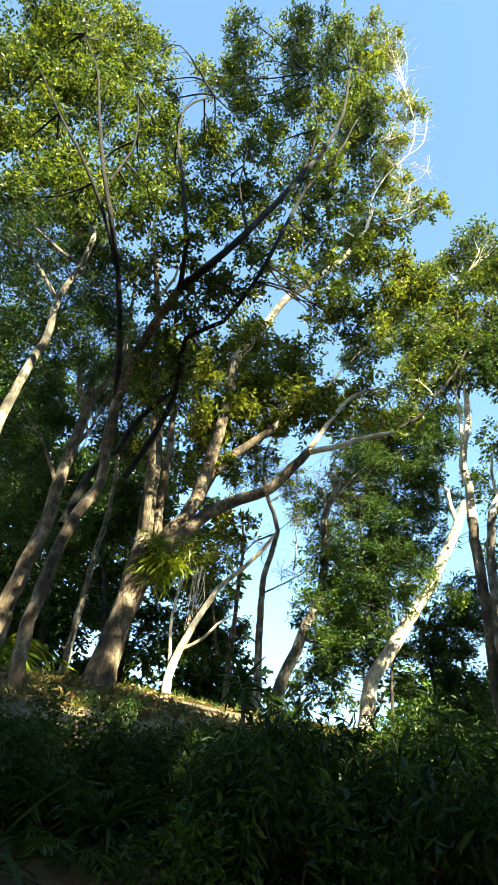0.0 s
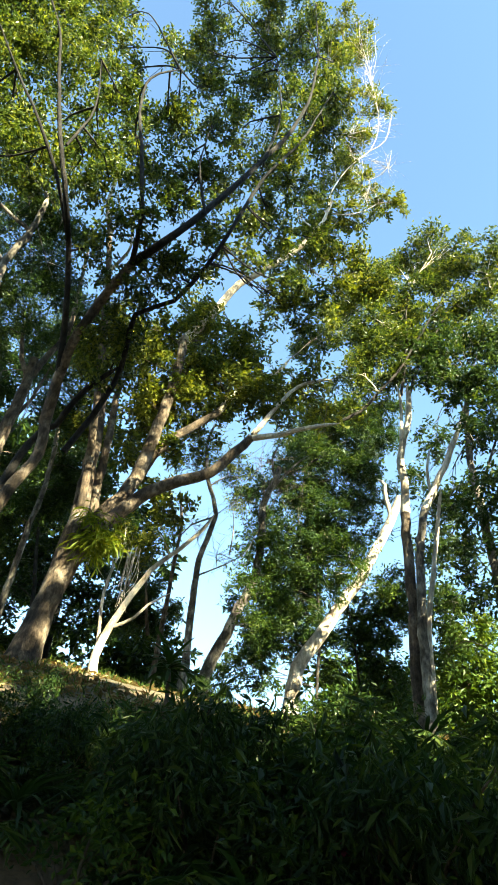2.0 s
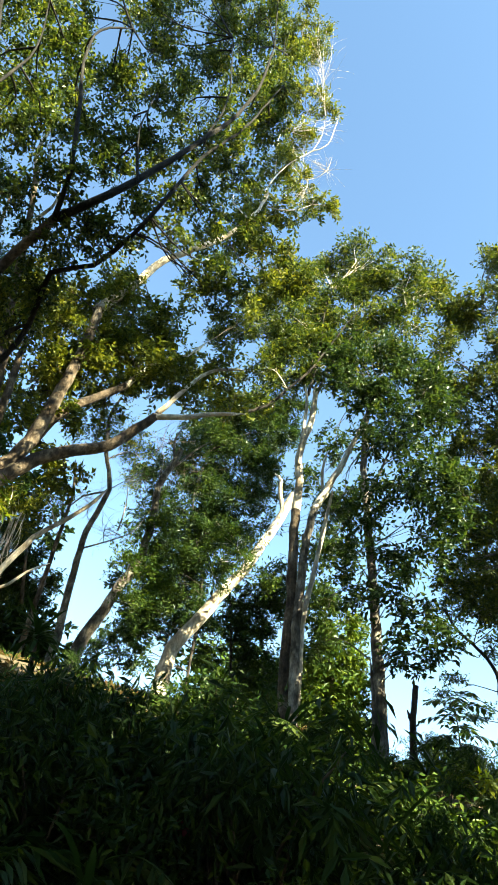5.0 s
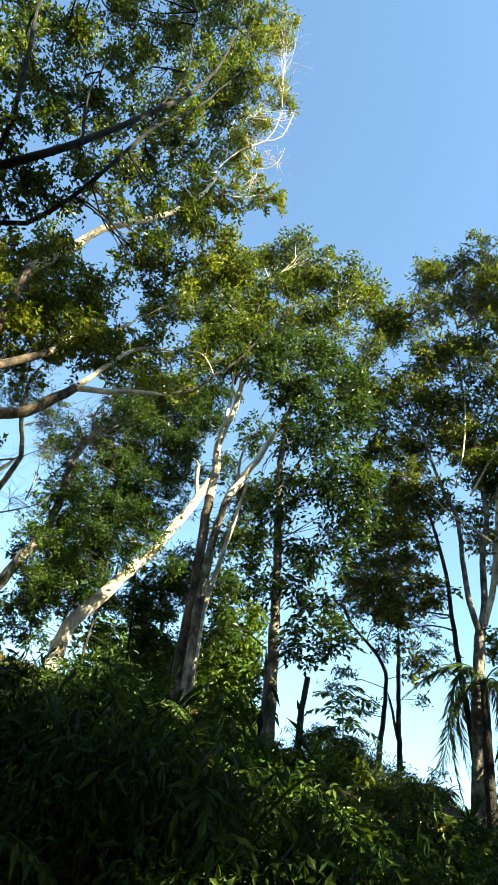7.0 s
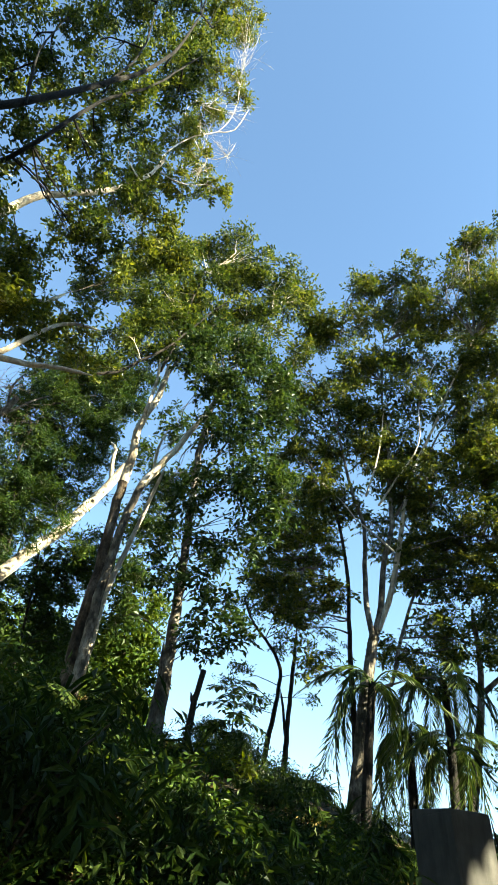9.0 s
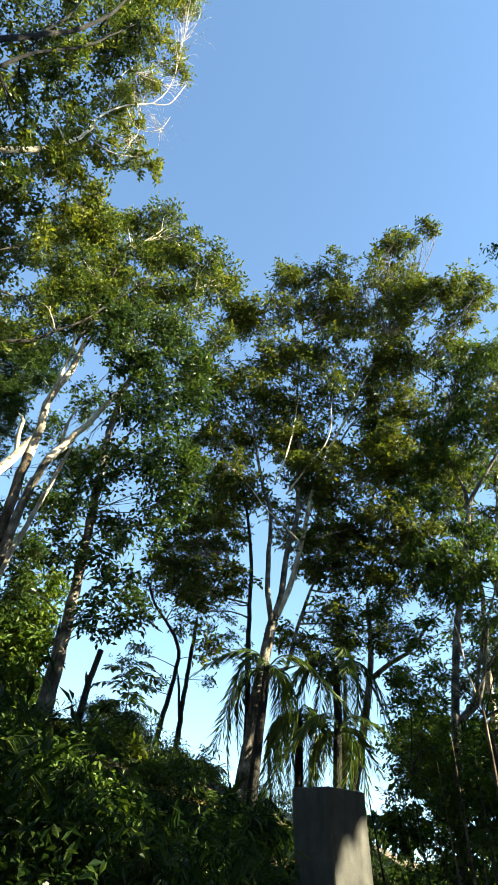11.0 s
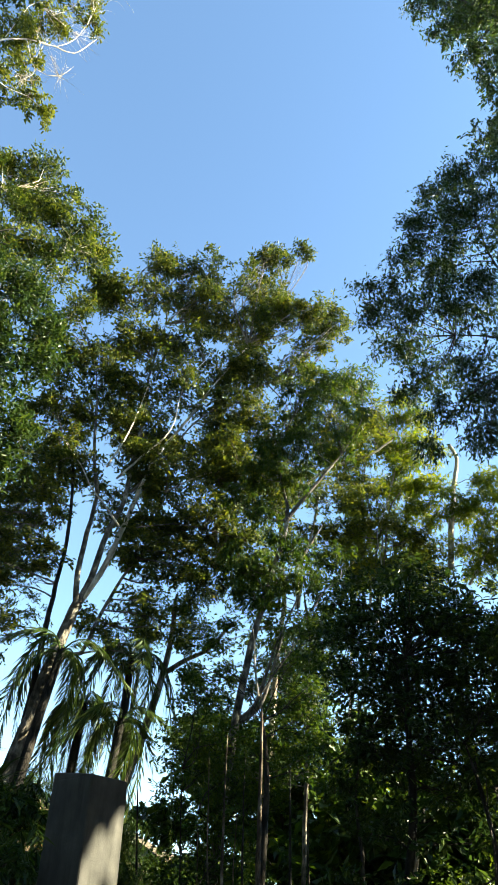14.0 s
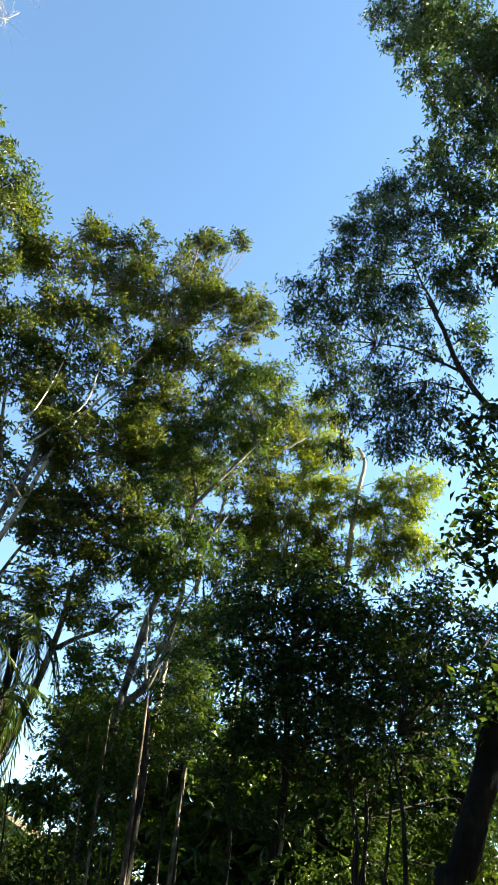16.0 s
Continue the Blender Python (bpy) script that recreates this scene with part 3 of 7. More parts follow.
tree(
    "forked_tree",
    "tree with a leaning brown trunk and pale forked limbs",
    [
        ([(-3.81, 10.85, 4.92), (-3.81, 10.85, 5.87), (-3.73, 10.88, 6.85), (-3.63, 10.91, 7.71), (-3.65, 10.91, 8.74), (-3.6, 10.92, 9.62), (-3.59, 10.93, 10.48), (-3.62, 10.92, 11.22)], 0.165, 0.1),
        ([(-3.55, 10.94, 10.58), (-3.85, 10.84, 11.1), (-4.0, 10.78, 11.73), (-4.09, 10.75, 12.62)], 0.07, 0.03),
        ([(-3.55, 10.94, 10.74), (-3.4, 10.99, 11.49), (-3.2, 11.05, 12.32), (-3.32, 11.01, 13.88), (-3.43, 10.98, 15.17), (-3.59, 10.93, 15.81)], 0.075, 0.03),
        ([(-3.67, 10.9, 8.6), (-4.18, 10.72, 9.52), (-4.56, 10.56, 9.93), (-4.85, 10.43, 10.4)], 0.05, 0.02),
        ([(-3.62, 10.92, 9.46), (-3.39, 10.99, 10.16), (-3.27, 11.02, 11.2)], 0.05, 0.02),
    ],
    [
        (-5.2, 11.37, 11.96, 0.71, 0.71),
        (-4.05, 11.83, 13.0, 0.66, 0.66),
        (-3.32, 12.05, 14.21, 0.69, 0.69),
        (-5.0, 11.46, 10.01, 0.72, 0.72),
        (-4.55, 11.64, 10.89, 0.61, 0.61),
        (-3.37, 12.04, 11.77, 0.63, 0.63),
        (-4.4, 11.7, 9.07, 0.7, 0.7),
        (-4.63, 11.61, 8.02, 0.61, 0.61),
        (-3.5, 12.0, 9.11, 0.44, 0.44),
        (-3.25, 12.07, 10.6, 0.54, 0.54),
        (-2.56, 12.24, 11.0, 0.61, 0.61),
    ],
    BARK_BROWN,
    LEAF_DEEP,
    size=0.085,
    per_m2=1100,
)
tree(
    "slender_pale_tree",
    "slender pale trunk among dark forest",
    [
        ([(-3.26, 13.62, 6.44), (-3.25, 13.62, 7.71), (-3.25, 13.62, 8.76), (-3.2, 13.63, 9.69), (-3.27, 13.61, 10.93), (-3.43, 13.57, 12.36)], 0.085, 0.05),
    ],
    [
        (-3.22, 14.14, 11.14, 0.68, 0.68),
        (-3.33, 14.11, 9.42, 0.5, 0.5),
        (-2.91, 14.2, 10.02, 0.58, 0.58),
        (-4.03, 13.93, 9.07, 0.64, 0.64),
        (-2.64, 14.26, 10.77, 0.6, 0.6),
    ],
    BARK_GREY,
    LEAF_DEEP,
    size=0.1,
    per_m2=1300,
)
tree(
    "forest_edge_tree",
    "dense dark green tree at the forest edge",
    [
        ([(-4.6, 16.37, 7.22), (-4.98, 16.25, 9.62), (-5.52, 16.08, 12.23)], 0.12, 0.05),
        ([(-3.2, 16.7, 7.66), (-3.65, 16.6, 9.97), (-3.97, 16.53, 11.75)], 0.07, 0.04),
    ],
    [
        (-6.07, 16.42, 9.57, 1.0, 1.0),
        (-5.35, 16.66, 10.69, 1.03, 1.03),
        (-4.13, 17.01, 10.13, 0.93, 0.93),
        (-5.19, 16.71, 8.5, 0.98, 0.98),
        (-4.1, 17.01, 8.77, 0.9, 0.9),
        (-3.02, 17.24, 9.34, 0.92, 0.92),
        (-5.5, 16.61, 7.66, 0.72, 0.72),
        (-3.46, 17.16, 10.66, 0.94, 0.94),
        (-5.0, 16.77, 11.77, 0.97, 0.97),
        (-2.42, 17.33, 8.63, 0.74, 0.74),
        (-1.96, 17.39, 9.54, 0.67, 0.67),
        (-1.62, 17.43, 8.44, 0.65, 0.65),
        (-3.05, 17.23, 8.04, 0.65, 0.65),
        (-4.42, 16.93, 7.76, 0.65, 0.65),
        (-6.81, 16.12, 11.1, 1.04, 1.04),
        (-6.42, 16.28, 12.89, 1.0, 1.0),
        (-5.86, 16.49, 15.98, 1.18, 1.18),
        (-7.09, 16.0, 15.33, 1.16, 1.16),
    ]
    + [
        (-5.66, 16.56, 18.3, 1.26, 1.26),
        (-4.07, 17.02, 17.3, 1.23, 1.23),
        (-3.78, 17.09, 13.87, 0.93, 0.93),
        (-2.53, 17.32, 13.99, 0.93, 0.93),
        (-8.83, 15.11, 17.88, 1.25, 1.25),
        (-7.52, 15.8, 13.44, 1.1, 1.1),
    ],
    BARK_DARK,
    LEAF_DEEP,
    size=0.14,
    per_m2=340,
    slim=0.5,
    gaps=0.66,
)
tree(
    "crooked_small_tree",
    "small crooked tree with pale forked stems",
    [
        ([(-0.94, 11.96, 4.85), (-1.0, 11.96, 5.53), (-0.86, 11.97, 6.07), (-0.64, 11.98, 6.7), (-0.34, 12.0, 7.32), (0.11, 12.0, 7.87), (0.47, 11.99, 8.3), (0.73, 11.98, 8.8)], 0.085, 0.035),
        ([(-0.86, 11.97, 6.07), (-0.48, 11.99, 6.33), (-0.26, 12.0, 6.64), (0.09, 12.0, 6.91)], 0.035, 0.02),
        ([(-1.03, 12.16, 5.8), (-1.14, 12.15, 6.77), (-1.07, 12.15, 7.37), (-0.98, 12.16, 7.89)], 0.04, 0.02),
    ],
    [
        (-0.82, 12.37, 8.03, 0.49, 0.49),
        (-1.28, 12.33, 7.95, 0.42, 0.42),
        (-0.37, 12.39, 8.23, 0.37, 0.37),
        (-1.15, 12.35, 8.64, 0.43, 0.43),
    ],
    BARK_PALE,
    LEAF_OLIVE,
    size=0.075,
    per_m2=900,
)
tree(
    "grey_pole_tree",
    "straight grey tree with thin bare branches",
    [
        ([(0.66, 13.98, 6.48), (0.63, 13.99, 7.54), (0.64, 13.99, 8.79), (0.86, 13.97, 10.04), (0.58, 13.99, 11.02), (0.4, 13.99, 12.09), (0.53, 13.99, 12.88)], 0.1, 0.04),
        ([(0.67, 13.98, 8.36), (1.07, 13.96, 8.61), (1.64, 13.9, 9.01), (1.83, 13.88, 9.4)], 0.022, 0.008),
        ([(0.84, 13.98, 9.95), (0.33, 14.0, 9.66), (-0.01, 14.0, 9.01)], 0.03, 0.012),
        ([(0.64, 13.99, 10.85), (1.07, 13.96, 11.24), (1.51, 13.92, 11.09)], 0.025, 0.01),
        ([(1.34, 14.14, 9.1), (1.37, 14.13, 9.88), (1.27, 14.14, 10.52)], 0.02, 0.008),
    ],
    [
        (0.46, 14.29, 12.13, 0.54, 0.54),
        (0.04, 14.3, 11.7, 0.61, 0.61),
        (0.92, 14.27, 11.99, 0.61, 0.61),
        (1.25, 14.25, 11.46, 0.45, 0.45),
        (0.08, 14.3, 13.07, 0.64, 0.64),
        (1.42, 14.23, 10.6, 0.32, 0.32),
        (-0.35, 14.3, 9.75, 0.5, 0.5),
    ],
    BARK_GREY,
    LEAF_OLIVE,
    size=0.07,
    per_m2=700,
    gaps=0.5,
    bare=[(1.41, 12.87, 9.98, 0.99, 0.99), (0.47, 12.94, 9.03, 0.76, 0.76), (2.24, 12.75, 10.14, 0.79, 0.79), (1.87, 12.81, 11.1, 0.82, 0.82), (1.04, 12.91, 8.4, 0.68, 0.68)],
    bare_mat=BARK_BROWN,
)
tree(
    "twin_pole_tree",
    "pair of slim brown stems on the slope",
    [
        ([(0.04, 15.0, 6.71), (0.06, 15.0, 7.77), (0.08, 15.0, 8.94), (0.1, 15.0, 10.22), (-0.1, 15.0, 11.25)], 0.08, 0.03),
        ([(-0.23, 15.0, 7.19), (-0.42, 14.99, 7.99), (-0.53, 14.99, 8.56)], 0.05, 0.03),
    ],
    [
        (-0.08, 16.0, 7.88, 0.52, 0.52),
        (-0.55, 15.99, 8.27, 0.53, 0.53),
        (-0.86, 15.98, 7.93, 0.52, 0.52),
        (-0.39, 16.0, 8.74, 0.46, 0.46),
        (0.17, 16.0, 8.2, 0.38, 0.38),
        (-0.93, 15.97, 8.98, 0.54, 0.54),
    ],
    BARK_BROWN,
    LEAF_DEEP,
    size=0.11,
    per_m2=900,
)
tree(
    "vine_clad_tree",
    "leaning tree with flaking bark and climbing leaves",
    [
        ([(1.18, 14.95, 6.38), (1.45, 14.93, 7.23), (1.81, 14.89, 8.14), (2.1, 14.85, 8.96), (2.18, 14.84, 10.06), (2.15, 14.85, 11.08), (2.38, 14.81, 11.82), (2.53, 14.79, 12.39)], 0.16, 0.08),
        ([(2.23, 14.83, 11.54), (2.6, 14.77, 12.01), (2.91, 14.71, 12.49), (3.3, 14.63, 12.88)], 0.05, 0.02),
        ([(2.41, 14.81, 12.01), (2.3, 14.82, 12.68), (2.53, 14.79, 13.4)], 0.04, 0.02),
    ],
    [
        (1.8, 14.69, 9.77, 0.35, 0.59),
        (2.36, 14.61, 9.64, 0.38, 0.59),
        (2.3, 14.62, 8.72, 0.4, 0.57),
        (1.7, 14.7, 8.69, 0.26, 0.43),
        (2.62, 14.57, 8.3, 0.42, 0.42),
        (2.11, 14.65, 7.72, 0.42, 0.42),
        (2.49, 14.59, 9.03, 0.32, 0.32),
    ],
    BARK_GREY,
    LEAF_GREEN,
    size=0.09,
    per_m2=800,
    gaps=0.6,
)
tree(
    "fallen_leaning_tree",
    "white-barked trunk leaning over the slope",
    [
        ([(3.27, 15.15, 6.69), (3.44, 15.11, 7.21), (3.86, 15.01, 7.88), (4.35, 14.88, 8.68), (4.81, 14.73, 9.43), (5.28, 14.57, 10.4), (5.62, 14.45, 11.2), (5.83, 14.36, 11.78)], 0.19, 0.115),
        ([(5.59, 14.46, 11.19), (5.48, 14.5, 11.73), (5.46, 14.51, 12.22), (5.28, 14.57, 12.43)], 0.07, 0.045),
    ],
    [
        (4.23, 14.6, 9.32, 0.52, 0.52),
        (3.99, 14.67, 8.86, 0.44, 0.44),
        (4.4, 14.55, 9.86, 0.6, 0.6),
        (3.93, 14.68, 10.07, 0.53, 0.53),
        (5.13, 14.31, 8.9, 0.37, 0.37),
    ],
    BARK_PALE,
    LEAF_GREEN,
    size=0.11,
    per_m2=650,
    slim=0.3,
    gaps=0.6,
)
tree(
    "feathery_backdrop_tree",
    "feathery blue-green tree behind the pale trunks",
    [
        ([(4.65, 18.42, 7.7), (4.64, 18.43, 10.34), (3.93, 18.59, 13.26), (4.17, 18.54, 15.53)], 0.05, 0.025),
        ([(5.85, 18.08, 7.15), (5.66, 18.14, 9.1), (5.44, 18.21, 10.54)], 0.05, 0.03),
    ],
    [
        (3.94, 19.1, 14.75, 1.02, 1.02),
        (4.94, 18.86, 15.62, 1.04, 1.04),
        (6.0, 18.56, 16.49, 0.96, 0.96),
        (4.01, 19.08, 12.88, 1.08, 1.08),
        (5.15, 18.81, 13.69, 1.1, 1.1),
        (6.37, 18.43, 14.28, 0.91, 0.91),
        (3.59, 19.17, 11.04, 1.04, 1.04),
        (4.53, 18.97, 11.52, 0.95, 0.95),
        (4.3, 19.02, 9.68, 0.92, 0.92),
        (3.36, 19.21, 9.99, 0.74, 0.74),
        (3.0, 19.27, 8.97, 0.82, 0.82),
        (5.68, 18.65, 12.92, 0.88, 0.88),
        (6.55, 18.37, 15.58, 0.83, 0.83),
        (2.87, 19.29, 12.94, 0.88, 0.88),
        (5.65, 18.66, 9.64, 0.73, 0.73),
        (6.55, 18.37, 10.22, 0.83, 0.83),
        (6.46, 18.4, 8.9, 0.81, 0.81),
        (5.37, 18.75, 8.67, 0.63, 0.63),
    ]
    + [
        (7.07, 18.17, 11.12, 0.75, 0.75),
        (2.39, 19.35, 14.65, 0.82, 0.82),
        (2.58, 19.33, 10.33, 0.65, 0.65),
        (7.01, 18.2, 17.91, 0.88, 0.88),
        (6.33, 18.45, 18.29, 0.78, 0.78),
        (7.11, 18.16, 7.99, 0.89, 0.89),
        (6.23, 18.48, 7.66, 0.8, 0.8),
        (4.05, 19.07, 16.91, 0.97, 0.97),
        (5.12, 18.82, 17.89, 0.99, 0.99),
        (2.58, 18.82, 8.65, 0.62, 0.62),
        (3.22, 18.73, 9.18, 0.62, 0.62),
        (2.91, 18.78, 7.86, 0.61, 0.61),
        (1.97, 18.9, 7.8, 0.52, 0.52),
        (3.55, 18.67, 10.25, 0.54, 0.54),
    ]
    + [
        (4.21, 18.88, 17.05, 1.28, 1.28),
        (5.44, 18.56, 18.16, 1.1, 1.1),
        (6.39, 18.25, 16.99, 1.06, 1.06),
        (3.65, 19.0, 14.97, 1.01, 1.01),
        (5.19, 18.63, 15.25, 1.12, 1.12),
        (3.37, 19.05, 12.03, 0.75, 0.75),
        (4.44, 18.83, 12.3, 0.95, 0.95),
        (3.77, 18.98, 10.67, 0.92, 0.92),
    ]
    + [
        (4.62, 18.78, 9.8, 0.9, 0.9),
        (3.31, 19.06, 9.36, 0.71, 0.71),
        (5.87, 18.43, 8.98, 0.71, 0.71),
        (6.68, 18.14, 9.85, 0.72, 0.72),
        (7.47, 17.83, 10.36, 0.82, 0.82),
        (8.56, 17.32, 13.62, 0.78, 0.78),
    ],
    BARK_DARK,
    LEAF_DEEP,
    size=0.15,
    per_m2=470,
    slim=0.36,
    gaps=0.74,
    spread=0.2,
)
tree(
    "twin_trunk_tree",
    "tall twin-trunked tree with pale patched bark",
    [
        ([(4.54, 11.11, 4.19), (4.56, 11.1, 5.12), (4.56, 11.1, 6.04), (4.59, 11.09, 6.95), (4.56, 11.1, 8.07), (4.57, 11.1, 9.03)], 0.115, 0.095, BARK_BROWN),
        ([(4.57, 11.1, 9.03), (4.6, 11.09, 9.78), (4.54, 11.11, 10.39), (4.66, 11.06, 11.0), (4.78, 11.0, 11.64), (4.83, 10.98, 12.57)], 0.1, 0.06),
        ([(4.65, 10.84, 4.35), (4.64, 10.85, 5.38), (4.63, 10.86, 6.54), (4.66, 10.84, 7.24), (4.7, 10.83, 8.06), (4.85, 10.76, 8.98)], 0.095, 0.08, BARK_GREY),
        ([(4.85, 10.76, 8.98), (5.02, 10.68, 9.37), (5.29, 10.55, 10.02), (5.53, 10.42, 10.7), (5.75, 10.31, 11.32)], 0.085, 0.05),
        ([(4.86, 11.19, 5.12), (4.88, 11.18, 6.05), (4.89, 11.18, 6.67), (5.01, 11.12, 7.48), (5.07, 11.1, 7.87), (5.22, 11.03, 8.84), (5.35, 10.96, 9.75)], 0.07, 0.035),
        ([(5.12, 10.96, 9.49), (5.08, 10.98, 10.18), (5.2, 10.93, 10.77)], 0.04, 0.02),
        ([(4.53, 11.0, 10.16), (4.57, 10.99, 10.99), (4.61, 10.97, 12.06), (4.55, 11.0, 12.61)], 0.05, 0.03),
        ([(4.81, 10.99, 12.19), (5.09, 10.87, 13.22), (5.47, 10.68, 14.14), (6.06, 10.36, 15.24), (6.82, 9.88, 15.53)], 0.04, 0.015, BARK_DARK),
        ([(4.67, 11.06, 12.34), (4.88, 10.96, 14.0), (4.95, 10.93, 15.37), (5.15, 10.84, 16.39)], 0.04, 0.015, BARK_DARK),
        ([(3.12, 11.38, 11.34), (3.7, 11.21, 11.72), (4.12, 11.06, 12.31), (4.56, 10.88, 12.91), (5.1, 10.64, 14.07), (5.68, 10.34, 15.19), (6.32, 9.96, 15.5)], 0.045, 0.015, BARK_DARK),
        ([(5.84, 10.48, 11.49), (6.09, 10.34, 12.24), (6.3, 10.21, 12.8)], 0.06, 0.03),
    ],
    [
        (4.48, 11.35, 16.68, 0.67, 0.51),
        (5.15, 11.06, 17.68, 0.7, 0.53),
        (5.73, 10.77, 18.09, 0.71, 0.5),
        (6.34, 10.43, 17.63, 0.7, 0.49),
        (6.9, 10.06, 17.14, 0.69, 0.52),
        (7.43, 9.68, 16.62, 0.59, 0.42),
        (7.67, 9.49, 16.11, 0.33, 0.33),
        (4.99, 11.13, 16.08, 0.66, 0.66),
        (5.67, 10.8, 16.74, 0.76, 0.51),
        (6.65, 10.23, 16.61, 0.67, 0.42),
        (4.25, 11.44, 14.9, 0.71, 0.71),
        (3.72, 11.62, 14.48, 0.62, 0.62),
        (4.11, 11.49, 13.75, 0.6, 0.6),
        (3.61, 11.65, 13.37, 0.59, 0.59),
        (4.76, 11.23, 14.16, 0.53, 0.53),
        (4.8, 11.21, 15.07, 0.63, 0.63),
        (7.18, 9.86, 15.89, 0.57, 0.36),
        (4.13, 11.48, 17.07, 0.6, 0.6),
    ]
    + [
        (4.85, 11.2, 13.34, 0.52, 0.52),
        (5.51, 10.88, 13.29, 0.51, 0.51),
        (5.16, 11.05, 14.26, 0.54, 0.54),
        (5.76, 10.75, 15.29, 0.64, 0.64),
        (6.44, 10.36, 15.15, 0.63, 0.63),
        (6.95, 10.02, 14.74, 0.55, 0.55),
        (6.23, 10.49, 14.03, 0.53, 0.53),
        (4.46, 11.36, 13.24, 0.44, 0.44),
        (4.12, 11.48, 12.74, 0.43, 0.43),
        (3.69, 11.63, 12.03, 0.42, 0.42),
    ]
    + [
        (4.14, 13.2, 18.09, 0.83, 0.83),
        (3.46, 13.4, 17.08, 0.71, 0.71),
        (4.85, 12.96, 19.11, 0.77, 0.77),
        (2.96, 13.52, 16.07, 0.6, 0.6),
        (5.36, 12.75, 16.81, 0.8, 0.8),
        (6.45, 12.22, 19.17, 0.77, 0.77),
        (5.9, 12.5, 16.17, 0.69, 0.69),
    ],
    BARK_PALE,
    LEAF_TOP,
    size=0.11,
    per_m2=760,
    gaps=0.62,
)
tree(
    "leafy_evergreen_tree",
    "dense evergreen tree with broad glossy dark leaves",
    [
        ([(5.79, 9.94, 3.71), (5.8, 9.93, 4.81), (5.76, 9.95, 6.07), (5.71, 9.98, 7.41), (5.66, 10.01, 8.67), (5.6, 10.04, 9.8), (5.65, 10.01, 11.07), (5.82, 9.92, 12.14)], 0.12, 0.05),
        ([(5.69, 9.99, 4.19), (5.7, 9.99, 5.08), (5.67, 10.0, 5.75)], 0.04, 0.03),
        ([(5.64, 10.02, 8.94), (6.03, 9.79, 10.16), (6.41, 9.55, 11.16)], 0.035, 0.015),
    ],
    [
        (5.42, 9.92, 13.03, 0.63, 0.49),
        (6.0, 9.58, 13.11, 0.63, 0.49),
        (6.46, 9.27, 12.57, 0.62, 0.62),
        (6.79, 9.04, 12.03, 0.47, 0.47),
        (6.05, 9.55, 11.99, 0.6, 0.6),
        (5.5, 9.87, 11.75, 0.53, 0.53),
        (6.49, 9.25, 11.33, 0.58, 0.58),
        (6.89, 8.96, 11.18, 0.39, 0.39),
        (5.98, 9.59, 10.96, 0.57, 0.57),
        (6.61, 9.17, 10.52, 0.5, 0.5),
        (6.22, 9.43, 10.04, 0.49, 0.49),
        (5.09, 10.09, 12.59, 0.48, 0.48),
        (5.7, 9.76, 10.29, 0.43, 0.43),
        (4.87, 10.2, 12.35, 0.41, 0.41),
        (5.88, 9.06, 8.95, 0.57, 0.57),
        (6.42, 8.69, 9.12, 0.52, 0.52),
        (6.68, 8.49, 8.73, 0.45, 0.45),
        (5.54, 9.27, 8.38, 0.5, 0.5),
    ]
    + [
        (6.17, 8.86, 8.32, 0.5, 0.5),
        (6.59, 8.55, 8.1, 0.44, 0.44),
        (5.76, 9.13, 7.55, 0.48, 0.48),
        (5.18, 9.48, 8.21, 0.33, 0.33),
        (6.27, 8.79, 7.48, 0.37, 0.37),
        (5.14, 9.5, 7.47, 0.37, 0.37),
        (5.63, 9.22, 6.85, 0.42, 0.42),
        (5.97, 9.0, 6.57, 0.36, 0.36),
        (5.13, 9.5, 6.57, 0.31, 0.31),
        (5.84, 9.08, 5.94, 0.35, 0.35),
        (6.09, 8.92, 5.49, 0.3, 0.3),
        (4.92, 9.62, 6.98, 0.23, 0.23),
        (6.15, 8.88, 6.18, 0.25, 0.25),
        (5.63, 9.22, 5.53, 0.25, 0.25),
        (6.46, 8.66, 5.81, 0.2, 0.2),
    ]
    + [
        (5.64, 11.52, 9.51, 0.45, 0.45),
        (5.82, 11.42, 8.53, 0.56, 0.56),
        (5.49, 11.59, 7.34, 0.48, 0.48),
        (5.39, 11.63, 6.46, 0.58, 0.58),
    ]
    + [
        (6.08, 12.41, 12.32, 0.57, 0.57),
        (6.35, 12.27, 10.57, 0.54, 0.54),
        (5.65, 12.62, 11.0, 0.46, 0.46),
        (5.91, 12.5, 8.99, 0.54, 0.54),
        (6.88, 11.98, 14.06, 0.64, 0.64),
    ],
    BARK_GREY,
    # Deep green leaf whose darkness also stands in for shade on this crown.
    LEAF_DEEP,
    size=0.11,
    per_m2=480,
    slim=0.5,
    gaps=0.66,
)
tree(
    "bushy_understorey_tree",
    "bushy green young tree in sunlight",
    [
        ([(6.07, 12.06, 4.47), (6.0, 12.09, 5.82), (5.96, 12.11, 7.01)], 0.05, 0.03),
    ],
    [
        (5.81, 12.18, 7.36, 0.45, 0.45),
        (5.8, 12.19, 6.61, 0.5, 0.5),
        (6.19, 12.0, 6.92, 0.44, 0.44),
        (5.8, 12.19, 5.79, 0.49, 0.49),
        (6.17, 12.01, 6.08, 0.49, 0.49),
        (6.43, 11.87, 5.56, 0.43, 0.43),
        (5.98, 12.1, 5.17, 0.49, 0.49),
        (6.4, 11.89, 4.92, 0.42, 0.42),
        (5.85, 12.17, 4.64, 0.42, 0.42),
        (6.36, 11.91, 7.32, 0.32, 0.32),
        (5.86, 12.16, 7.9, 0.32, 0.32),
        (6.34, 11.92, 6.45, 0.37, 0.37),
    ],
    BARK_BROWN,
    LEAF_GREEN,
    size=0.12,
    per_m2=750,
)
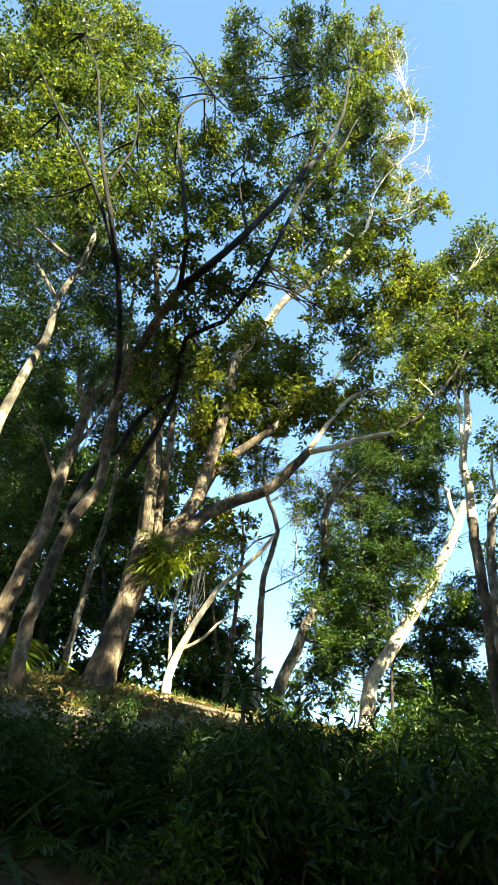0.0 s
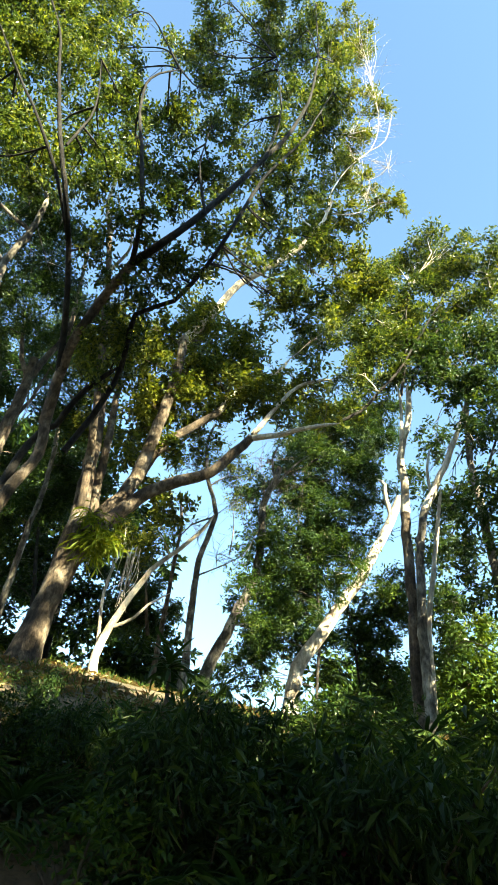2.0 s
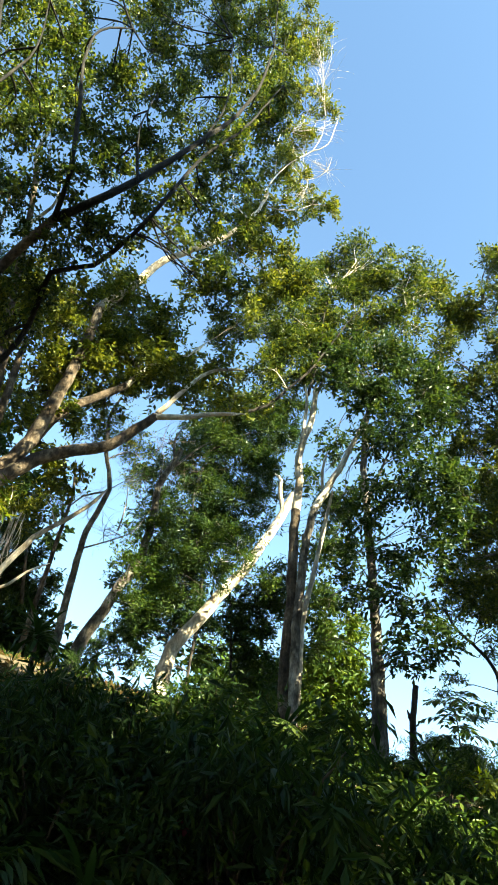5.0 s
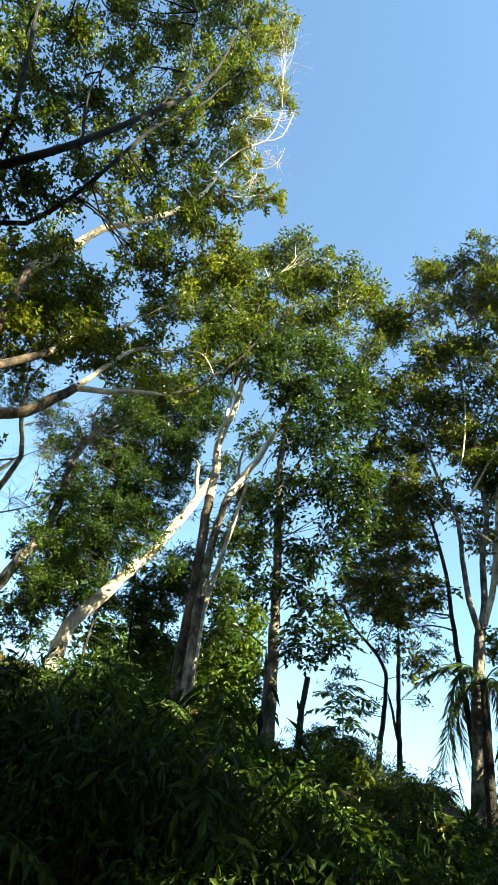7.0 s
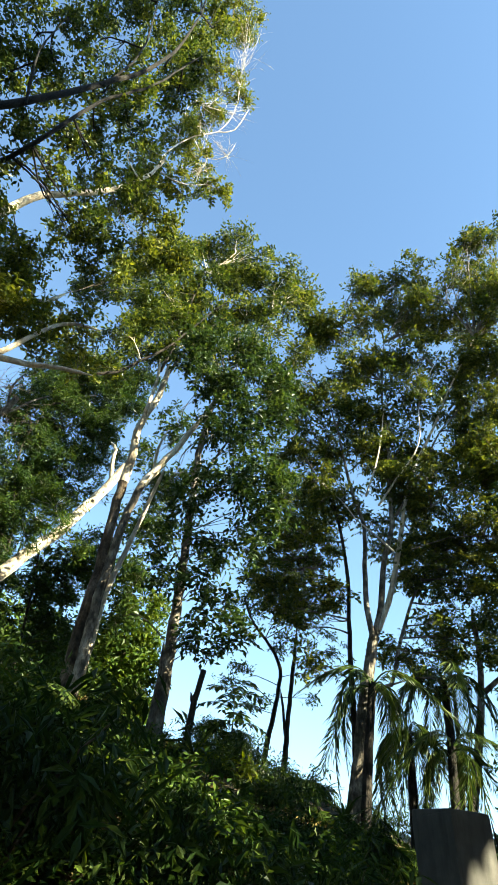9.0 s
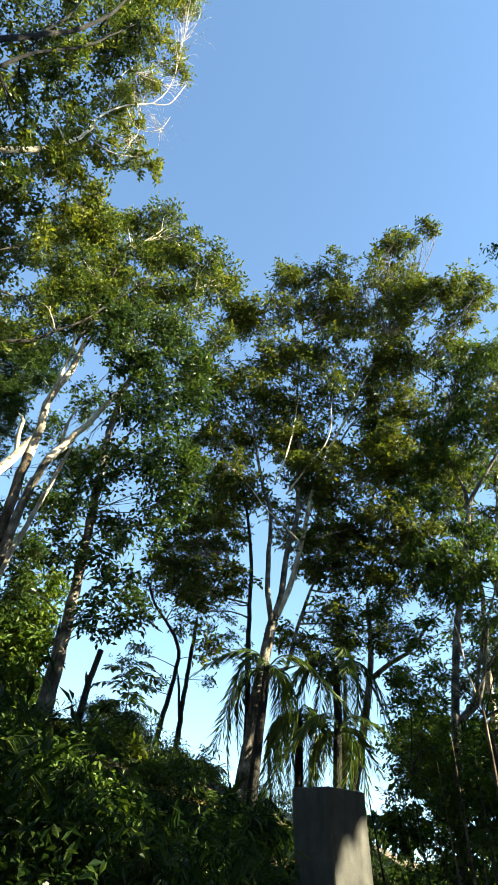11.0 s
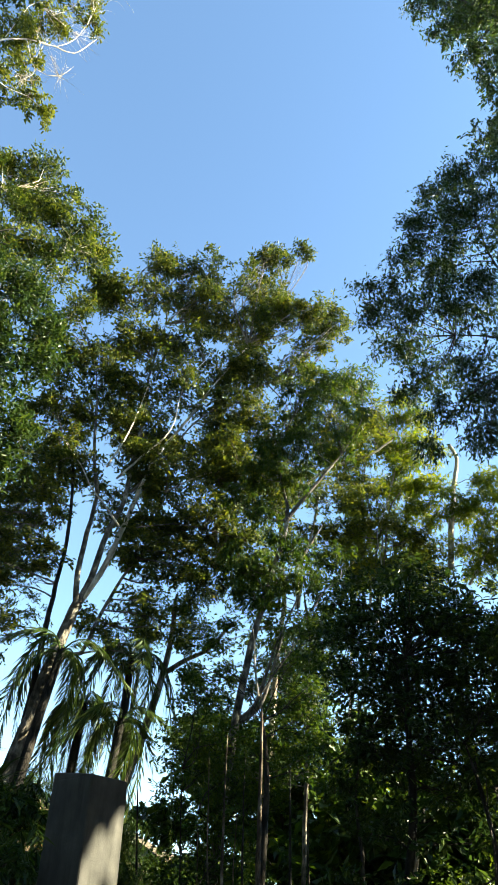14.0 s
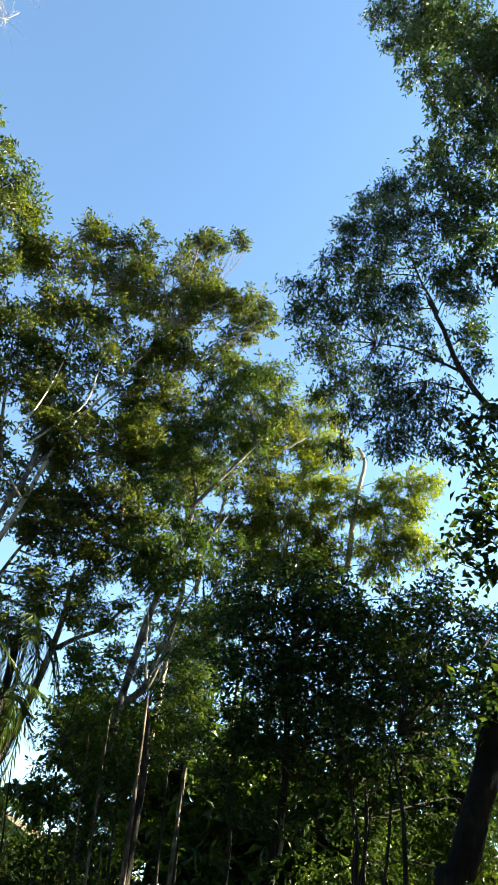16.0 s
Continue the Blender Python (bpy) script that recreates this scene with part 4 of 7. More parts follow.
tree(
    "dead_stump_tree",
    "dark broken dead trunk",
    [
        ([(9.22, 14.28, 5.19), (9.23, 14.28, 5.95), (9.28, 14.25, 6.62), (9.34, 14.2, 7.19)], 0.1, 0.07),
        ([(9.26, 14.26, 6.28), (9.15, 14.33, 6.61)], 0.06, 0.04),
    ],
    [],
    BARK_DARK,
    LEAF_DEEP,
)
tree(
    "thin_dark_tree",
    "slim dark trunk with a light open crown",
    [
        ([(11.35, 13.97, 4.66), (11.4, 13.93, 5.72), (11.53, 13.83, 7.09), (11.53, 13.82, 7.83), (11.29, 14.02, 8.43), (10.86, 14.36, 9.04), (10.59, 14.55, 9.7)], 0.085, 0.03),
        ([(11.25, 14.05, 4.95), (11.27, 14.03, 5.58), (11.22, 14.07, 5.83)], 0.03, 0.02),
    ],
    [
        (10.79, 14.41, 9.54, 0.77, 0.51),
        (11.29, 14.02, 9.92, 0.78, 0.52),
        (11.77, 13.62, 9.6, 0.77, 0.51),
        (12.1, 13.33, 8.95, 0.59, 0.42),
        (11.04, 14.22, 10.81, 0.79, 0.53),
        (11.8, 13.6, 10.84, 0.79, 0.53),
        (12.24, 13.19, 9.96, 0.6, 0.43),
        (10.69, 14.48, 7.61, 0.46, 0.3),
        (11.05, 14.21, 6.77, 0.46, 0.26),
        (10.46, 14.65, 7.29, 0.41, 0.23),
        (10.78, 14.42, 10.61, 0.61, 0.44),
        (12.38, 13.06, 7.88, 0.36, 0.27),
        (12.15, 13.28, 7.14, 0.26, 0.16),
        (11.52, 13.83, 8.6, 0.5, 0.34),
    ],
    BARK_DARK,
    LEAF_DEEP,
    size=0.11,
    per_m2=330,
    gaps=0.76,
    slim=0.36,
    spread=0.18,
)
tree(
    "thin_dark_tree",
    "slim dark forked trunk on the ridge",
    [
        ([(12.08, 14.01, 4.61), (12.1, 13.99, 5.74), (12.11, 13.99, 6.84), (12.13, 13.97, 7.87), (12.15, 13.95, 9.15)], 0.085, 0.05),
        ([(12.08, 14.01, 6.28), (11.99, 14.09, 6.97), (11.9, 14.17, 7.48)], 0.045, 0.03),
    ],
    [
        (12.16, 13.94, 9.66, 0.7, 0.44),
        (12.02, 14.07, 12.28, 0.84, 0.65),
        (12.53, 13.61, 12.07, 0.74, 0.55),
        (11.76, 14.28, 13.76, 0.87, 0.87),
        (12.43, 13.7, 13.32, 0.76, 0.76),
        (12.97, 13.19, 8.69, 0.43, 0.28),
    ],
    BARK_DARK,
    LEAF_DEEP,
    size=0.11,
    per_m2=330,
    gaps=0.76,
    slim=0.36,
    spread=0.18,
)
def fuller(clumps, seed):
    """The clumps of a crown with smaller ones strewn between them."""
    gen = np.random.default_rng(seed)
    more = []
    for x, y, z, w, h in clumps:
        if z > 9.5:
            dx, dy, dz = gen.normal(0, 0.6, 3)
            more.append((x + dx, y + dy, z + dz * 0.8, w * 0.75, h * 0.6))
    return clumps + more


tree(
    "vase_shaped_tree",
    "tall vase-shaped tree with many pale rising stems",
    [
        ([(10.84, 10.37, 3.0), (10.84, 10.37, 3.96), (10.91, 10.29, 4.91), (10.95, 10.25, 5.71), (11.04, 10.16, 6.84), (11.13, 10.06, 7.73)], 0.17, 0.12),
        ([(11.02, 10.47, 4.84), (10.97, 10.52, 5.99), (10.91, 10.59, 7.13), (10.85, 10.64, 8.54), (10.79, 10.7, 9.63), (10.62, 10.88, 10.96), (10.43, 11.06, 12.04)], 0.075, 0.03, BARK_DARK),
        ([(11.04, 10.01, 7.62), (10.93, 10.13, 8.45), (10.89, 10.17, 9.52), (10.88, 10.18, 10.61), (10.7, 10.37, 11.41), (10.51, 10.56, 12.48), (10.34, 10.72, 13.68), (10.1, 10.95, 14.96)], 0.075, 0.02),
        ([(11.14, 10.04, 7.77), (11.23, 9.94, 8.69), (11.27, 9.9, 9.63), (11.41, 9.74, 10.66), (11.39, 9.76, 11.94), (11.38, 9.77, 13.55), (11.28, 9.89, 15.33), (11.33, 9.83, 17.64)], 0.085, 0.02),
        ([(11.17, 10.01, 7.88), (11.33, 9.83, 8.56), (11.46, 9.67, 9.5), (11.59, 9.52, 10.87), (11.76, 9.32, 12.28), (12.11, 8.85, 13.75), (12.48, 8.32, 15.45), (12.94, 7.59, 17.44)], 0.08, 0.015, BARK_PALE),
        ([(11.24, 10.38, 6.62), (11.58, 10.0, 6.74), (11.7, 9.85, 7.56), (11.91, 9.6, 8.75), (12.17, 9.27, 9.57), (12.53, 8.79, 10.23), (12.97, 8.11, 10.63)], 0.06, 0.015),
        ([(11.14, 9.44, 9.73), (10.83, 9.79, 10.2), (10.5, 10.14, 10.65), (10.25, 10.39, 11.16), (9.77, 10.85, 11.81)], 0.03, 0.01, BARK_PALE),
        ([(10.61, 9.89, 11.29), (10.8, 9.67, 12.5), (10.9, 9.57, 13.64), (10.94, 9.52, 14.64)], 0.032, 0.012, BARK_PALE),
        ([(11.49, 9.64, 11.03), (11.93, 9.1, 12.4), (12.28, 8.61, 13.86), (12.91, 7.63, 15.2), (13.41, 6.71, 16.06)], 0.04, 0.012),
        ([(10.82, 9.65, 11.01), (11.14, 9.29, 11.88), (11.51, 8.82, 13.01), (11.57, 8.75, 14.73), (11.89, 8.29, 16.17)], 0.03, 0.01, BARK_PALE),
        ([(11.88, 8.82, 11.15), (12.39, 8.09, 11.91), (12.87, 7.31, 12.28), (13.3, 6.49, 12.81)], 0.025, 0.01, BARK_PALE),
        ([(11.4, 9.12, 9.8), (11.91, 8.45, 10.1), (12.38, 7.75, 10.12), (12.86, 6.92, 9.96)], 0.02, 0.008),
        ([(10.83, 10.66, 9.0), (10.46, 11.03, 9.23), (10.07, 11.38, 9.8), (9.78, 11.64, 10.4)], 0.025, 0.01),
        ([(11.3, 9.86, 15.33), (11.13, 10.05, 16.54), (10.7, 10.51, 17.49), (10.36, 10.85, 18.51)], 0.02, 0.008, BARK_PALE),
    ],
    fuller([
        (11.03, 10.09, 20.36, 0.73, 0.65),
        (11.06, 9.92, 20.02, 0.72, 0.65),
        (11.64, 8.89, 20.57, 0.68, 0.74),
        (12.24, 9.59, 19.13, 0.9, 0.75),
        (10.76, 10.26, 18.61, 0.79, 0.75),
        (10.07, 11.14, 18.32, 0.78, 0.74),
        (9.78, 11.49, 18.19, 0.68, 0.72),
        (13.35, 7.53, 21.74, 0.66, 0.69),
        (13.29, 7.0, 22.37, 0.55, 0.55),
        (13.6, 6.16, 23.0, 0.41, 0.4),
        (12.63, 7.75, 20.45, 0.83, 0.79),
        (13.4, 7.0, 20.23, 0.83, 0.78),
        (13.09, 6.4, 19.12, 0.81, 0.76),
        (13.67, 5.46, 19.14, 0.7, 0.62),
        (14.03, 4.84, 18.32, 0.43, 0.44),
        (12.26, 8.91, 19.02, 1.0, 0.88),
        (12.92, 7.92, 18.46, 0.98, 0.86),
        (13.2, 6.89, 18.14, 0.87, 0.85),
    ]
    + [
        (13.78, 5.68, 17.82, 0.67, 0.72),
        (13.61, 5.24, 17.36, 0.38, 0.35),
        (9.26, 11.55, 16.39, 0.74, 0.8),
        (10.55, 10.4, 16.36, 0.92, 0.8),
        (11.4, 10.14, 16.54, 0.93, 0.81),
        (11.96, 8.99, 16.61, 0.93, 0.81),
        (13.07, 7.66, 16.72, 0.92, 0.81),
        (13.05, 7.3, 16.28, 0.82, 0.8),
        (13.55, 5.94, 16.43, 0.64, 0.68),
        (9.86, 11.58, 15.31, 0.61, 0.76),
        (10.45, 10.7, 14.67, 0.78, 0.98),
        (11.05, 10.24, 14.7, 0.87, 0.88),
        (11.85, 8.98, 14.83, 0.87, 0.86),
        (12.75, 7.84, 14.45, 0.87, 0.86),
        (13.13, 7.49, 14.82, 0.69, 0.76),
        (9.66, 11.45, 13.35, 0.58, 0.72),
        (10.21, 11.11, 12.9, 0.66, 0.71),
        (11.08, 10.12, 13.28, 0.74, 0.72),
    ]
    + [
        (11.82, 9.79, 13.32, 0.82, 0.71),
        (12.74, 7.97, 13.21, 0.83, 0.82),
        (12.81, 7.71, 12.62, 0.74, 0.71),
        (13.55, 7.1, 13.33, 0.58, 0.72),
        (9.8, 11.02, 11.8, 0.55, 0.59),
        (10.81, 10.94, 11.7, 0.63, 0.59),
        (11.66, 9.64, 11.99, 0.79, 0.59),
        (12.32, 9.04, 11.34, 0.78, 0.59),
        (12.71, 7.75, 11.79, 0.78, 0.69),
        (13.33, 7.07, 11.76, 0.63, 0.59),
        (9.97, 11.15, 10.49, 0.53, 0.48),
        (12.35, 9.14, 10.43, 0.76, 0.52),
        (12.69, 7.59, 10.07, 0.75, 0.52),
        (13.26, 7.37, 10.61, 0.53, 0.48),
        (10.25, 11.04, 9.73, 0.52, 0.41),
        (9.19, 11.52, 9.92, 0.52, 0.46),
        (9.34, 11.51, 8.78, 0.58, 0.51),
        (9.89, 11.38, 8.5, 0.58, 0.45),
    ]
    + [
        (9.11, 12.05, 9.28, 0.51, 0.64),
        (9.51, 11.45, 8.26, 0.5, 0.45),
        (10.38, 10.76, 8.66, 0.5, 0.4),
        (12.05, 9.43, 9.49, 0.66, 0.46),
        (12.73, 8.37, 9.47, 0.66, 0.46),
        (9.45, 12.05, 15.11, 0.7, 0.66),
        (9.84, 12.32, 13.07, 0.67, 0.62),
        (9.61, 11.87, 11.82, 0.56, 0.7),
        (9.52, 11.96, 10.23, 0.53, 0.48),
        (10.51, 11.28, 10.56, 0.61, 0.48),
        (9.56, 11.65, 8.96, 0.52, 0.46),
        (10.03, 11.37, 8.95, 0.51, 0.4),
        (10.67, 11.11, 8.38, 0.51, 0.4),
        (10.1, 11.58, 7.92, 0.43, 0.36),
        (10.22, 11.24, 6.9, 0.43, 0.35),
        (12.47, 9.04, 8.85, 0.59, 0.46),
        (12.8, 8.2, 8.91, 0.59, 0.55),
        (12.41, 8.76, 7.67, 0.57, 0.45),
    ]
    + [
        (12.93, 8.1, 7.55, 0.5, 0.45),
        (11.98, 9.03, 8.14, 0.43, 0.4),
        (11.65, 9.85, 7.54, 0.5, 0.39),
        (11.99, 9.02, 6.82, 0.49, 0.39),
        (13.25, 7.39, 9.4, 0.6, 0.52),
        (12.92, 7.57, 10.26, 0.61, 0.48),
        (13.78, 6.43, 11.4, 0.63, 0.59),
        (13.88, 6.51, 12.48, 0.66, 0.61),
        (13.54, 6.98, 14.38, 0.69, 0.64),
        (13.17, 7.65, 11.2, 0.63, 0.49),
        (11.61, 10.41, 11.18, 0.55, 0.49),
        (12.15, 9.43, 10.55, 0.62, 0.49),
        (11.84, 10.12, 10.24, 0.46, 0.38),
        (10.31, 11.45, 11.46, 0.56, 0.5),
        (11.9, 10.01, 12.74, 0.66, 0.61),
        (11.99, 9.11, 12.13, 0.72, 0.6),
        (12.92, 8.65, 12.88, 0.74, 0.61),
        (13.28, 7.85, 12.23, 0.65, 0.6),
    ]
    + [
        (12.04, 9.58, 11.38, 0.63, 0.55),
        (12.74, 8.91, 10.71, 0.7, 0.54),
        (13.11, 8.5, 10.25, 0.61, 0.54),
        (11.76, 9.73, 9.98, 0.48, 0.41),
        (11.96, 9.13, 9.63, 0.6, 0.49),
        (12.65, 8.66, 9.41, 0.6, 0.49),
        (13.07, 7.81, 8.89, 0.52, 0.49),
        (11.94, 9.8, 13.27, 0.67, 0.62),
        (13.18, 8.35, 13.87, 0.68, 0.64),
    ], 1119),
    BARK_GREY,
    LEAF_FEATHER,
    size=0.132,
    per_m2=400,
    gaps=0.62,
    slim=0.42,
    spread=0.2,
    twigs=6,
    twig_r=1.8,
)
tree(
    "grey_forked_tree",
    "grey leaning tree with a forked pale limb",
    [
        ([(13.47, 9.54, 4.14), (13.58, 9.38, 5.17), (13.66, 9.26, 6.03), (13.74, 9.13, 7.08), (13.76, 9.11, 8.22), (13.73, 9.16, 9.15)], 0.14, 0.05),
        ([(13.79, 9.06, 7.09), (14.0, 8.73, 7.44), (14.26, 8.31, 7.74), (14.48, 7.91, 8.39), (14.62, 7.65, 8.69)], 0.07, 0.03),
        ([(13.64, 9.81, 4.74), (13.65, 9.79, 5.83), (13.64, 9.81, 6.88), (13.55, 9.93, 8.62)], 0.08, 0.025),
    ],
    [
        (13.72, 9.16, 8.83, 0.63, 0.47),
        (13.39, 9.64, 8.5, 0.62, 0.47),
        (14.03, 8.68, 8.84, 0.55, 0.55),
        (13.04, 10.11, 8.63, 0.55, 0.39),
        (12.97, 10.2, 7.72, 0.61, 0.38),
        (13.47, 9.52, 7.91, 0.54, 0.38),
        (12.61, 10.65, 7.82, 0.46, 0.38),
        (14.37, 8.11, 8.1, 0.46, 0.39),
        (14.09, 8.59, 8.09, 0.46, 0.31),
    ],
    BARK_GREY,
    LEAF_GREEN,
    size=0.09,
    per_m2=750,
)
tree(
    "hanging_leaf_tree",
    "green tree with drooping bunches of leaves",
    [
        ([(11.97, 6.24, 2.86), (11.99, 6.2, 4.11), (12.02, 6.15, 5.26), (12.07, 6.04, 6.46), (12.13, 5.92, 7.29), (12.22, 5.74, 8.47), (12.32, 5.52, 9.47), (12.34, 5.48, 10.39)], 0.115, 0.05),
        ([(12.04, 6.1, 5.27), (12.21, 5.76, 5.6), (12.31, 5.54, 6.48), (12.37, 5.4, 7.18)], 0.05, 0.03),
        ([(12.31, 5.55, 9.92), (12.43, 5.27, 10.39), (12.65, 4.72, 11.35), (12.8, 4.3, 12.01)], 0.06, 0.025),
        ([(12.33, 5.49, 10.31), (12.25, 5.67, 11.06), (12.17, 5.84, 12.13)], 0.04, 0.015),
        ([(12.63, 5.3, 8.85), (12.71, 5.11, 9.28), (12.84, 4.77, 10.01)], 0.05, 0.03),
        ([(12.01, 6.17, 5.25), (12.16, 5.86, 5.58), (12.22, 5.73, 5.99), (12.28, 5.61, 6.58), (12.34, 5.48, 7.09), (12.44, 5.25, 7.76), (12.51, 5.08, 8.32)], 0.05, 0.015),
        ([(12.11, 5.74, 5.78), (12.05, 5.86, 6.39), (12.03, 5.89, 6.86), (11.97, 6.02, 7.34)], 0.022, 0.01, BARK_PALE),
    ],
    [
        (12.14, 5.9, 8.74, 0.53, 0.46),
        (11.92, 6.34, 8.45, 0.53, 0.46),
        (12.29, 5.58, 8.33, 0.46, 0.46),
        (12.03, 6.13, 7.92, 0.45, 0.39),
        (11.86, 6.45, 8.87, 0.4, 0.4),
        (12.19, 5.81, 7.8, 0.32, 0.32),
        (12.56, 4.95, 14.47, 0.65, 0.49),
        (12.78, 4.36, 14.81, 0.66, 0.49),
        (12.95, 3.82, 14.48, 0.57, 0.49),
        (12.65, 4.72, 13.6, 0.71, 0.55),
        (12.88, 4.06, 13.29, 0.62, 0.54),
        (12.42, 5.28, 13.25, 0.62, 0.62),
        (12.25, 5.66, 14.11, 0.56, 0.48),
        (12.52, 5.06, 12.27, 0.6, 0.6),
        (12.29, 5.58, 12.12, 0.52, 0.52),
        (12.05, 6.09, 12.51, 0.53, 0.53),
        (12.16, 5.85, 11.24, 0.5, 0.5),
        (11.98, 6.22, 11.24, 0.5, 0.5),
    ]
    + [
        (12.72, 4.53, 12.4, 0.53, 0.53),
        (11.79, 6.58, 10.39, 0.42, 0.42),
        (12.1, 5.99, 10.08, 0.55, 0.42),
        (12.44, 5.24, 11.04, 0.43, 0.43),
        (12.41, 5.32, 9.17, 0.47, 0.47),
        (12.54, 5.01, 8.6, 0.46, 0.46),
        (12.26, 5.65, 9.47, 0.34, 0.34),
    ],
    BARK_GREY,
    LEAF_GREEN,
    size=0.12,
    per_m2=560,
    droop=0.55,
    slim=0.36,
    gaps=0.72,
    spread=0.18,
)
tree(
    "shaded_understorey_tree",
    "shaded green understorey tree below the canopy",
    [
        ([(11.41, 5.1, 2.82), (11.4, 5.12, 4.13), (11.34, 5.26, 5.1)], 0.08, 0.04),
        ([(9.75, 5.1, 2.09), (9.71, 5.18, 2.73), (9.67, 5.25, 3.42), (9.62, 5.34, 4.27)], 0.022, 0.006, BARK_BROWN),
        ([(10.27, 5.18, 2.13), (10.24, 5.23, 2.87), (10.22, 5.28, 3.62), (10.19, 5.33, 4.52)], 0.028, 0.008, BARK_BROWN),
        ([(10.4, 4.91, 2.16), (10.37, 4.97, 2.91), (10.35, 5.01, 3.57), (10.34, 5.04, 4.22)], 0.022, 0.006),
        ([(10.94, 4.93, 2.21), (10.93, 4.96, 2.92), (10.91, 4.99, 3.69), (10.89, 5.04, 4.54), (10.86, 5.1, 5.39)], 0.05, 0.02, BARK_BROWN),
        ([(10.96, 7.0, 2.06), (10.89, 7.1, 2.8), (10.82, 7.2, 3.44), (10.77, 7.28, 3.96)], 0.03, 0.01),
        ([(11.13, 4.48, 2.26), (11.12, 4.52, 2.96), (11.11, 4.55, 3.58), (11.09, 4.59, 4.33)], 0.03, 0.01),
        ([(11.23, 4.23, 2.28), (11.22, 4.27, 2.99), (11.2, 4.31, 3.93)], 0.02, 0.006),
        ([(10.87, 6.17, 2.11), (10.82, 6.26, 2.84), (10.78, 6.33, 3.46), (10.74, 6.4, 4.14)], 0.02, 0.006),
        ([(10.99, 5.95, 2.14), (10.95, 6.02, 2.87), (10.91, 6.09, 3.5)], 0.016, 0.006, BARK_BROWN),
        ([(10.8, 5.24, 2.17), (10.77, 5.3, 2.88), (10.77, 5.3, 3.49)], 0.014, 0.006, BARK_BROWN),
    ],
    [
        (11.16, 6.66, 5.68, 0.41, 0.36),
        (11.28, 6.47, 5.09, 0.53, 0.41),
        (11.13, 6.72, 4.58, 0.52, 0.41),
        (11.48, 6.1, 4.73, 0.52, 0.41),
        (11.7, 5.66, 4.76, 0.52, 0.41),
        (11.91, 5.2, 4.97, 0.53, 0.41),
        (11.29, 6.45, 4.15, 0.52, 0.52),
        (11.57, 5.93, 4.19, 0.52, 0.52),
        (11.82, 5.41, 4.32, 0.52, 0.52),
        (11.39, 6.27, 3.57, 0.51, 0.51),
        (11.65, 5.77, 3.69, 0.52, 0.52),
        (11.89, 5.26, 3.81, 0.46, 0.46),
        (11.26, 6.5, 3.06, 0.51, 0.51),
        (11.56, 5.94, 3.03, 0.51, 0.51),
        (11.84, 5.37, 3.16, 0.51, 0.51),
        (12.05, 4.88, 4.44, 0.46, 0.46),
        (12.14, 4.64, 5.18, 0.47, 0.47),
        (12.01, 4.98, 5.67, 0.41, 0.41),
    ]
    + [
        (11.16, 6.67, 6.11, 0.24, 0.24),
        (12.07, 4.84, 6.41, 0.42, 0.42),
        (12.23, 4.39, 7.09, 0.43, 0.43),
        (11.96, 5.1, 7.21, 0.37, 0.37),
        (12.13, 4.68, 5.98, 0.42, 0.42),
        (11.48, 6.11, 6.04, 0.3, 0.3),
    ],
    BARK_DARK,
    LEAF_GREEN,
    size=0.095,
    per_m2=400,
    gaps=0.8,
    spread=0.22,
    slim=0.4,
    twigs=5,
)
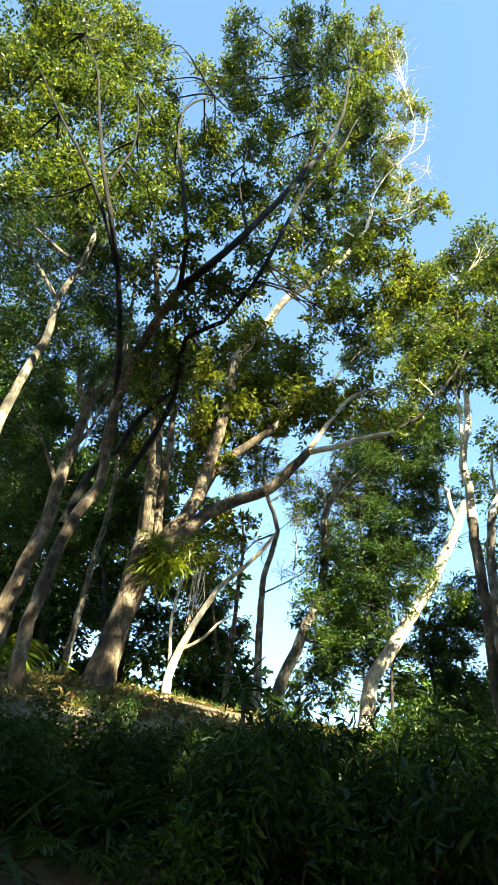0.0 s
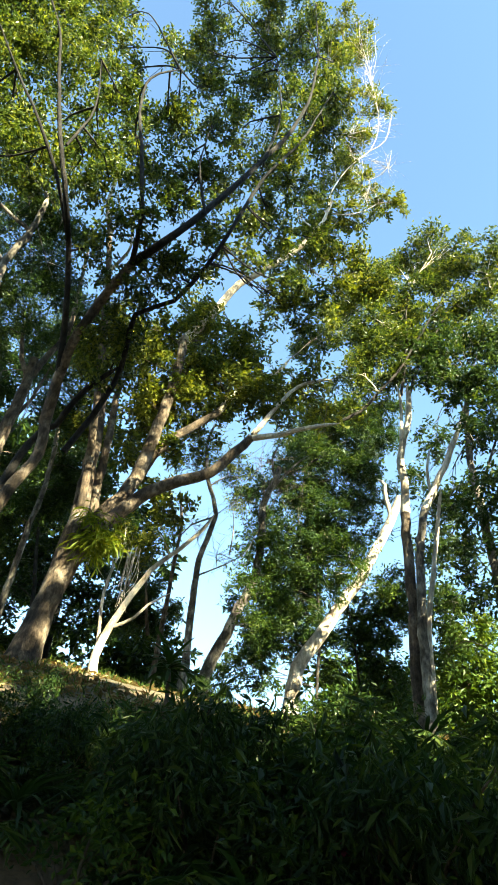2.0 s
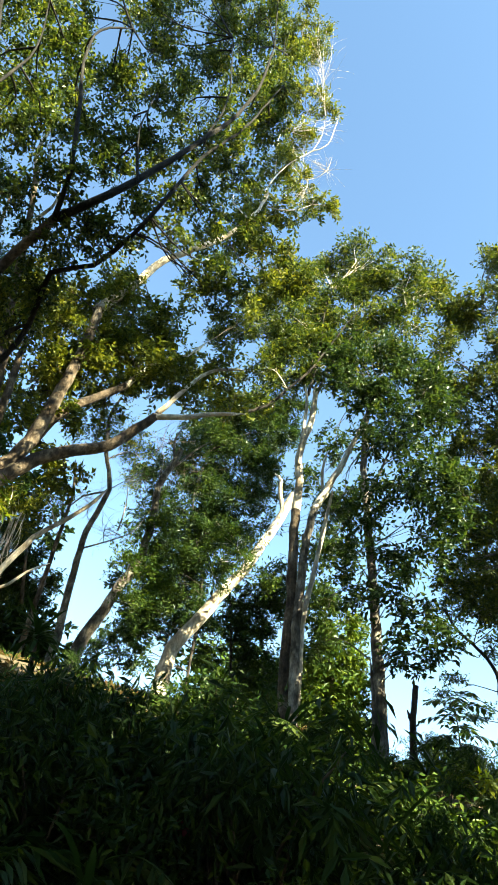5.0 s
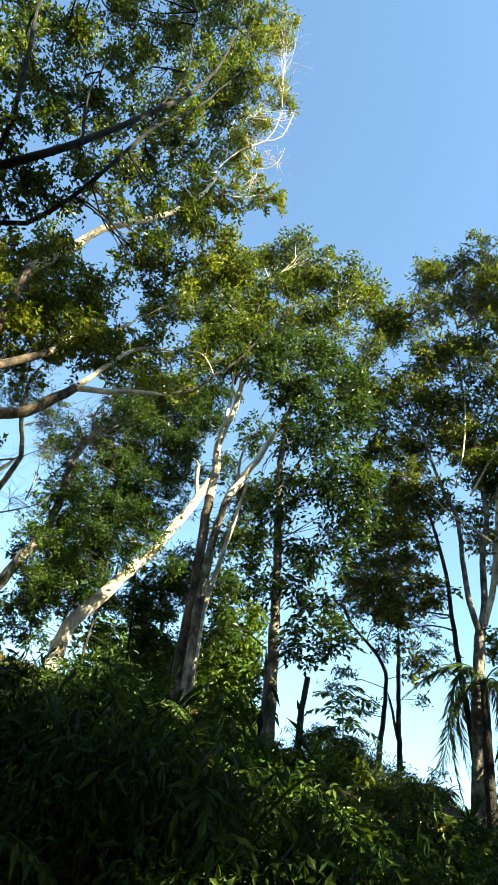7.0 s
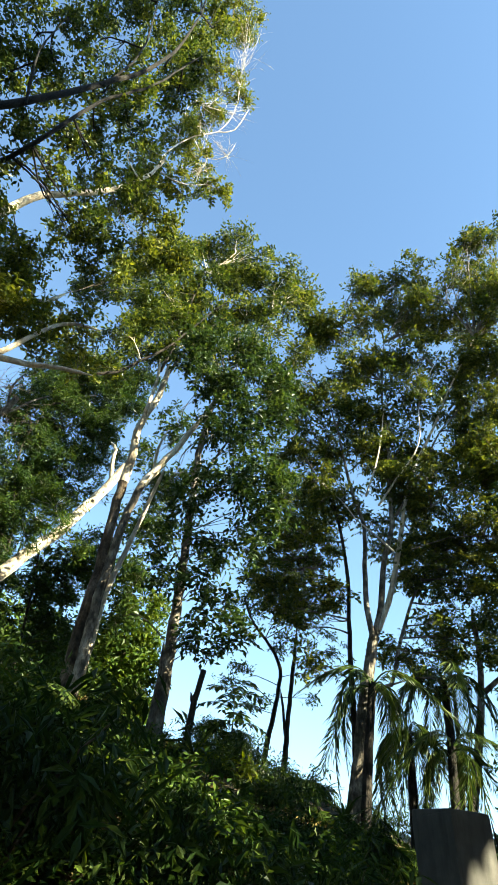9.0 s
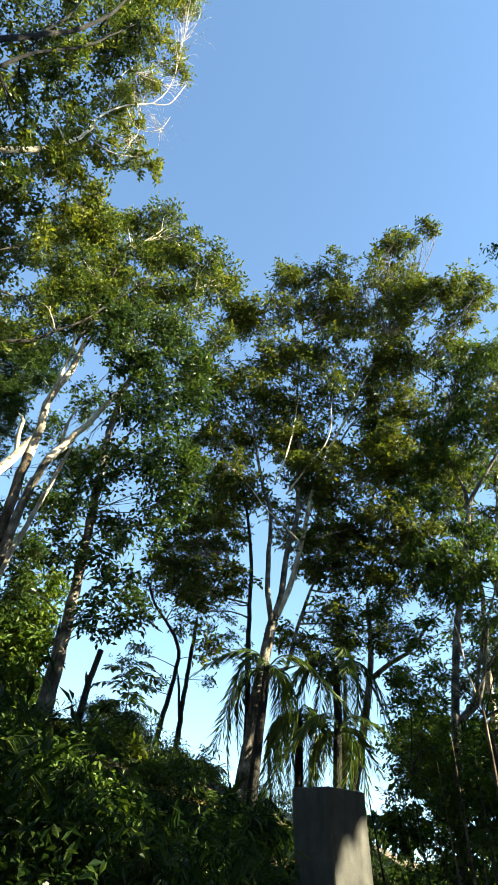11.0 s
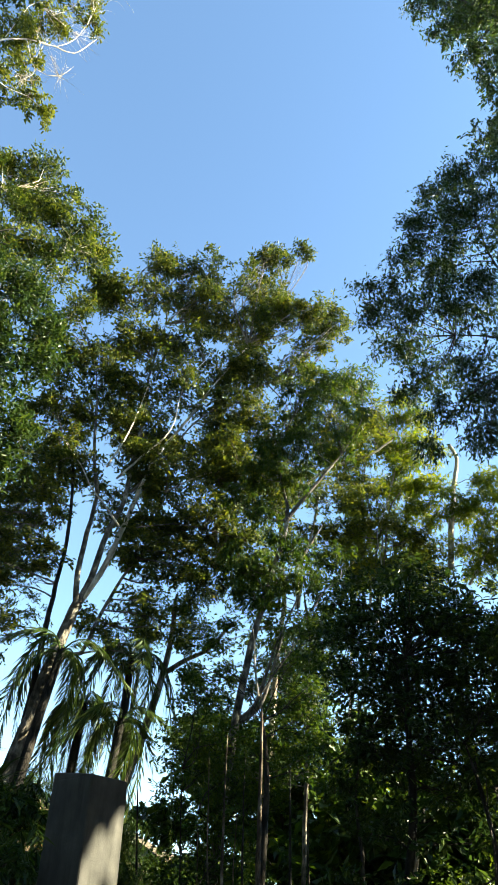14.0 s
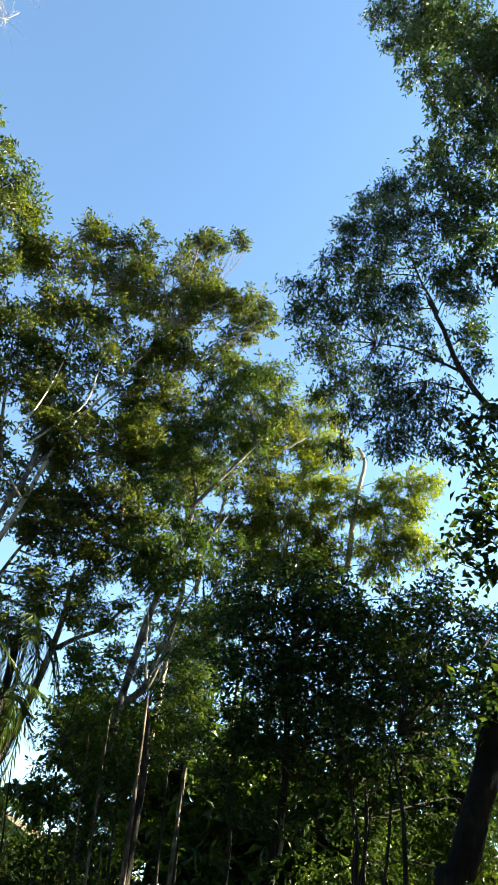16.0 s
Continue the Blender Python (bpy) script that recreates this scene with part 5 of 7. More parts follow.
tree(
    "mixed_wood_tree",
    "olive green small-leaved tree in the sunny thicket",
    [
        ([(14.56, 5.61, 4.22), (14.55, 5.62, 5.56), (14.55, 5.64, 6.81), (14.55, 5.64, 7.9), (14.47, 5.82, 9.09)], 0.06, 0.03),
        ([(14.26, 5.81, 9.46), (14.24, 5.87, 8.52), (14.4, 5.47, 8.26), (14.5, 5.19, 8.0)], 0.03, 0.012),
        ([(14.01, 5.35, 8.52), (14.1, 5.12, 8.99), (14.21, 4.8, 9.17)], 0.03, 0.012),
    ],
    [
        (13.29, 8.16, 6.7, 0.43, 0.36),
        (13.51, 7.79, 6.51, 0.5, 0.36),
        (13.43, 7.93, 5.98, 0.49, 0.39),
        (13.67, 7.51, 6.17, 0.49, 0.49),
        (13.36, 8.05, 5.35, 0.42, 0.35),
        (13.61, 7.63, 5.42, 0.49, 0.39),
        (13.87, 7.15, 5.14, 0.49, 0.39),
        (13.54, 7.75, 4.82, 0.48, 0.39),
        (13.69, 7.47, 6.69, 0.36, 0.29),
        (13.55, 7.72, 7.61, 0.36, 0.29),
        (13.66, 7.54, 8.99, 0.53, 0.42),
        (13.89, 7.09, 9.55, 0.61, 0.43),
        (14.16, 6.54, 9.31, 0.61, 0.42),
        (13.67, 7.52, 9.81, 0.46, 0.31),
        (14.14, 6.59, 8.52, 0.52, 0.37),
        (13.71, 7.44, 8.24, 0.37, 0.29),
        (14.34, 6.13, 7.7, 0.51, 0.41),
        (14.49, 5.78, 8.18, 0.52, 0.41),
    ]
    + [
        (14.63, 5.41, 8.51, 0.45, 0.37),
        (14.42, 5.95, 7.04, 0.57, 0.4),
        (14.61, 5.47, 7.22, 0.5, 0.4),
        (14.34, 6.13, 6.36, 0.57, 0.4),
        (14.58, 5.54, 6.43, 0.57, 0.4),
        (14.69, 5.24, 7.66, 0.44, 0.44),
        (14.56, 5.61, 5.8, 0.56, 0.39),
        (14.32, 6.18, 5.62, 0.56, 0.39),
        (14.06, 6.76, 5.66, 0.49, 0.39),
        (14.2, 6.46, 5.0, 0.56, 0.39),
        (14.49, 5.79, 5.08, 0.56, 0.39),
        (14.69, 5.25, 5.6, 0.42, 0.39),
        (14.61, 5.46, 9.28, 0.53, 0.42),
        (14.75, 5.09, 10.14, 0.62, 0.46),
        (14.55, 5.63, 9.92, 0.54, 0.38),
        (14.85, 4.77, 9.18, 0.53, 0.38),
    ],
    BARK_GREY,
    LEAF_GREEN,
    size=0.12,
    per_m2=480,
    gaps=0.76,
    slim=0.42,
    spread=0.18,
    twigs=5,
)
tree(
    "olive_canopy_tree",
    "brownish olive tree behind the shaded thicket",
    [
        ([(15.07, 6.72, 7.74), (15.11, 6.63, 9.14), (15.06, 6.74, 10.4), (15.01, 6.86, 11.59), (15.08, 6.69, 12.24), (15.32, 6.13, 13.27), (15.55, 5.52, 13.91), (15.87, 4.52, 14.3), (16.09, 3.67, 14.99)], 0.1, 0.03, BARK_PALE),
        ([(15.25, 6.3, 9.18), (15.26, 6.28, 10.37), (15.33, 6.11, 11.02), (15.37, 6.0, 11.6), (15.41, 5.9, 12.5), (15.45, 5.8, 13.13)], 0.07, 0.02, BARK_PALE),
        ([(15.01, 6.85, 11.49), (15.04, 6.8, 12.59), (14.94, 6.99, 13.62), (14.95, 6.98, 14.76)], 0.04, 0.015),
        ([(16.37, 4.59, 8.93), (16.47, 4.23, 10.99), (16.51, 4.06, 12.54), (16.61, 3.64, 13.37)], 0.04, 0.015),
        ([(16.42, 4.42, 9.1), (16.45, 4.3, 10.63), (16.42, 4.39, 11.94), (16.53, 3.98, 12.95)], 0.025, 0.01, BARK_PALE),
    ],
    [
        (15.72, 5.91, 16.93, 0.79, 0.59),
        (15.98, 5.2, 17.52, 0.81, 0.56),
        (16.15, 4.63, 16.48, 0.78, 0.59),
        (15.87, 5.5, 15.69, 0.86, 0.61),
        (16.2, 4.44, 15.24, 0.75, 0.56),
        (15.7, 5.99, 14.92, 0.65, 0.52),
        (15.59, 6.26, 13.74, 0.63, 0.45),
        (15.95, 5.27, 14.05, 0.73, 0.45),
        (15.41, 6.7, 13.04, 0.62, 0.44),
        (15.17, 7.21, 13.39, 0.54, 0.45),
        (15.08, 7.4, 12.1, 0.6, 0.43),
        (15.85, 5.56, 12.74, 0.79, 0.49),
        (16.16, 4.59, 13.01, 0.71, 0.49),
        (15.97, 5.2, 11.77, 0.77, 0.48),
        (16.25, 4.26, 11.81, 0.77, 0.48),
        (16.44, 3.48, 11.45, 0.68, 0.47),
        (15.7, 5.98, 11.7, 0.68, 0.43),
        (16.17, 4.56, 10.69, 0.75, 0.47),
    ]
    + [
        (16.36, 3.8, 10.53, 0.66, 0.46),
        (15.94, 5.31, 10.46, 0.66, 0.41),
        (16.49, 3.19, 10.72, 0.58, 0.42),
        (15.46, 6.56, 11.25, 0.51, 0.34),
        (15.14, 7.29, 10.96, 0.5, 0.33),
    ],
    BARK_BROWN,
    LEAF_OLIVE,
    size=0.13,
    per_m2=480,
    gaps=0.76,
    slim=0.36,
    spread=0.18,
    twigs=5,
)
tree(
    "hazy_backdrop_tree",
    "pale blue-green tree seen through the thicket",
    [
        ([(19.36, 8.13, 5.09), (19.35, 8.15, 6.9), (19.36, 8.14, 8.59), (19.27, 8.35, 10.05)], 0.07, 0.03),
        ([(19.86, 6.81, 5.51), (19.77, 7.07, 7.33), (19.8, 7.0, 9.07)], 0.06, 0.03),
    ],
    [
        (19.08, 8.77, 9.99, 0.98, 0.69),
        (19.51, 7.76, 10.31, 0.89, 0.69),
        (19.34, 8.18, 9.12, 0.87, 0.68),
        (19.74, 7.17, 9.05, 0.78, 0.68),
        (19.24, 8.41, 8.03, 0.95, 0.67),
        (19.65, 7.42, 7.8, 0.86, 0.67),
        (18.91, 9.13, 8.64, 0.67, 0.58),
        (19.83, 6.9, 7.19, 0.76, 0.66),
        (19.43, 7.98, 6.76, 0.94, 0.66),
        (19.13, 8.66, 5.9, 0.93, 0.65),
        (19.59, 7.57, 5.58, 0.93, 0.65),
        (18.66, 9.64, 5.48, 0.84, 0.56),
        (18.38, 10.16, 5.12, 0.74, 0.46),
        (17.87, 11.03, 4.99, 0.65, 0.46),
        (18.13, 10.59, 4.43, 0.64, 0.41),
        (19.96, 6.53, 5.98, 0.75, 0.75),
        (18.98, 8.98, 4.85, 0.74, 0.46),
        (18.28, 10.34, 6.29, 0.75, 0.56),
    ]
    + [
        (20.04, 6.26, 7.41, 0.66, 0.57),
    ],
    BARK_DARK,
    LEAF_DEEP,
    size=0.15,
    per_m2=330,
    gaps=0.7,
    slim=0.4,
    spread=0.22,
)
tree(
    "bamboo_like_tree",
    "tall yellow-green feathery clump in full sun",
    [
        ([(17.16, 5.44, 8.5), (17.21, 5.28, 11.13), (17.27, 5.08, 13.61), (17.31, 4.93, 15.48)], 0.05, 0.02),
        ([(17.29, 4.99, 8.53), (17.35, 4.8, 11.16), (17.5, 4.2, 14.08), (17.59, 3.82, 15.48)], 0.05, 0.02),
        ([(17.81, 2.62, 11.18), (17.82, 2.51, 12.34), (17.86, 2.27, 14.01), (17.88, 2.07, 15.13), (17.86, 2.25, 15.75)], 0.1, 0.06),
        ([(17.34, 4.85, 8.54), (17.41, 4.55, 11.17), (17.44, 4.47, 13.19)], 0.04, 0.02),
        ([(17.87, 2.18, 10.63), (17.93, 1.64, 11.52), (17.97, 1.06, 12.44)], 0.04, 0.015),
    ],
    [
        (17.09, 5.66, 15.45, 0.79, 0.59),
        (17.36, 4.75, 15.98, 0.9, 0.7),
        (17.59, 3.81, 15.98, 0.9, 0.7),
        (17.73, 3.09, 15.45, 0.79, 0.59),
        (17.21, 5.27, 14.28, 0.86, 0.86),
        (17.5, 4.2, 14.54, 0.96, 0.96),
        (17.72, 3.13, 14.28, 0.77, 0.77),
        (17.32, 4.9, 12.97, 0.93, 0.93),
        (17.58, 3.87, 13.2, 0.93, 0.93),
        (17.78, 2.84, 13.18, 0.65, 0.65),
        (17.12, 5.56, 12.3, 0.73, 0.73),
        (17.41, 4.55, 11.95, 0.9, 0.9),
        (17.64, 3.56, 11.96, 0.81, 0.81),
        (17.18, 5.36, 10.94, 0.62, 0.62),
        (17.5, 4.23, 10.81, 0.79, 0.79),
        (17.7, 3.27, 11.01, 0.71, 0.71),
        (17.71, 3.22, 16.98, 0.72, 0.72),
        (17.56, 3.98, 17.55, 0.73, 0.73),
    ]
    + [
        (17.36, 4.75, 17.02, 0.62, 0.62),
        (17.97, 1.06, 14.11, 0.86, 0.57),
        (18.0, 0.37, 14.23, 0.76, 0.57),
        (17.94, 1.51, 12.88, 0.92, 0.74),
        (17.99, 0.68, 13.0, 0.83, 0.74),
        (17.91, 1.78, 11.72, 0.81, 0.81),
        (17.97, 0.97, 11.85, 0.81, 0.63),
        (17.92, 1.69, 10.97, 0.71, 0.35),
        (17.87, 2.16, 13.14, 0.56, 0.56),
        (18.0, 0.35, 11.79, 0.72, 0.72),
    ],
    BARK_PALE,
    LEAF_BRIGHT,
    size=0.16,
    per_m2=520,
    slim=0.26,
    droop=0.45,
    gaps=0.76,
    spread=0.2,
)
tree(
    "dark_shade_tree",
    "near dark tree in deep shade, leaves lit from behind",
    [
        ([(7.95, 2.01, 2.1), (7.97, 1.94, 2.69), (7.98, 1.89, 3.23), (7.98, 1.91, 4.01), (7.98, 1.88, 4.69)], 0.07, 0.03),
        ([(7.92, 1.12, 2.17), (7.92, 1.11, 2.63), (7.92, 1.14, 3.03), (7.89, 1.29, 3.69)], 0.035, 0.02),
        ([(7.93, 1.07, 2.17), (7.94, 1.0, 2.89), (7.93, 1.05, 3.25)], 0.025, 0.015),
        ([(7.57, 0.62, 2.18), (7.58, 0.61, 2.85), (7.57, 0.71, 3.61)], 0.03, 0.012),
        ([(8.05, 2.02, 2.16), (8.08, 1.91, 2.65), (8.07, 1.95, 3.17), (8.08, 1.91, 3.64), (8.06, 1.97, 4.13)], 0.03, 0.008, BARK_PALE),
        ([(7.72, 1.12, 2.19), (7.72, 1.11, 2.64), (7.72, 1.11, 3.02), (7.72, 1.09, 3.38)], 0.012, 0.004),
        ([(7.73, 1.08, 2.2), (7.74, 0.99, 2.64), (7.75, 0.92, 2.98), (7.75, 0.86, 3.34)], 0.011, 0.004),
        ([(8.22, 2.54, 2.14), (8.22, 2.52, 2.64), (8.2, 2.59, 3.18), (8.22, 2.53, 3.8)], 0.03, 0.01),
        ([(7.75, 0.86, 2.21), (7.76, 0.76, 2.75), (7.76, 0.74, 3.24), (7.77, 0.64, 3.67)], 0.02, 0.008),
    ],
    [
        (7.89, 2.23, 5.75, 0.32, 0.22),
        (8.0, 1.79, 5.79, 0.32, 0.22),
        (8.08, 1.42, 5.65, 0.28, 0.2),
        (7.79, 2.55, 5.38, 0.31, 0.24),
        (7.92, 2.12, 5.27, 0.39, 0.39),
        (8.02, 1.69, 5.23, 0.39, 0.39),
        (8.1, 1.27, 5.26, 0.39, 0.27),
        (8.16, 0.85, 5.27, 0.35, 0.23),
        (8.19, 0.43, 5.35, 0.35, 0.2),
        (8.2, 0.08, 5.43, 0.31, 0.17),
        (8.2, -0.25, 5.27, 0.35, 0.23),
        (7.81, 2.51, 4.92, 0.31, 0.31),
        (7.91, 2.15, 4.74, 0.38, 0.38),
        (8.04, 1.61, 4.71, 0.38, 0.38),
        (8.13, 1.06, 4.75, 0.38, 0.38),
        (8.18, 0.59, 4.83, 0.31, 0.31),
        (8.2, 0.19, 4.91, 0.31, 0.31),
        (7.81, 2.51, 4.28, 0.3, 0.3),
    ]
    + [
        (7.94, 2.05, 4.19, 0.37, 0.37),
        (8.06, 1.52, 4.17, 0.37, 0.37),
        (8.14, 1.01, 4.21, 0.37, 0.37),
        (8.18, 0.56, 4.23, 0.34, 0.34),
        (8.2, 0.1, 4.43, 0.3, 0.3),
        (7.79, 2.57, 3.69, 0.29, 0.29),
        (7.9, 2.2, 3.67, 0.37, 0.37),
        (8.02, 1.7, 3.65, 0.37, 0.37),
        (8.11, 1.2, 3.69, 0.37, 0.37),
        (8.16, 0.77, 3.72, 0.37, 0.37),
        (8.19, 0.33, 3.8, 0.33, 0.33),
        (7.8, 2.52, 3.22, 0.23, 0.15),
        (7.94, 2.04, 3.16, 0.25, 0.13),
        (8.05, 1.56, 3.23, 0.22, 0.13),
        (8.14, 1.02, 3.3, 0.25, 0.15),
        (8.18, 0.55, 3.3, 0.22, 0.13),
        (8.2, 0.13, 3.41, 0.2, 0.13),
        (7.89, 2.24, 2.81, 0.2, 0.12),
    ]
    + [
        (8.02, 1.72, 2.79, 0.22, 0.12),
        (8.11, 1.2, 2.88, 0.2, 0.12),
        (8.17, 0.68, 2.87, 0.22, 0.12),
        (8.2, 0.23, 2.95, 0.19, 0.1),
        (7.8, 2.54, 2.43, 0.2, 0.11),
        (7.96, 1.98, 2.39, 0.2, 0.11),
        (8.08, 1.42, 2.44, 0.2, 0.11),
        (8.15, 0.87, 2.46, 0.2, 0.11),
        (8.19, 0.37, 2.53, 0.19, 0.1),
        (9.51, 3.08, 5.96, 0.66, 0.66),
        (9.75, 2.24, 6.34, 0.67, 0.67),
        (9.92, 1.28, 6.01, 0.67, 0.67),
        (9.99, 0.34, 6.03, 0.57, 0.57),
        (9.99, -0.38, 5.83, 0.57, 0.57),
        (9.59, 2.82, 4.92, 0.73, 0.73),
        (9.81, 1.93, 5.0, 0.73, 0.73),
        (9.95, 1.05, 4.97, 0.73, 0.73),
        (10.0, 0.17, 5.08, 0.74, 0.74),
    ]
    + [
        (9.6, 2.81, 3.91, 0.45, 0.45),
        (9.87, 1.6, 3.94, 0.45, 0.45),
        (9.99, 0.4, 4.02, 0.45, 0.45),
        (9.7, 2.44, 3.06, 0.35, 0.22),
        (9.91, 1.31, 3.09, 0.35, 0.22),
        (10.0, 0.19, 3.17, 0.35, 0.22),
        (9.99, -0.47, 4.69, 0.55, 0.55),
        (8.78, 2.4, 5.26, 0.51, 0.51),
        (8.92, 1.79, 5.4, 0.51, 0.51),
        (9.02, 1.17, 5.27, 0.51, 0.51),
        (9.08, 0.57, 5.29, 0.51, 0.51),
        (8.83, 2.2, 4.5, 0.5, 0.5),
        (8.98, 1.47, 4.48, 0.5, 0.5),
        (9.07, 0.75, 4.52, 0.5, 0.5),
    ]
    + [
        (11.41, 3.19, 4.77, 0.62, 0.62),
        (11.6, 2.38, 4.82, 0.62, 0.62),
        (11.73, 1.58, 4.86, 0.62, 0.62),
        (11.79, 0.89, 4.87, 0.62, 0.62),
        (11.5, 2.84, 4.11, 0.56, 0.56),
        (11.67, 1.98, 4.16, 0.56, 0.56),
        (11.77, 1.22, 4.2, 0.56, 0.56),
        (11.79, 0.84, 3.98, 0.51, 0.51),
        (11.31, 3.52, 3.89, 0.46, 0.46),
    ]
    + [
        (11.83, 0.25, 4.91, 0.62, 0.62),
        (11.82, -0.33, 4.67, 0.62, 0.62),
        (11.83, -0.01, 4.01, 0.61, 0.61),
        (11.81, -0.55, 5.74, 0.64, 0.64),
        (11.8, 1.01, 3.96, 0.61, 0.61),
        (11.81, -0.48, 3.88, 0.51, 0.51),
    ],
    BARK_DARK,
    LEAF_DEEP,
    size=0.085,
    per_m2=640,
    slim=0.46,
    gaps=0.72,
    spread=0.16,
)
tree(
    "weeping_dark_tree",
    "tall tree with dark drooping foliage against the sky",
    [(drawn(pts, 0.76), r0 * 0.76, r1 * 0.76, *rest) for pts, r0, r1, *rest in [
        ([(11.83, -1.99, 9.03), (11.88, -1.68, 11.12), (11.93, -1.32, 11.95), (11.96, -0.95, 13.04), (11.98, -0.69, 14.52), (11.99, -0.38, 15.95)], 0.14, 0.05),
        ([(11.96, -1.0, 12.93), (12.0, -0.34, 13.57), (12.0, 0.31, 14.09), (11.96, 1.01, 14.34)], 0.04, 0.015),
        ([(11.94, -1.22, 12.15), (11.98, -0.64, 12.55), (12.0, -0.15, 12.83)], 0.03, 0.012),
        ([(11.98, -0.61, 15.2), (12.0, -0.17, 17.26), (12.0, 0.02, 19.57)], 0.04, 0.015),
    ]],
    drawn([
        (11.99, 0.45, 21.64, 0.81, 0.61),
        (12.0, -0.08, 21.47, 0.71, 0.57),
        (11.96, 1.01, 20.77, 0.69, 0.59),
        (12.0, 0.02, 19.57, 0.94, 0.75),
        (11.95, 1.05, 18.91, 0.92, 0.73),
        (11.85, 1.89, 19.0, 0.64, 0.55),
        (11.82, 2.05, 17.86, 0.62, 0.53),
        (11.99, 0.45, 17.41, 0.95, 0.69),
        (11.92, 1.41, 16.76, 0.84, 0.67),
        (11.77, 2.34, 16.29, 0.66, 0.49),
        (11.63, 2.95, 16.26, 0.58, 0.41),
        (11.6, 3.07, 15.52, 0.4, 0.4),
        (11.83, 2.02, 15.33, 0.71, 0.48),
        (11.95, 1.12, 15.52, 0.8, 0.56),
        (12.0, 0.23, 15.62, 0.8, 0.64),
        (11.98, -0.62, 17.12, 0.77, 0.77),
        (11.97, -0.79, 19.28, 0.74, 0.74),
        (11.94, -1.24, 15.92, 0.65, 0.65),
    ]
    + [
        (11.94, -1.22, 14.37, 0.53, 0.53),
        (11.92, -1.36, 13.31, 0.44, 0.44),
        (12.0, -0.23, 13.99, 0.6, 0.45),
        (11.98, 0.71, 14.79, 0.62, 0.39),
        (12.66, 2.95, 15.28, 0.57, 0.41),
        (12.79, 2.32, 14.84, 0.73, 0.56),
        (12.91, 1.56, 14.39, 0.79, 0.56),
        (12.98, 0.69, 13.9, 0.78, 0.62),
        (13.0, 0.16, 13.04, 0.6, 0.53),
        (12.96, 1.02, 12.73, 0.67, 0.52),
        (12.89, 1.72, 12.76, 0.52, 0.45),
        (12.99, 0.5, 11.96, 0.58, 0.43),
        (13.0, -0.28, 13.37, 0.46, 0.46),
        (13.0, -0.32, 12.22, 0.51, 0.51),
        (12.97, 0.92, 11.63, 0.43, 0.36),
        (12.79, 2.3, 13.76, 0.54, 0.46),
        (12.99, -0.52, 11.49, 0.36, 0.36),
        (12.85, 2.0, 11.83, 0.36, 0.36),
    ], 0.76),
    BARK_DARK,
    LEAF_DEEP,
    size=0.1,
    per_m2=900,
    droop=0.5,
    slim=0.34,
    gaps=0.62,
)
tree(
    "overhanging_tree",
    "tall overhanging tree with bunches of drooping leaves",
    [
        ([(8.77, -2.01, 7.01), (8.69, -2.35, 10.36), (8.53, -2.86, 15.48), (8.48, -3.0, 21.29)], 0.16, 0.05),
        ([(9.55, -2.98, 14.43), (9.77, -2.14, 16.68), (9.92, -1.26, 18.64), (9.97, -0.72, 19.25)], 0.05, 0.015),
        ([(8.51, -2.94, 16.65), (8.7, -2.32, 20.4), (8.87, -1.54, 24.95), (8.98, -0.65, 27.92)], 0.05, 0.015),
    ],
    [
        (9.5, -0.08, 29.65, 0.77, 0.64),
        (9.46, -0.85, 28.71, 1.0, 0.75),
        (9.33, -1.79, 28.19, 1.1, 1.1),
        (9.15, -2.56, 26.56, 1.16, 1.16),
        (9.02, -2.99, 24.43, 0.86, 0.86),
        (9.5, -0.16, 26.64, 0.51, 0.51),
        (9.44, -1.06, 25.92, 0.91, 0.91),
        (9.33, -1.8, 24.24, 1.07, 1.07),
        (9.19, -2.41, 22.3, 0.99, 0.99),
        (9.47, -0.74, 23.93, 0.46, 0.38),
        (9.42, -1.26, 21.92, 0.68, 0.55),
        (9.31, -1.91, 20.62, 0.83, 0.83),
        (9.19, -2.4, 19.81, 0.71, 0.71),
        (9.42, -1.24, 19.84, 0.54, 0.45),
        (9.47, -0.72, 18.91, 0.52, 0.31),
        (9.4, -1.4, 18.48, 0.67, 0.51),
        (9.29, -1.97, 17.49, 0.64, 0.64),
        (9.47, -0.77, 17.72, 0.49, 0.41),
    ]
    + [
        (9.4, -1.34, 16.59, 0.62, 0.62),
        (9.31, -1.88, 15.76, 0.59, 0.59),
        (9.45, -0.96, 15.34, 0.51, 0.51),
        (9.38, -1.5, 14.62, 0.56, 0.56),
        (9.37, -1.57, 13.36, 0.39, 0.39),
        (9.44, -1.05, 13.79, 0.4, 0.4),
        (9.06, -2.84, 22.13, 0.98, 0.98),
        (9.44, -1.11, 29.59, 1.03, 1.03),
    ],
    BARK_DARK,
    # Darker leaf colour put in for the shade over this crown.
    LEAF_DEEP,
    size=0.14,
    per_m2=480,
    droop=0.55,
    slim=0.4,
    gaps=0.7,
)
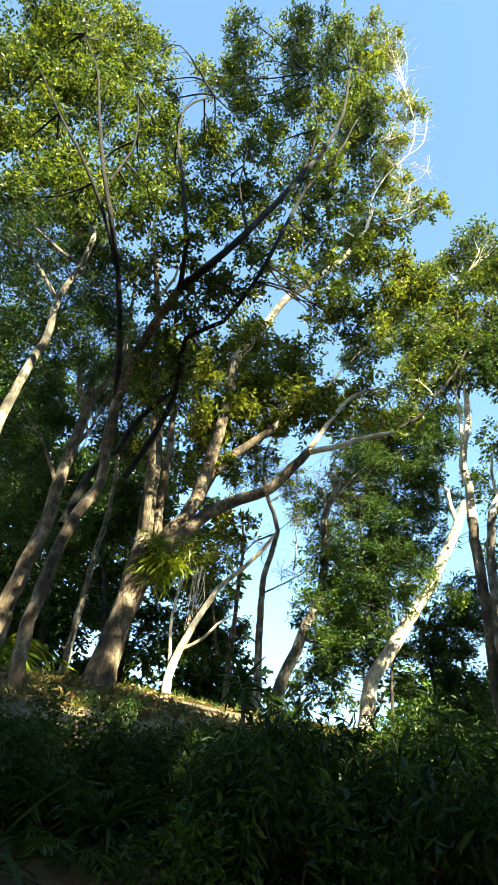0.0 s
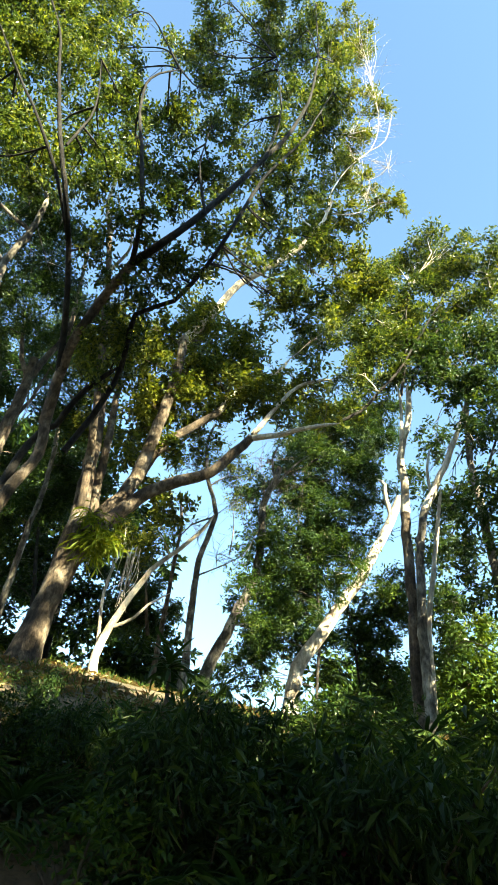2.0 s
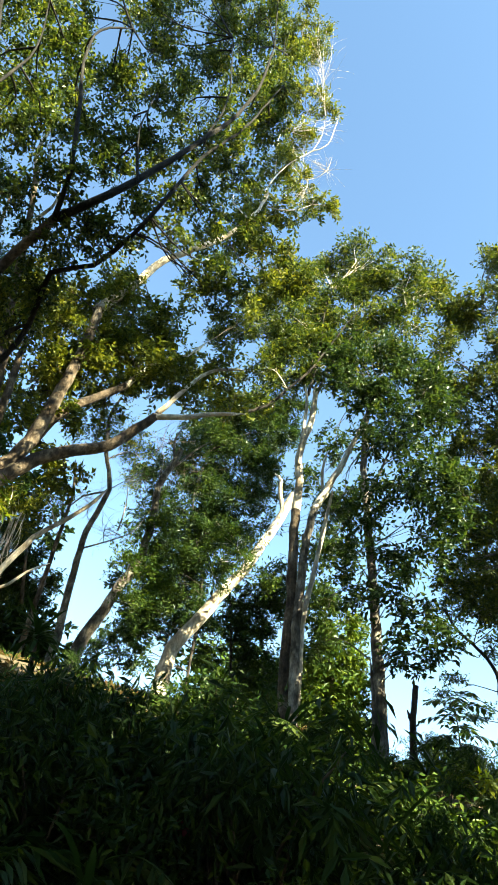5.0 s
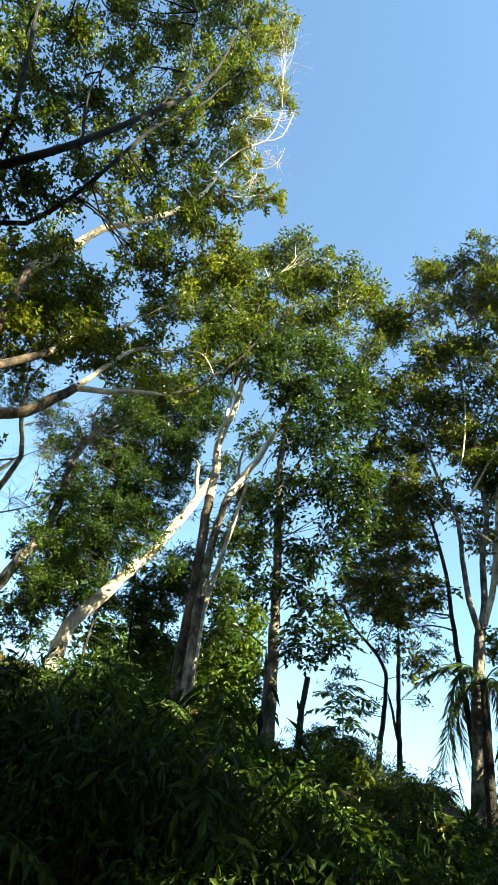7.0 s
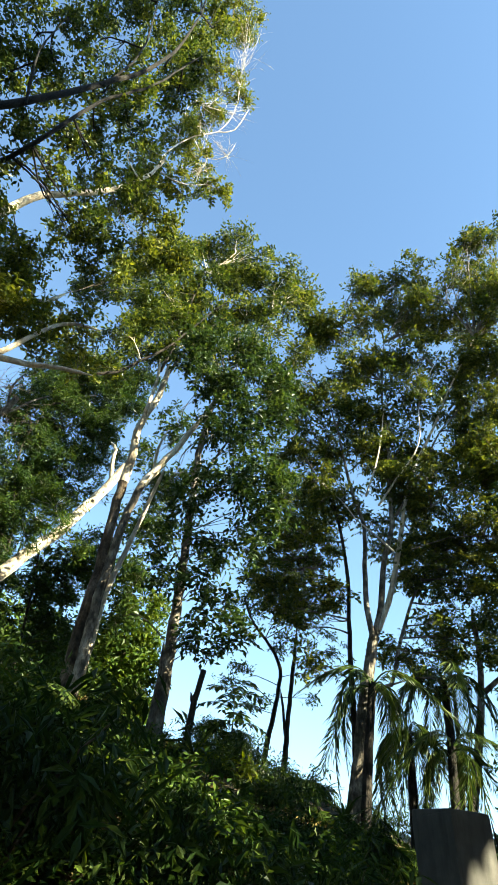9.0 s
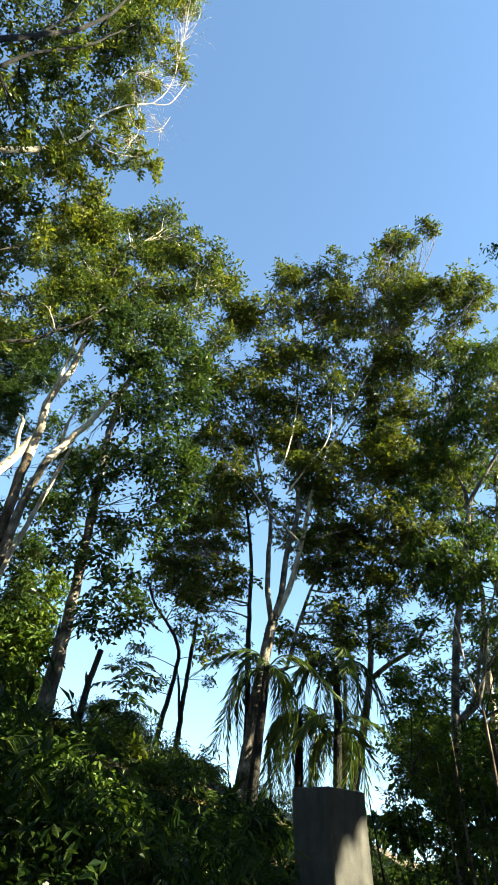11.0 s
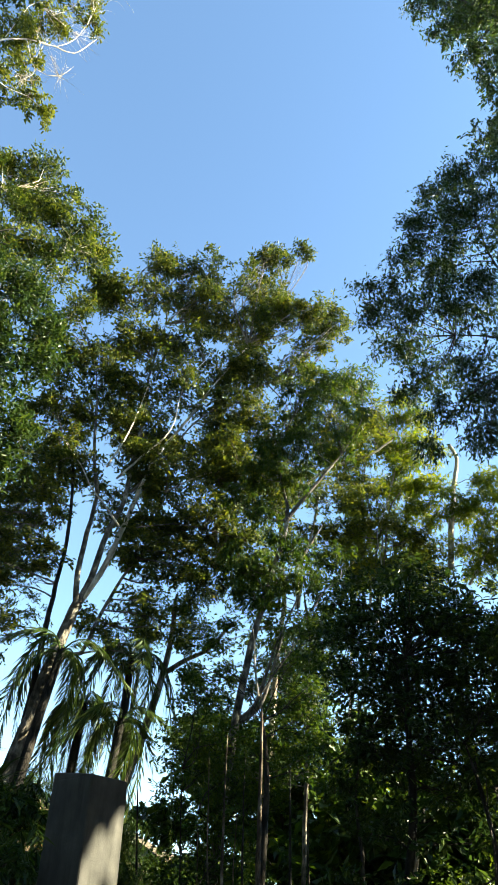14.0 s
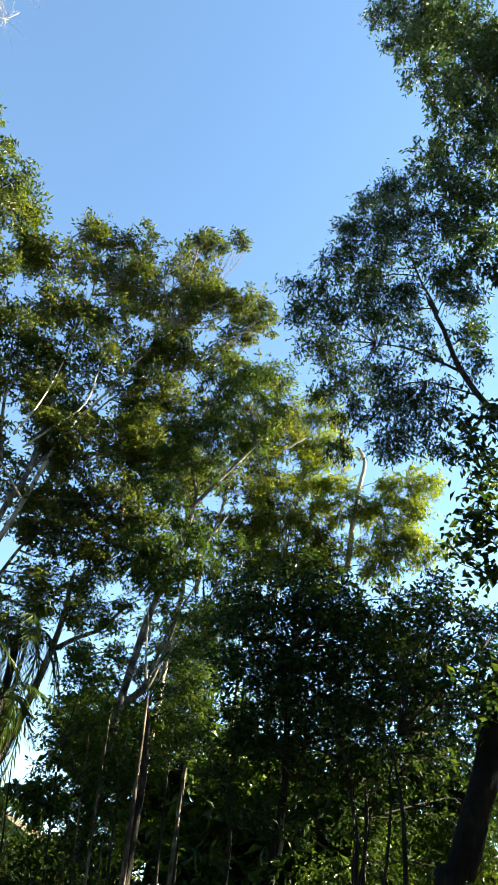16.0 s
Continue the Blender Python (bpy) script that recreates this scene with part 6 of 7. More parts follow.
tree(
    "near_trunk_tree",
    "near trunk coloured dark for shade with big glossy leaves beside it",
    [
        ([(4.59, 0.22, 1.86), (4.6, 0.12, 2.11), (4.6, 0.0, 2.41), (4.6, -0.1, 2.71), (4.6, -0.21, 2.97), (4.58, -0.38, 3.5), (4.56, -0.62, 4.33)], 0.092, 0.07),
    ],
    [
        (4.39, -0.26, 4.87, 0.14, 0.14),
        (4.39, -0.35, 4.58, 0.14, 0.14),
        (4.39, -0.24, 4.35, 0.13, 0.13),
        (4.4, -0.14, 4.12, 0.13, 0.13),
        (4.39, -0.27, 3.98, 0.13, 0.13),
        (4.4, -0.07, 3.86, 0.09, 0.09),
        (4.39, -0.24, 3.77, 0.11, 0.11),
        (4.38, -0.45, 5.06, 0.14, 0.14),
        (4.4, -0.2, 5.05, 0.1, 0.1),
        (4.4, -0.08, 3.1, 0.11, 0.11),
        (4.4, -0.13, 2.93, 0.12, 0.12),
        (4.4, -0.19, 3.13, 0.12, 0.12),
    ],
    BARK_SHADED,
    LEAF_DEEP,
    size=0.07,
    per_m2=900,
    slim=0.55,
    gaps=0.4,
)


# ---- palms and low plants ----
def strap(length, width, bend, n=6, fold=0.18):
    """A long narrow leaf along +x that rises and arches over."""
    s = np.linspace(0, 1, n)
    x, z = length * (s - 0.25 * bend * s**2), length * (0.42 * s - bend * s**2 * 0.75)
    w = width * np.sin(np.pi * np.clip(s * 0.86 + 0.10, 0, 1)) ** 0.7
    w[-1] = 0.002
    mid = np.stack([x, 0 * s, z - fold * w], -1)
    left, right = np.stack([x, w, z], -1), np.stack([x, -w, z], -1)
    v = np.stack([left, mid, right], 1).reshape(-1, 3)
    f = []
    for i in range(n - 1):
        a = 3 * i
        f += [[a, a + 3, a + 4, a + 1], [a + 1, a + 4, a + 5, a + 2]]
    return v, np.array(f)


def frond(length, leaflets, leaflet, arch, hang, rng, width=0.016):
    """A feather leaf along +x: an arching midrib with hanging leaflets in two rows."""
    s = np.linspace(0, 1, 14)
    rib = np.stack([length * (s - 0.35 * arch * s**2), 0 * s, length * (0.55 * s - arch * s**2)], -1)
    v1, f1 = tube(rib, 0.016 * length / 2 + 0.004, 0.003, 5, rng)
    f1 = np.vstack([f1[:, [0, 1, 2]], f1[:, [0, 2, 3]]])
    t = np.repeat(np.linspace(0.10, 0.99, leaflets), 2)
    side = np.tile([1.0, -1.0], leaflets)
    base = np.stack([np.interp(t, s, rib[:, k]) for k in range(3)], -1)
    fwd = unit(np.gradient(rib, axis=0))
    fw = unit(np.stack([np.interp(t, s, fwd[:, k]) for k in range(3)], -1))
    way = unit(fw * 0.42 + np.array([0, 1.0, 0]) * side[:, None] * (1 - hang * 0.55) + np.array([0, 0, -1.0]) * hang + rng.normal(0, 0.16, base.shape))
    sd = unit(np.cross(way, np.array([0.3, 0.1, 1.0]) + rng.normal(0, 0.2, base.shape)))
    ln = leaflet * (0.45 + 0.75 * np.sin(np.pi * np.clip(t, 0.05, 0.95))) * rng.uniform(0.85, 1.1, len(t))
    v2, f2 = leaves_at(base, way, sd, ln, np.full(len(t), width))
    v, f = joined([(v1, f1), (v2, f2)])
    return mesh_of("frond", v, f)


def laid(name, me, parent, m):
    ob = new(name, me)
    ob.parent = parent
    ob.matrix_basis = m
    return ob


def around(n, rng, low, high, up=0.0, z=0.0):
    """Poses for leaves set round a stem, each turned out and tilted between low and high degrees."""
    for i in range(n):
        yield pose(0, 0, z + up * i / n, rng.uniform(-14, 14), -rng.uniform(low, high), i * 137.5 + rng.uniform(-12, 12))


def palm(label, at, crown_z, fronds, length, seed, lean=(0, 0), thick=0.11):
    rng = np.random.default_rng(seed)
    top = thing("palm_tree", label, "palm", "palms by the pillar", at)
    gz = float(ground_z(at[0], at[1]))
    h = crown_z - gz
    path = smooth_path([(0, 0, -0.2), (lean[0] * 0.4, lean[1] * 0.4, h * 0.5), (lean[0], lean[1], h)], 0.18)
    v, f = tube(path, thick, thick * 0.75, 10, rng, 0.04, 0.3)
    trunk = mesh_of("trunk", v, f, True)
    trunk.materials.append(BARK_DARK)
    laid("trunk", trunk, top, Matrix())
    kinds = []
    for k in range(3):
        me = frond(length * (0.8 + 0.2 * k), 52, 0.44, 1.35 + 0.3 * k, 0.72, rng, 0.0048)
        me.materials.append(LEAF_PALM)
        kinds.append(me)
    for i, m in enumerate(around(fronds, rng, -25, 50)):
        laid("frond", kinds[i % 3], top, pose(lean[0], lean[1], h - 0.1) @ m)
    return top


def spiky_plant(label, at, height, leaves, length, width, mat, seed, name="dracaena", stem=True):
    rng = np.random.default_rng(seed)
    top = thing(name, label, "plant", "", at)
    if stem and height > 0.1:
        v, f = tube(smooth_path([(0, 0, -0.1), (0.03, 0.02, height * 0.5), (0, 0, height)], 0.2), 0.03, 0.022, 7, rng, 0.08)
        me = mesh_of("stem", v, f, True)
        me.materials.append(BARK_BROWN)
        laid("stem", me, top, Matrix())
    kinds = []
    for b in (0.35, 0.6, 0.95):
        v, f = strap(length, width, b)
        me = mesh_of("strap_leaf", v, f, True)
        me.materials.append(mat)
        kinds.append(me)
    for i, m in enumerate(around(leaves, rng, -35, 38, 0.12, max(0.02, height - 0.1))):
        laid("leaf", kinds[i % 3], top, m)
    return top


def fern_palm(label, at, fronds, length, seed, mat, name="palm_seedling"):
    rng = np.random.default_rng(seed)
    top = thing(name, label, "plant", "", at)
    kinds = []
    for k in range(3):
        me = frond(length * (0.8 + 0.2 * k), 15, length * 0.34, 0.55 + 0.2 * k, 0.35, rng, 0.02)
        me.materials.append(mat)
        kinds.append(me)
    for i, m in enumerate(around(fronds, rng, 5, 48)):
        laid("frond", kinds[i % 3], top, m)
    return top


def shrub(label, at, width, height, mat, leaf, seed, per_m2=420, slim=0.45, name="shrub", droop=0.2):
    """A bush of several stems with leafy clumps."""
    rng = np.random.default_rng(seed)
    top = thing(name, label, "shrub", "", at)
    clumps = []
    for i in range(9):
        a, r = rng.uniform(0, 6.28), width * 0.62 * math.sqrt(rng.uniform(0, 1))
        z = height * rng.uniform(0.25, 0.85)
        clumps.append((r * math.cos(a), r * math.sin(a), z, width * rng.uniform(0.28, 0.42), height * rng.uniform(0.14, 0.26)))
    for c in clumps[:6]:
        v, f = tube(smooth_path([(c[0] * 0.15, c[1] * 0.15, -0.15), (c[0] * 0.5, c[1] * 0.5, c[2] * 0.6), c[:3]], 0.12), 0.016, 0.006, 5, rng)
        me = mesh_of("stem", v, f, True)
        me.materials.append(BARK_BROWN)
        laid("stem", me, top, Matrix())
    v, f = sprays(clumps, rng, per_m2, leaf, droop, 0.22, 7, 0.3, slim)
    me = mesh_of("foliage", v, f)
    me.materials.append(mat)
    tagged(laid("foliage", me, top, Matrix()), kind="stuff")
    return top


def stand(az, r, dz=0.0):
    """A place on the ground at that bearing and distance from where the walker stands."""
    x, y = r * math.sin(radians(az)), r * math.cos(radians(az))
    return (x, y, float(ground_z(x, y)) + dz)


for at, crown_z, n, length, seed, lean, label in (
    ((10.56, 9.79, float(ground_z(10.56, 9.79))), 6.55, 12, 2.2, 301, (0.3, 0.1), "feather palm with long hanging green fronds"),
    ((12.58, 9.05, float(ground_z(12.58, 9.05))), 7.05, 12, 2.2, 302, (-0.1, 0.2), "dark feather palm with drooping fronds against the sky"),
    ((11.80, 9.59, float(ground_z(11.80, 9.59))), 5.80, 10, 1.9, 303, (0.2, 0.3), "slim palm with hanging fronds behind the pillar"),
    ((11.93, 8.76, float(ground_z(11.93, 8.76))), 5.40, 10, 1.7, 304, (0.0, 0.0), "low palm with dense dark hanging fronds"),
):
    palm(label, at, crown_z, n, length, seed, lean)

# the bank in front: dark broad-leaved bushes, seedlings and spiky plants
kinds = [
    shrub("dark green broad-leaved bush on the shaded bank", stand(-30, 7.0), 0.75, 0.9, LEAF_DEEP, 0.085, 401, 430, 0.5),
    shrub("low bush with small dark leaves on the bank", stand(-27, 6.0), 0.65, 0.7, LEAF_GREEN, 0.06, 402, 620),
    shrub("bush with long narrow drooping dark leaves", stand(-33, 6.0), 0.8, 1.1, LEAF_DEEP, 0.12, 403, 420, 0.24, "shrub", 0.5),
]
seedlings = [
    fern_palm("young palm with feathery dark fronds", stand(-28, 5.0), 9, 1.0, 411, LEAF_PALM),
    fern_palm("fern with spreading fronds in the undergrowth", stand(-31, 5.0), 12, 0.65, 412, LEAF_DEEP, "fern"),
]
spikes = [
    spiky_plant("spiky plant with long strap leaves", stand(-34, 7.5), 0.25, 22, 0.75, 0.022, LEAF_DEEP, 421, "strap_leaf_plant"),
]
for ob in kinds:
    tagged(ob, group="bushes on the bank")
for ob in seedlings + spikes:
    tagged(ob, group="undergrowth on the bank")
rng = np.random.default_rng(77)
TOPS_AZ, TOPS_EL = [-30, -21, -17, -8, 0, 4, 8, 12, 20, 25, 30, 36, 42, 50, 57, 63, 75, 100], [16.5, 15.5, 12.5, 12, 12.5, 16.5, 17.8, 18.3, 18.8, 16.5, 14, 12, 10, 8, 5, 5, 7, 10]


def plant_out(count, az0, az1, r0, r1, most, least, rng, lift=0.0):
    for k in range(count):
        az, r = rng.uniform(az0, az1), r0 + (r1 - r0) * rng.uniform(0, 1) ** 0.8
        x, y, z = stand(az, r)
        room = EYE + r * math.tan(radians(float(np.interp(az, TOPS_AZ, TOPS_EL)) + lift - rng.uniform(0, 2.5))) - z
        if room < (0.12 if az < 2 and k % 4 else -0.25) or (45 < az < 61 and r < 7.6):
            continue
        pick = rng.uniform()
        src, full = (kinds[k % 3], (0.9, 0.7, 1.1)[k % 3]) if pick < 0.36 else (seedlings[k % 2], (0.85, 0.5)[k % 2]) if pick < 0.80 else (spikes[0], 0.75)
        size = min(most, max(least, room / full * rng.uniform(0.75, 1.0)))
        copy_thing(src, pose(x, y, z - 0.03, 0, 0, rng.uniform(0, 360)) @ Matrix.Scale(size, 4))


plant_out(190, -30, 62, 4.4, 10.5, 1.5, 0.4, rng)
plant_out(85, -32, 6, 4.2, 7.5, 1.3, 0.5, rng)
plant_out(60, -30, 40, 3.9, 6.0, 0.9, 0.4, rng)
plant_out(90, 18, 62, 10.0, 19.0, 1.0, 0.45, rng)
plant_out(40, 26, 46, 8.0, 13.0, 1.2, 0.5, rng)
plant_out(30, 64, 102, 6.0, 16.0, 1.6, 0.8, rng)
plant_out(110, 33, 66, 10.5, 20.0, 1.5, 0.8, rng, 2.5)


# single plants that stand out
def hung(name, label, category, at, count, drop, width, mat, seed, radius=0.006):
    """Strands that hang from a bough."""
    rng = np.random.default_rng(seed)
    top = thing(name, label, category, "", at)
    for i in range(count):
        x, y = rng.normal(0, width, 2)
        ln = drop * rng.uniform(0.5, 1.1)
        pts = [(x, y, 0.1), (x + rng.normal(0, 0.05), y + rng.normal(0, 0.05), -ln * 0.5), (x * 0.7 + rng.normal(0, 0.08), y * 0.7, -ln)]
        v, f = tube(smooth_path(pts, 0.15), radius * rng.uniform(0.7, 1.5), radius * 0.5, 5, rng)
        me = mesh_of("strand", v, f, True)
        me.materials.append(mat)
        laid("strand", me, top, Matrix())
    return top


def sapling(at, seed):
    """A slim young tree with feather leaves set along its stem."""
    rng = np.random.default_rng(seed)
    x, y, z = at
    gz = float(ground_z(x, y))
    top = thing("sapling", "slim sapling with dark feathery leaves on the ridge", "tree", "", (x, y, gz))
    h = z - gz
    v, f = tube(smooth_path([(0, 0, -0.1), (0.05, 0, h * 0.5), (0, 0.04, h)], 0.2), 0.022, 0.008, 6, rng)
    me = mesh_of("stem", v, f, True)
    me.materials.append(BARK_DARK)
    laid("stem", me, top, Matrix())
    kinds = []
    for k in range(2):
        me = frond(0.75 + 0.2 * k, 8, 0.26, 0.55, 0.25, rng, 0.045)
        me.materials.append(LEAF_DEEP)
        kinds.append(me)
    for i in range(17):
        laid("leaf", kinds[i % 2], top, pose(0, 0, h * (0.30 + 0.70 * i / 17), rng.uniform(-15, 15), rng.uniform(-15, 20), i * 137.5))
    return top


hung("dry_vines", "dry straw-coloured vines hanging from a bough", "vines", (-0.88, 11.77, 7.50), 22, 1.1, 0.20, BARK_PALE, 701)
epi = thing("epiphyte_fern", "yellowish fern tuft in the fork of the leaning tree", "fern", "", (-1.34, 10.67, 7.20))
v, f = sprays([(0, 0, 0, 0.42, 0.45), (0.15, -0.1, -0.2, 0.3, 0.35)], np.random.default_rng(702), 900, 0.22, 0.5, 0.2, 7, 0.3, 0.14)
me = mesh_of("fronds", v, f)
me.materials.append(LEAF_BRIGHT)
tagged(laid("fern_leaves", me, epi, Matrix()), kind="stuff")
dx, dy, dz = (0.19, 7.00, 3.91)
spiky_plant("dracaena with a thin stem and dark strap leaves", (dx, dy, float(ground_z(dx, dy))), dz - float(ground_z(dx, dy)), 34, 0.42, 0.02, LEAF_DEEP, 703)
LEAF_RED = leafy("dark red leaves", (0.10, 0.012, 0.02), (0.20, 0.02, 0.035), (0.30, 0.04, 0.06), 0.35)
tx, ty, tz = (1.45, 4.99, 2.28)
spiky_plant("ti plant with dark red leaves in the undergrowth", (tx, ty, float(ground_z(tx, ty))), tz - float(ground_z(tx, ty)) - 0.05, 12, 0.2, 0.022, LEAF_RED, 704, "ti_plant")
sapling((8.87, 12.10, 6.34), 705)
gx, gy, gz = (7.28, 10.16, 4.15)
shrub("bright green leafy bush in the sun", (gx, gy, float(ground_z(gx, gy))), 0.9, gz - float(ground_z(gx, gy)) + 0.25, LEAF_BRIGHT, 0.16, 706, 260, 0.4)
for k, (bx, by, bz, wide) in enumerate(((12.83, -0.02, 4.22, 1.3), (13.29, 1.15, 3.65, 1.2), (13.67, 2.18, 3.66, 1.2), (12.32, -0.43, 4.72, 1.4))):
    shrub("tall green leafy bush behind the shaded tree", (bx, by, float(ground_z(bx, by))), wide, bz - float(ground_z(bx, by)) + 0.5, LEAF_GREEN, 0.11, 720 + k, 380, 0.4)
sx, sy, sz = (10.70, 11.89, 4.43)
stump = thing("tree_stump", "small sawn orange-brown stump on the ridge", "stump", "", (sx, sy, float(ground_z(sx, sy))))
v, f = tube(smooth_path([(0, 0, -0.1), (0.01, 0, (sz - float(ground_z(sx, sy))) * 0.5), (0, 0, sz - float(ground_z(sx, sy)))], 0.08), 0.13, 0.10, 10, np.random.default_rng(707), 0.12, 0.3)
me = mesh_of("stump", v, f, True)
me.materials.append(BARK_PALE)
laid("wood", me, stump, Matrix())
fx, fy, fz = (-4.40, 11.70, 6.29)
sunny = fern_palm("young palm with sunlit yellow-green fronds", (fx, fy, float(ground_z(fx, fy))), 11, 1.9, 708, LEAF_BRIGHT, "young_palm")
for at, n, seed in (((-0.82, 6.45, 2.97), 9, 709), ((-1.20, 5.47, 2.32), 8, 710)):
    dead = thing("dead_frond", "withered grey-brown leaves hanging in the undergrowth", "dead leaf", "", at)
    gen = np.random.default_rng(seed)
    v, f = strap(0.42, 0.014, 1.5)
    me = mesh_of("strap_leaf", v, f, True)
    me.materials.append(LEAF_DRY)
    for i in range(n):
        laid("leaf", me, dead, pose(gen.normal(0, 0.05), gen.normal(0, 0.05), 0, gen.uniform(-20, 20), gen.uniform(25, 60), gen.uniform(0, 360)))


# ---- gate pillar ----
# lean tilts the pillar to stand right in the camera's view.
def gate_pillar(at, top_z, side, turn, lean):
    top = thing("gate_pillar", "weathered grey concrete pillar, toned dark for shade, tilted to fit the view, with a worn top", "pillar", "", at)
    m, nt, bsdf, _ = shader("weathered concrete darkened for shade")
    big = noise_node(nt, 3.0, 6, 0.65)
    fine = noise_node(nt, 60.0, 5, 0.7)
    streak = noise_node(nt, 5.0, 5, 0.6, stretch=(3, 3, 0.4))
    # Weathered tones, all lowered so that the colour carries the pillar's shade.
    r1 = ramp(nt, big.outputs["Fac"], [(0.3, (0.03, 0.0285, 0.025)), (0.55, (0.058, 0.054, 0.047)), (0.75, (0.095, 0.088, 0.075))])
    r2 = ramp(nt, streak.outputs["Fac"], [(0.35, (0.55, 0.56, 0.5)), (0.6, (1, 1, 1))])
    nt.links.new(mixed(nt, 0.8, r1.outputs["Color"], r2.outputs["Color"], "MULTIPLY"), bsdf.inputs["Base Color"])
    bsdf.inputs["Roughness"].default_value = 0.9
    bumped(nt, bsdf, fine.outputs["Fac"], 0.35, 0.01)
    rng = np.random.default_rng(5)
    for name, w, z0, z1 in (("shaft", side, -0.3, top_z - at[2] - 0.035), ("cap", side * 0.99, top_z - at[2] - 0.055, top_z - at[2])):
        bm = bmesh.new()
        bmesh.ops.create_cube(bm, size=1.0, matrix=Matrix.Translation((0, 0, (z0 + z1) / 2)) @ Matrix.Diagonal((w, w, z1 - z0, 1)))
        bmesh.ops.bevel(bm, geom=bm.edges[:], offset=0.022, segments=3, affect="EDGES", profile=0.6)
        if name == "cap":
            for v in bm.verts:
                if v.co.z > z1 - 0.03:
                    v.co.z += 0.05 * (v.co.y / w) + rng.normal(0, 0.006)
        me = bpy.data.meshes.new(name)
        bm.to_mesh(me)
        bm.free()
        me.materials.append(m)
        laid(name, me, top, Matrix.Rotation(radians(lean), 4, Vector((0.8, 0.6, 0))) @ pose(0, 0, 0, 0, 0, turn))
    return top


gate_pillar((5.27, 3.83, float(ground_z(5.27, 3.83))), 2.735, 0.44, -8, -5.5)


# ---- unseen trees, added to close the place behind the walker and shade the scene ----
def wood_tree(name, label, at, height, width, seed, per_m2, size, leaf_mat, low=0.3, group="", clumps=16, tuft=1.0):
    rng = np.random.default_rng(seed)
    x, y = at
    z = float(ground_z(x, y))
    tufts = []
    for _ in range(clumps):
        h = rng.uniform(0, 1)
        w = width * (0.35 + 0.65 * math.sin(math.pi * min(1.0, 0.25 + 0.7 * h)))
        a = rng.uniform(0, 6.28)
        tufts.append((x + w * 0.8 * math.cos(a) * rng.uniform(0.3, 1), y + w * 0.8 * math.sin(a) * rng.uniform(0.3, 1), z + height * (low + (0.97 - low) * h), tuft * width * rng.uniform(0.34, 0.5), tuft * width * rng.uniform(0.26, 0.4)))
    return tree(name, label, [([(x, y, z - 0.2), (x + 0.2, y, z + height * 0.5), (x, y + 0.2, z + height * 0.85)], 0.012 * height + 0.03, 0.04)], tufts, BARK_DARK, leaf_mat, per_m2=per_m2, size=size, slim=0.55, group=group)


# Invented trees, each set where it blocks sun or sky from something in view.
for i, (x, y, h, w, low, n, tuft) in enumerate((
    (6.3, -4.8, 30, 2.6, 0.76, 10, 0.9), (6.5, -5.3, 23, 2.9, 0.54, 54, 0.42), (9.8, -5.4, 26, 2.3, 0.68, 26, 0.6), (18.0, -6.4, 20, 2.0, 0.45, 24, 0.8), (7.1, -4.4, 9.0, 1.0, 0.48, 5, 0.5),
    (-3.6, -3.3, 10.0, 2.6, 0.60, 34, 1.0), (0.2, -3.7, 10.2, 2.6, 0.60, 34, 1.0), (3.0, -4.4, 10.0, 2.4, 0.60, 30, 1.0), (-5.8, 0.4, 9.0, 2.0, 0.55, 26, 0.9), (14.4, -5.0, 12.5, 1.2, 0.5, 24, 0.9), (-0.6, -1.0, 11.2, 2.5, 0.80, 30, 0.6), (14.5, -9.0, 24, 1.8, 0.64, 26, 0.7), (10.2, -4.6, 9.2, 0.9, 0.6, 11, 0.42),
    (-0.5, -5.8, 12.5, 2.4, 0.2, 30, 1.0), (3.0, -5.6, 12.5, 2.4, 0.2, 30, 1.0), (5.2, -6.0, 13, 1.9, 0.2, 30, 1.0), (8.5, -6.8, 14, 1.9, 0.68, 16, 1.0), (8.3, -6.2, 15, 2.0, 0.2, 34, 0.75), (13.8, -6.0, 15, 2.4, 0.78, 20, 0.8),
    (1.2, -9.5, 13, 2.6, 0.2, 24, 1.0), (4.6, -9.3, 14, 2.4, 0.2, 24, 1.0), (7.7, -9.5, 14.5, 2.1, 0.2, 24, 1.0), (12.6, -9.6, 9.4, 2.1, 0.3, 20, 0.9), (16.2, -9.5, 15, 2.4, 0.75, 16, 0.9),
    (-5, -6, 12, 3.2, 0.2, 20, 1.0), (-8, -2, 12, 3.2, 0.2, 20, 1.0), (-9, 3.5, 11, 2.8, 0.2, 20, 1.0), (15, -13, 10.5, 3.2, 0.2, 20, 1.0),
)):
    wood_tree("unseen_shade_tree", "unseen leafy dark green tree added to cast shade", (x, y), h, w, 500 + i, 40, 0.40, LEAF_DEEP, low, "trees behind the path", n, tuft)


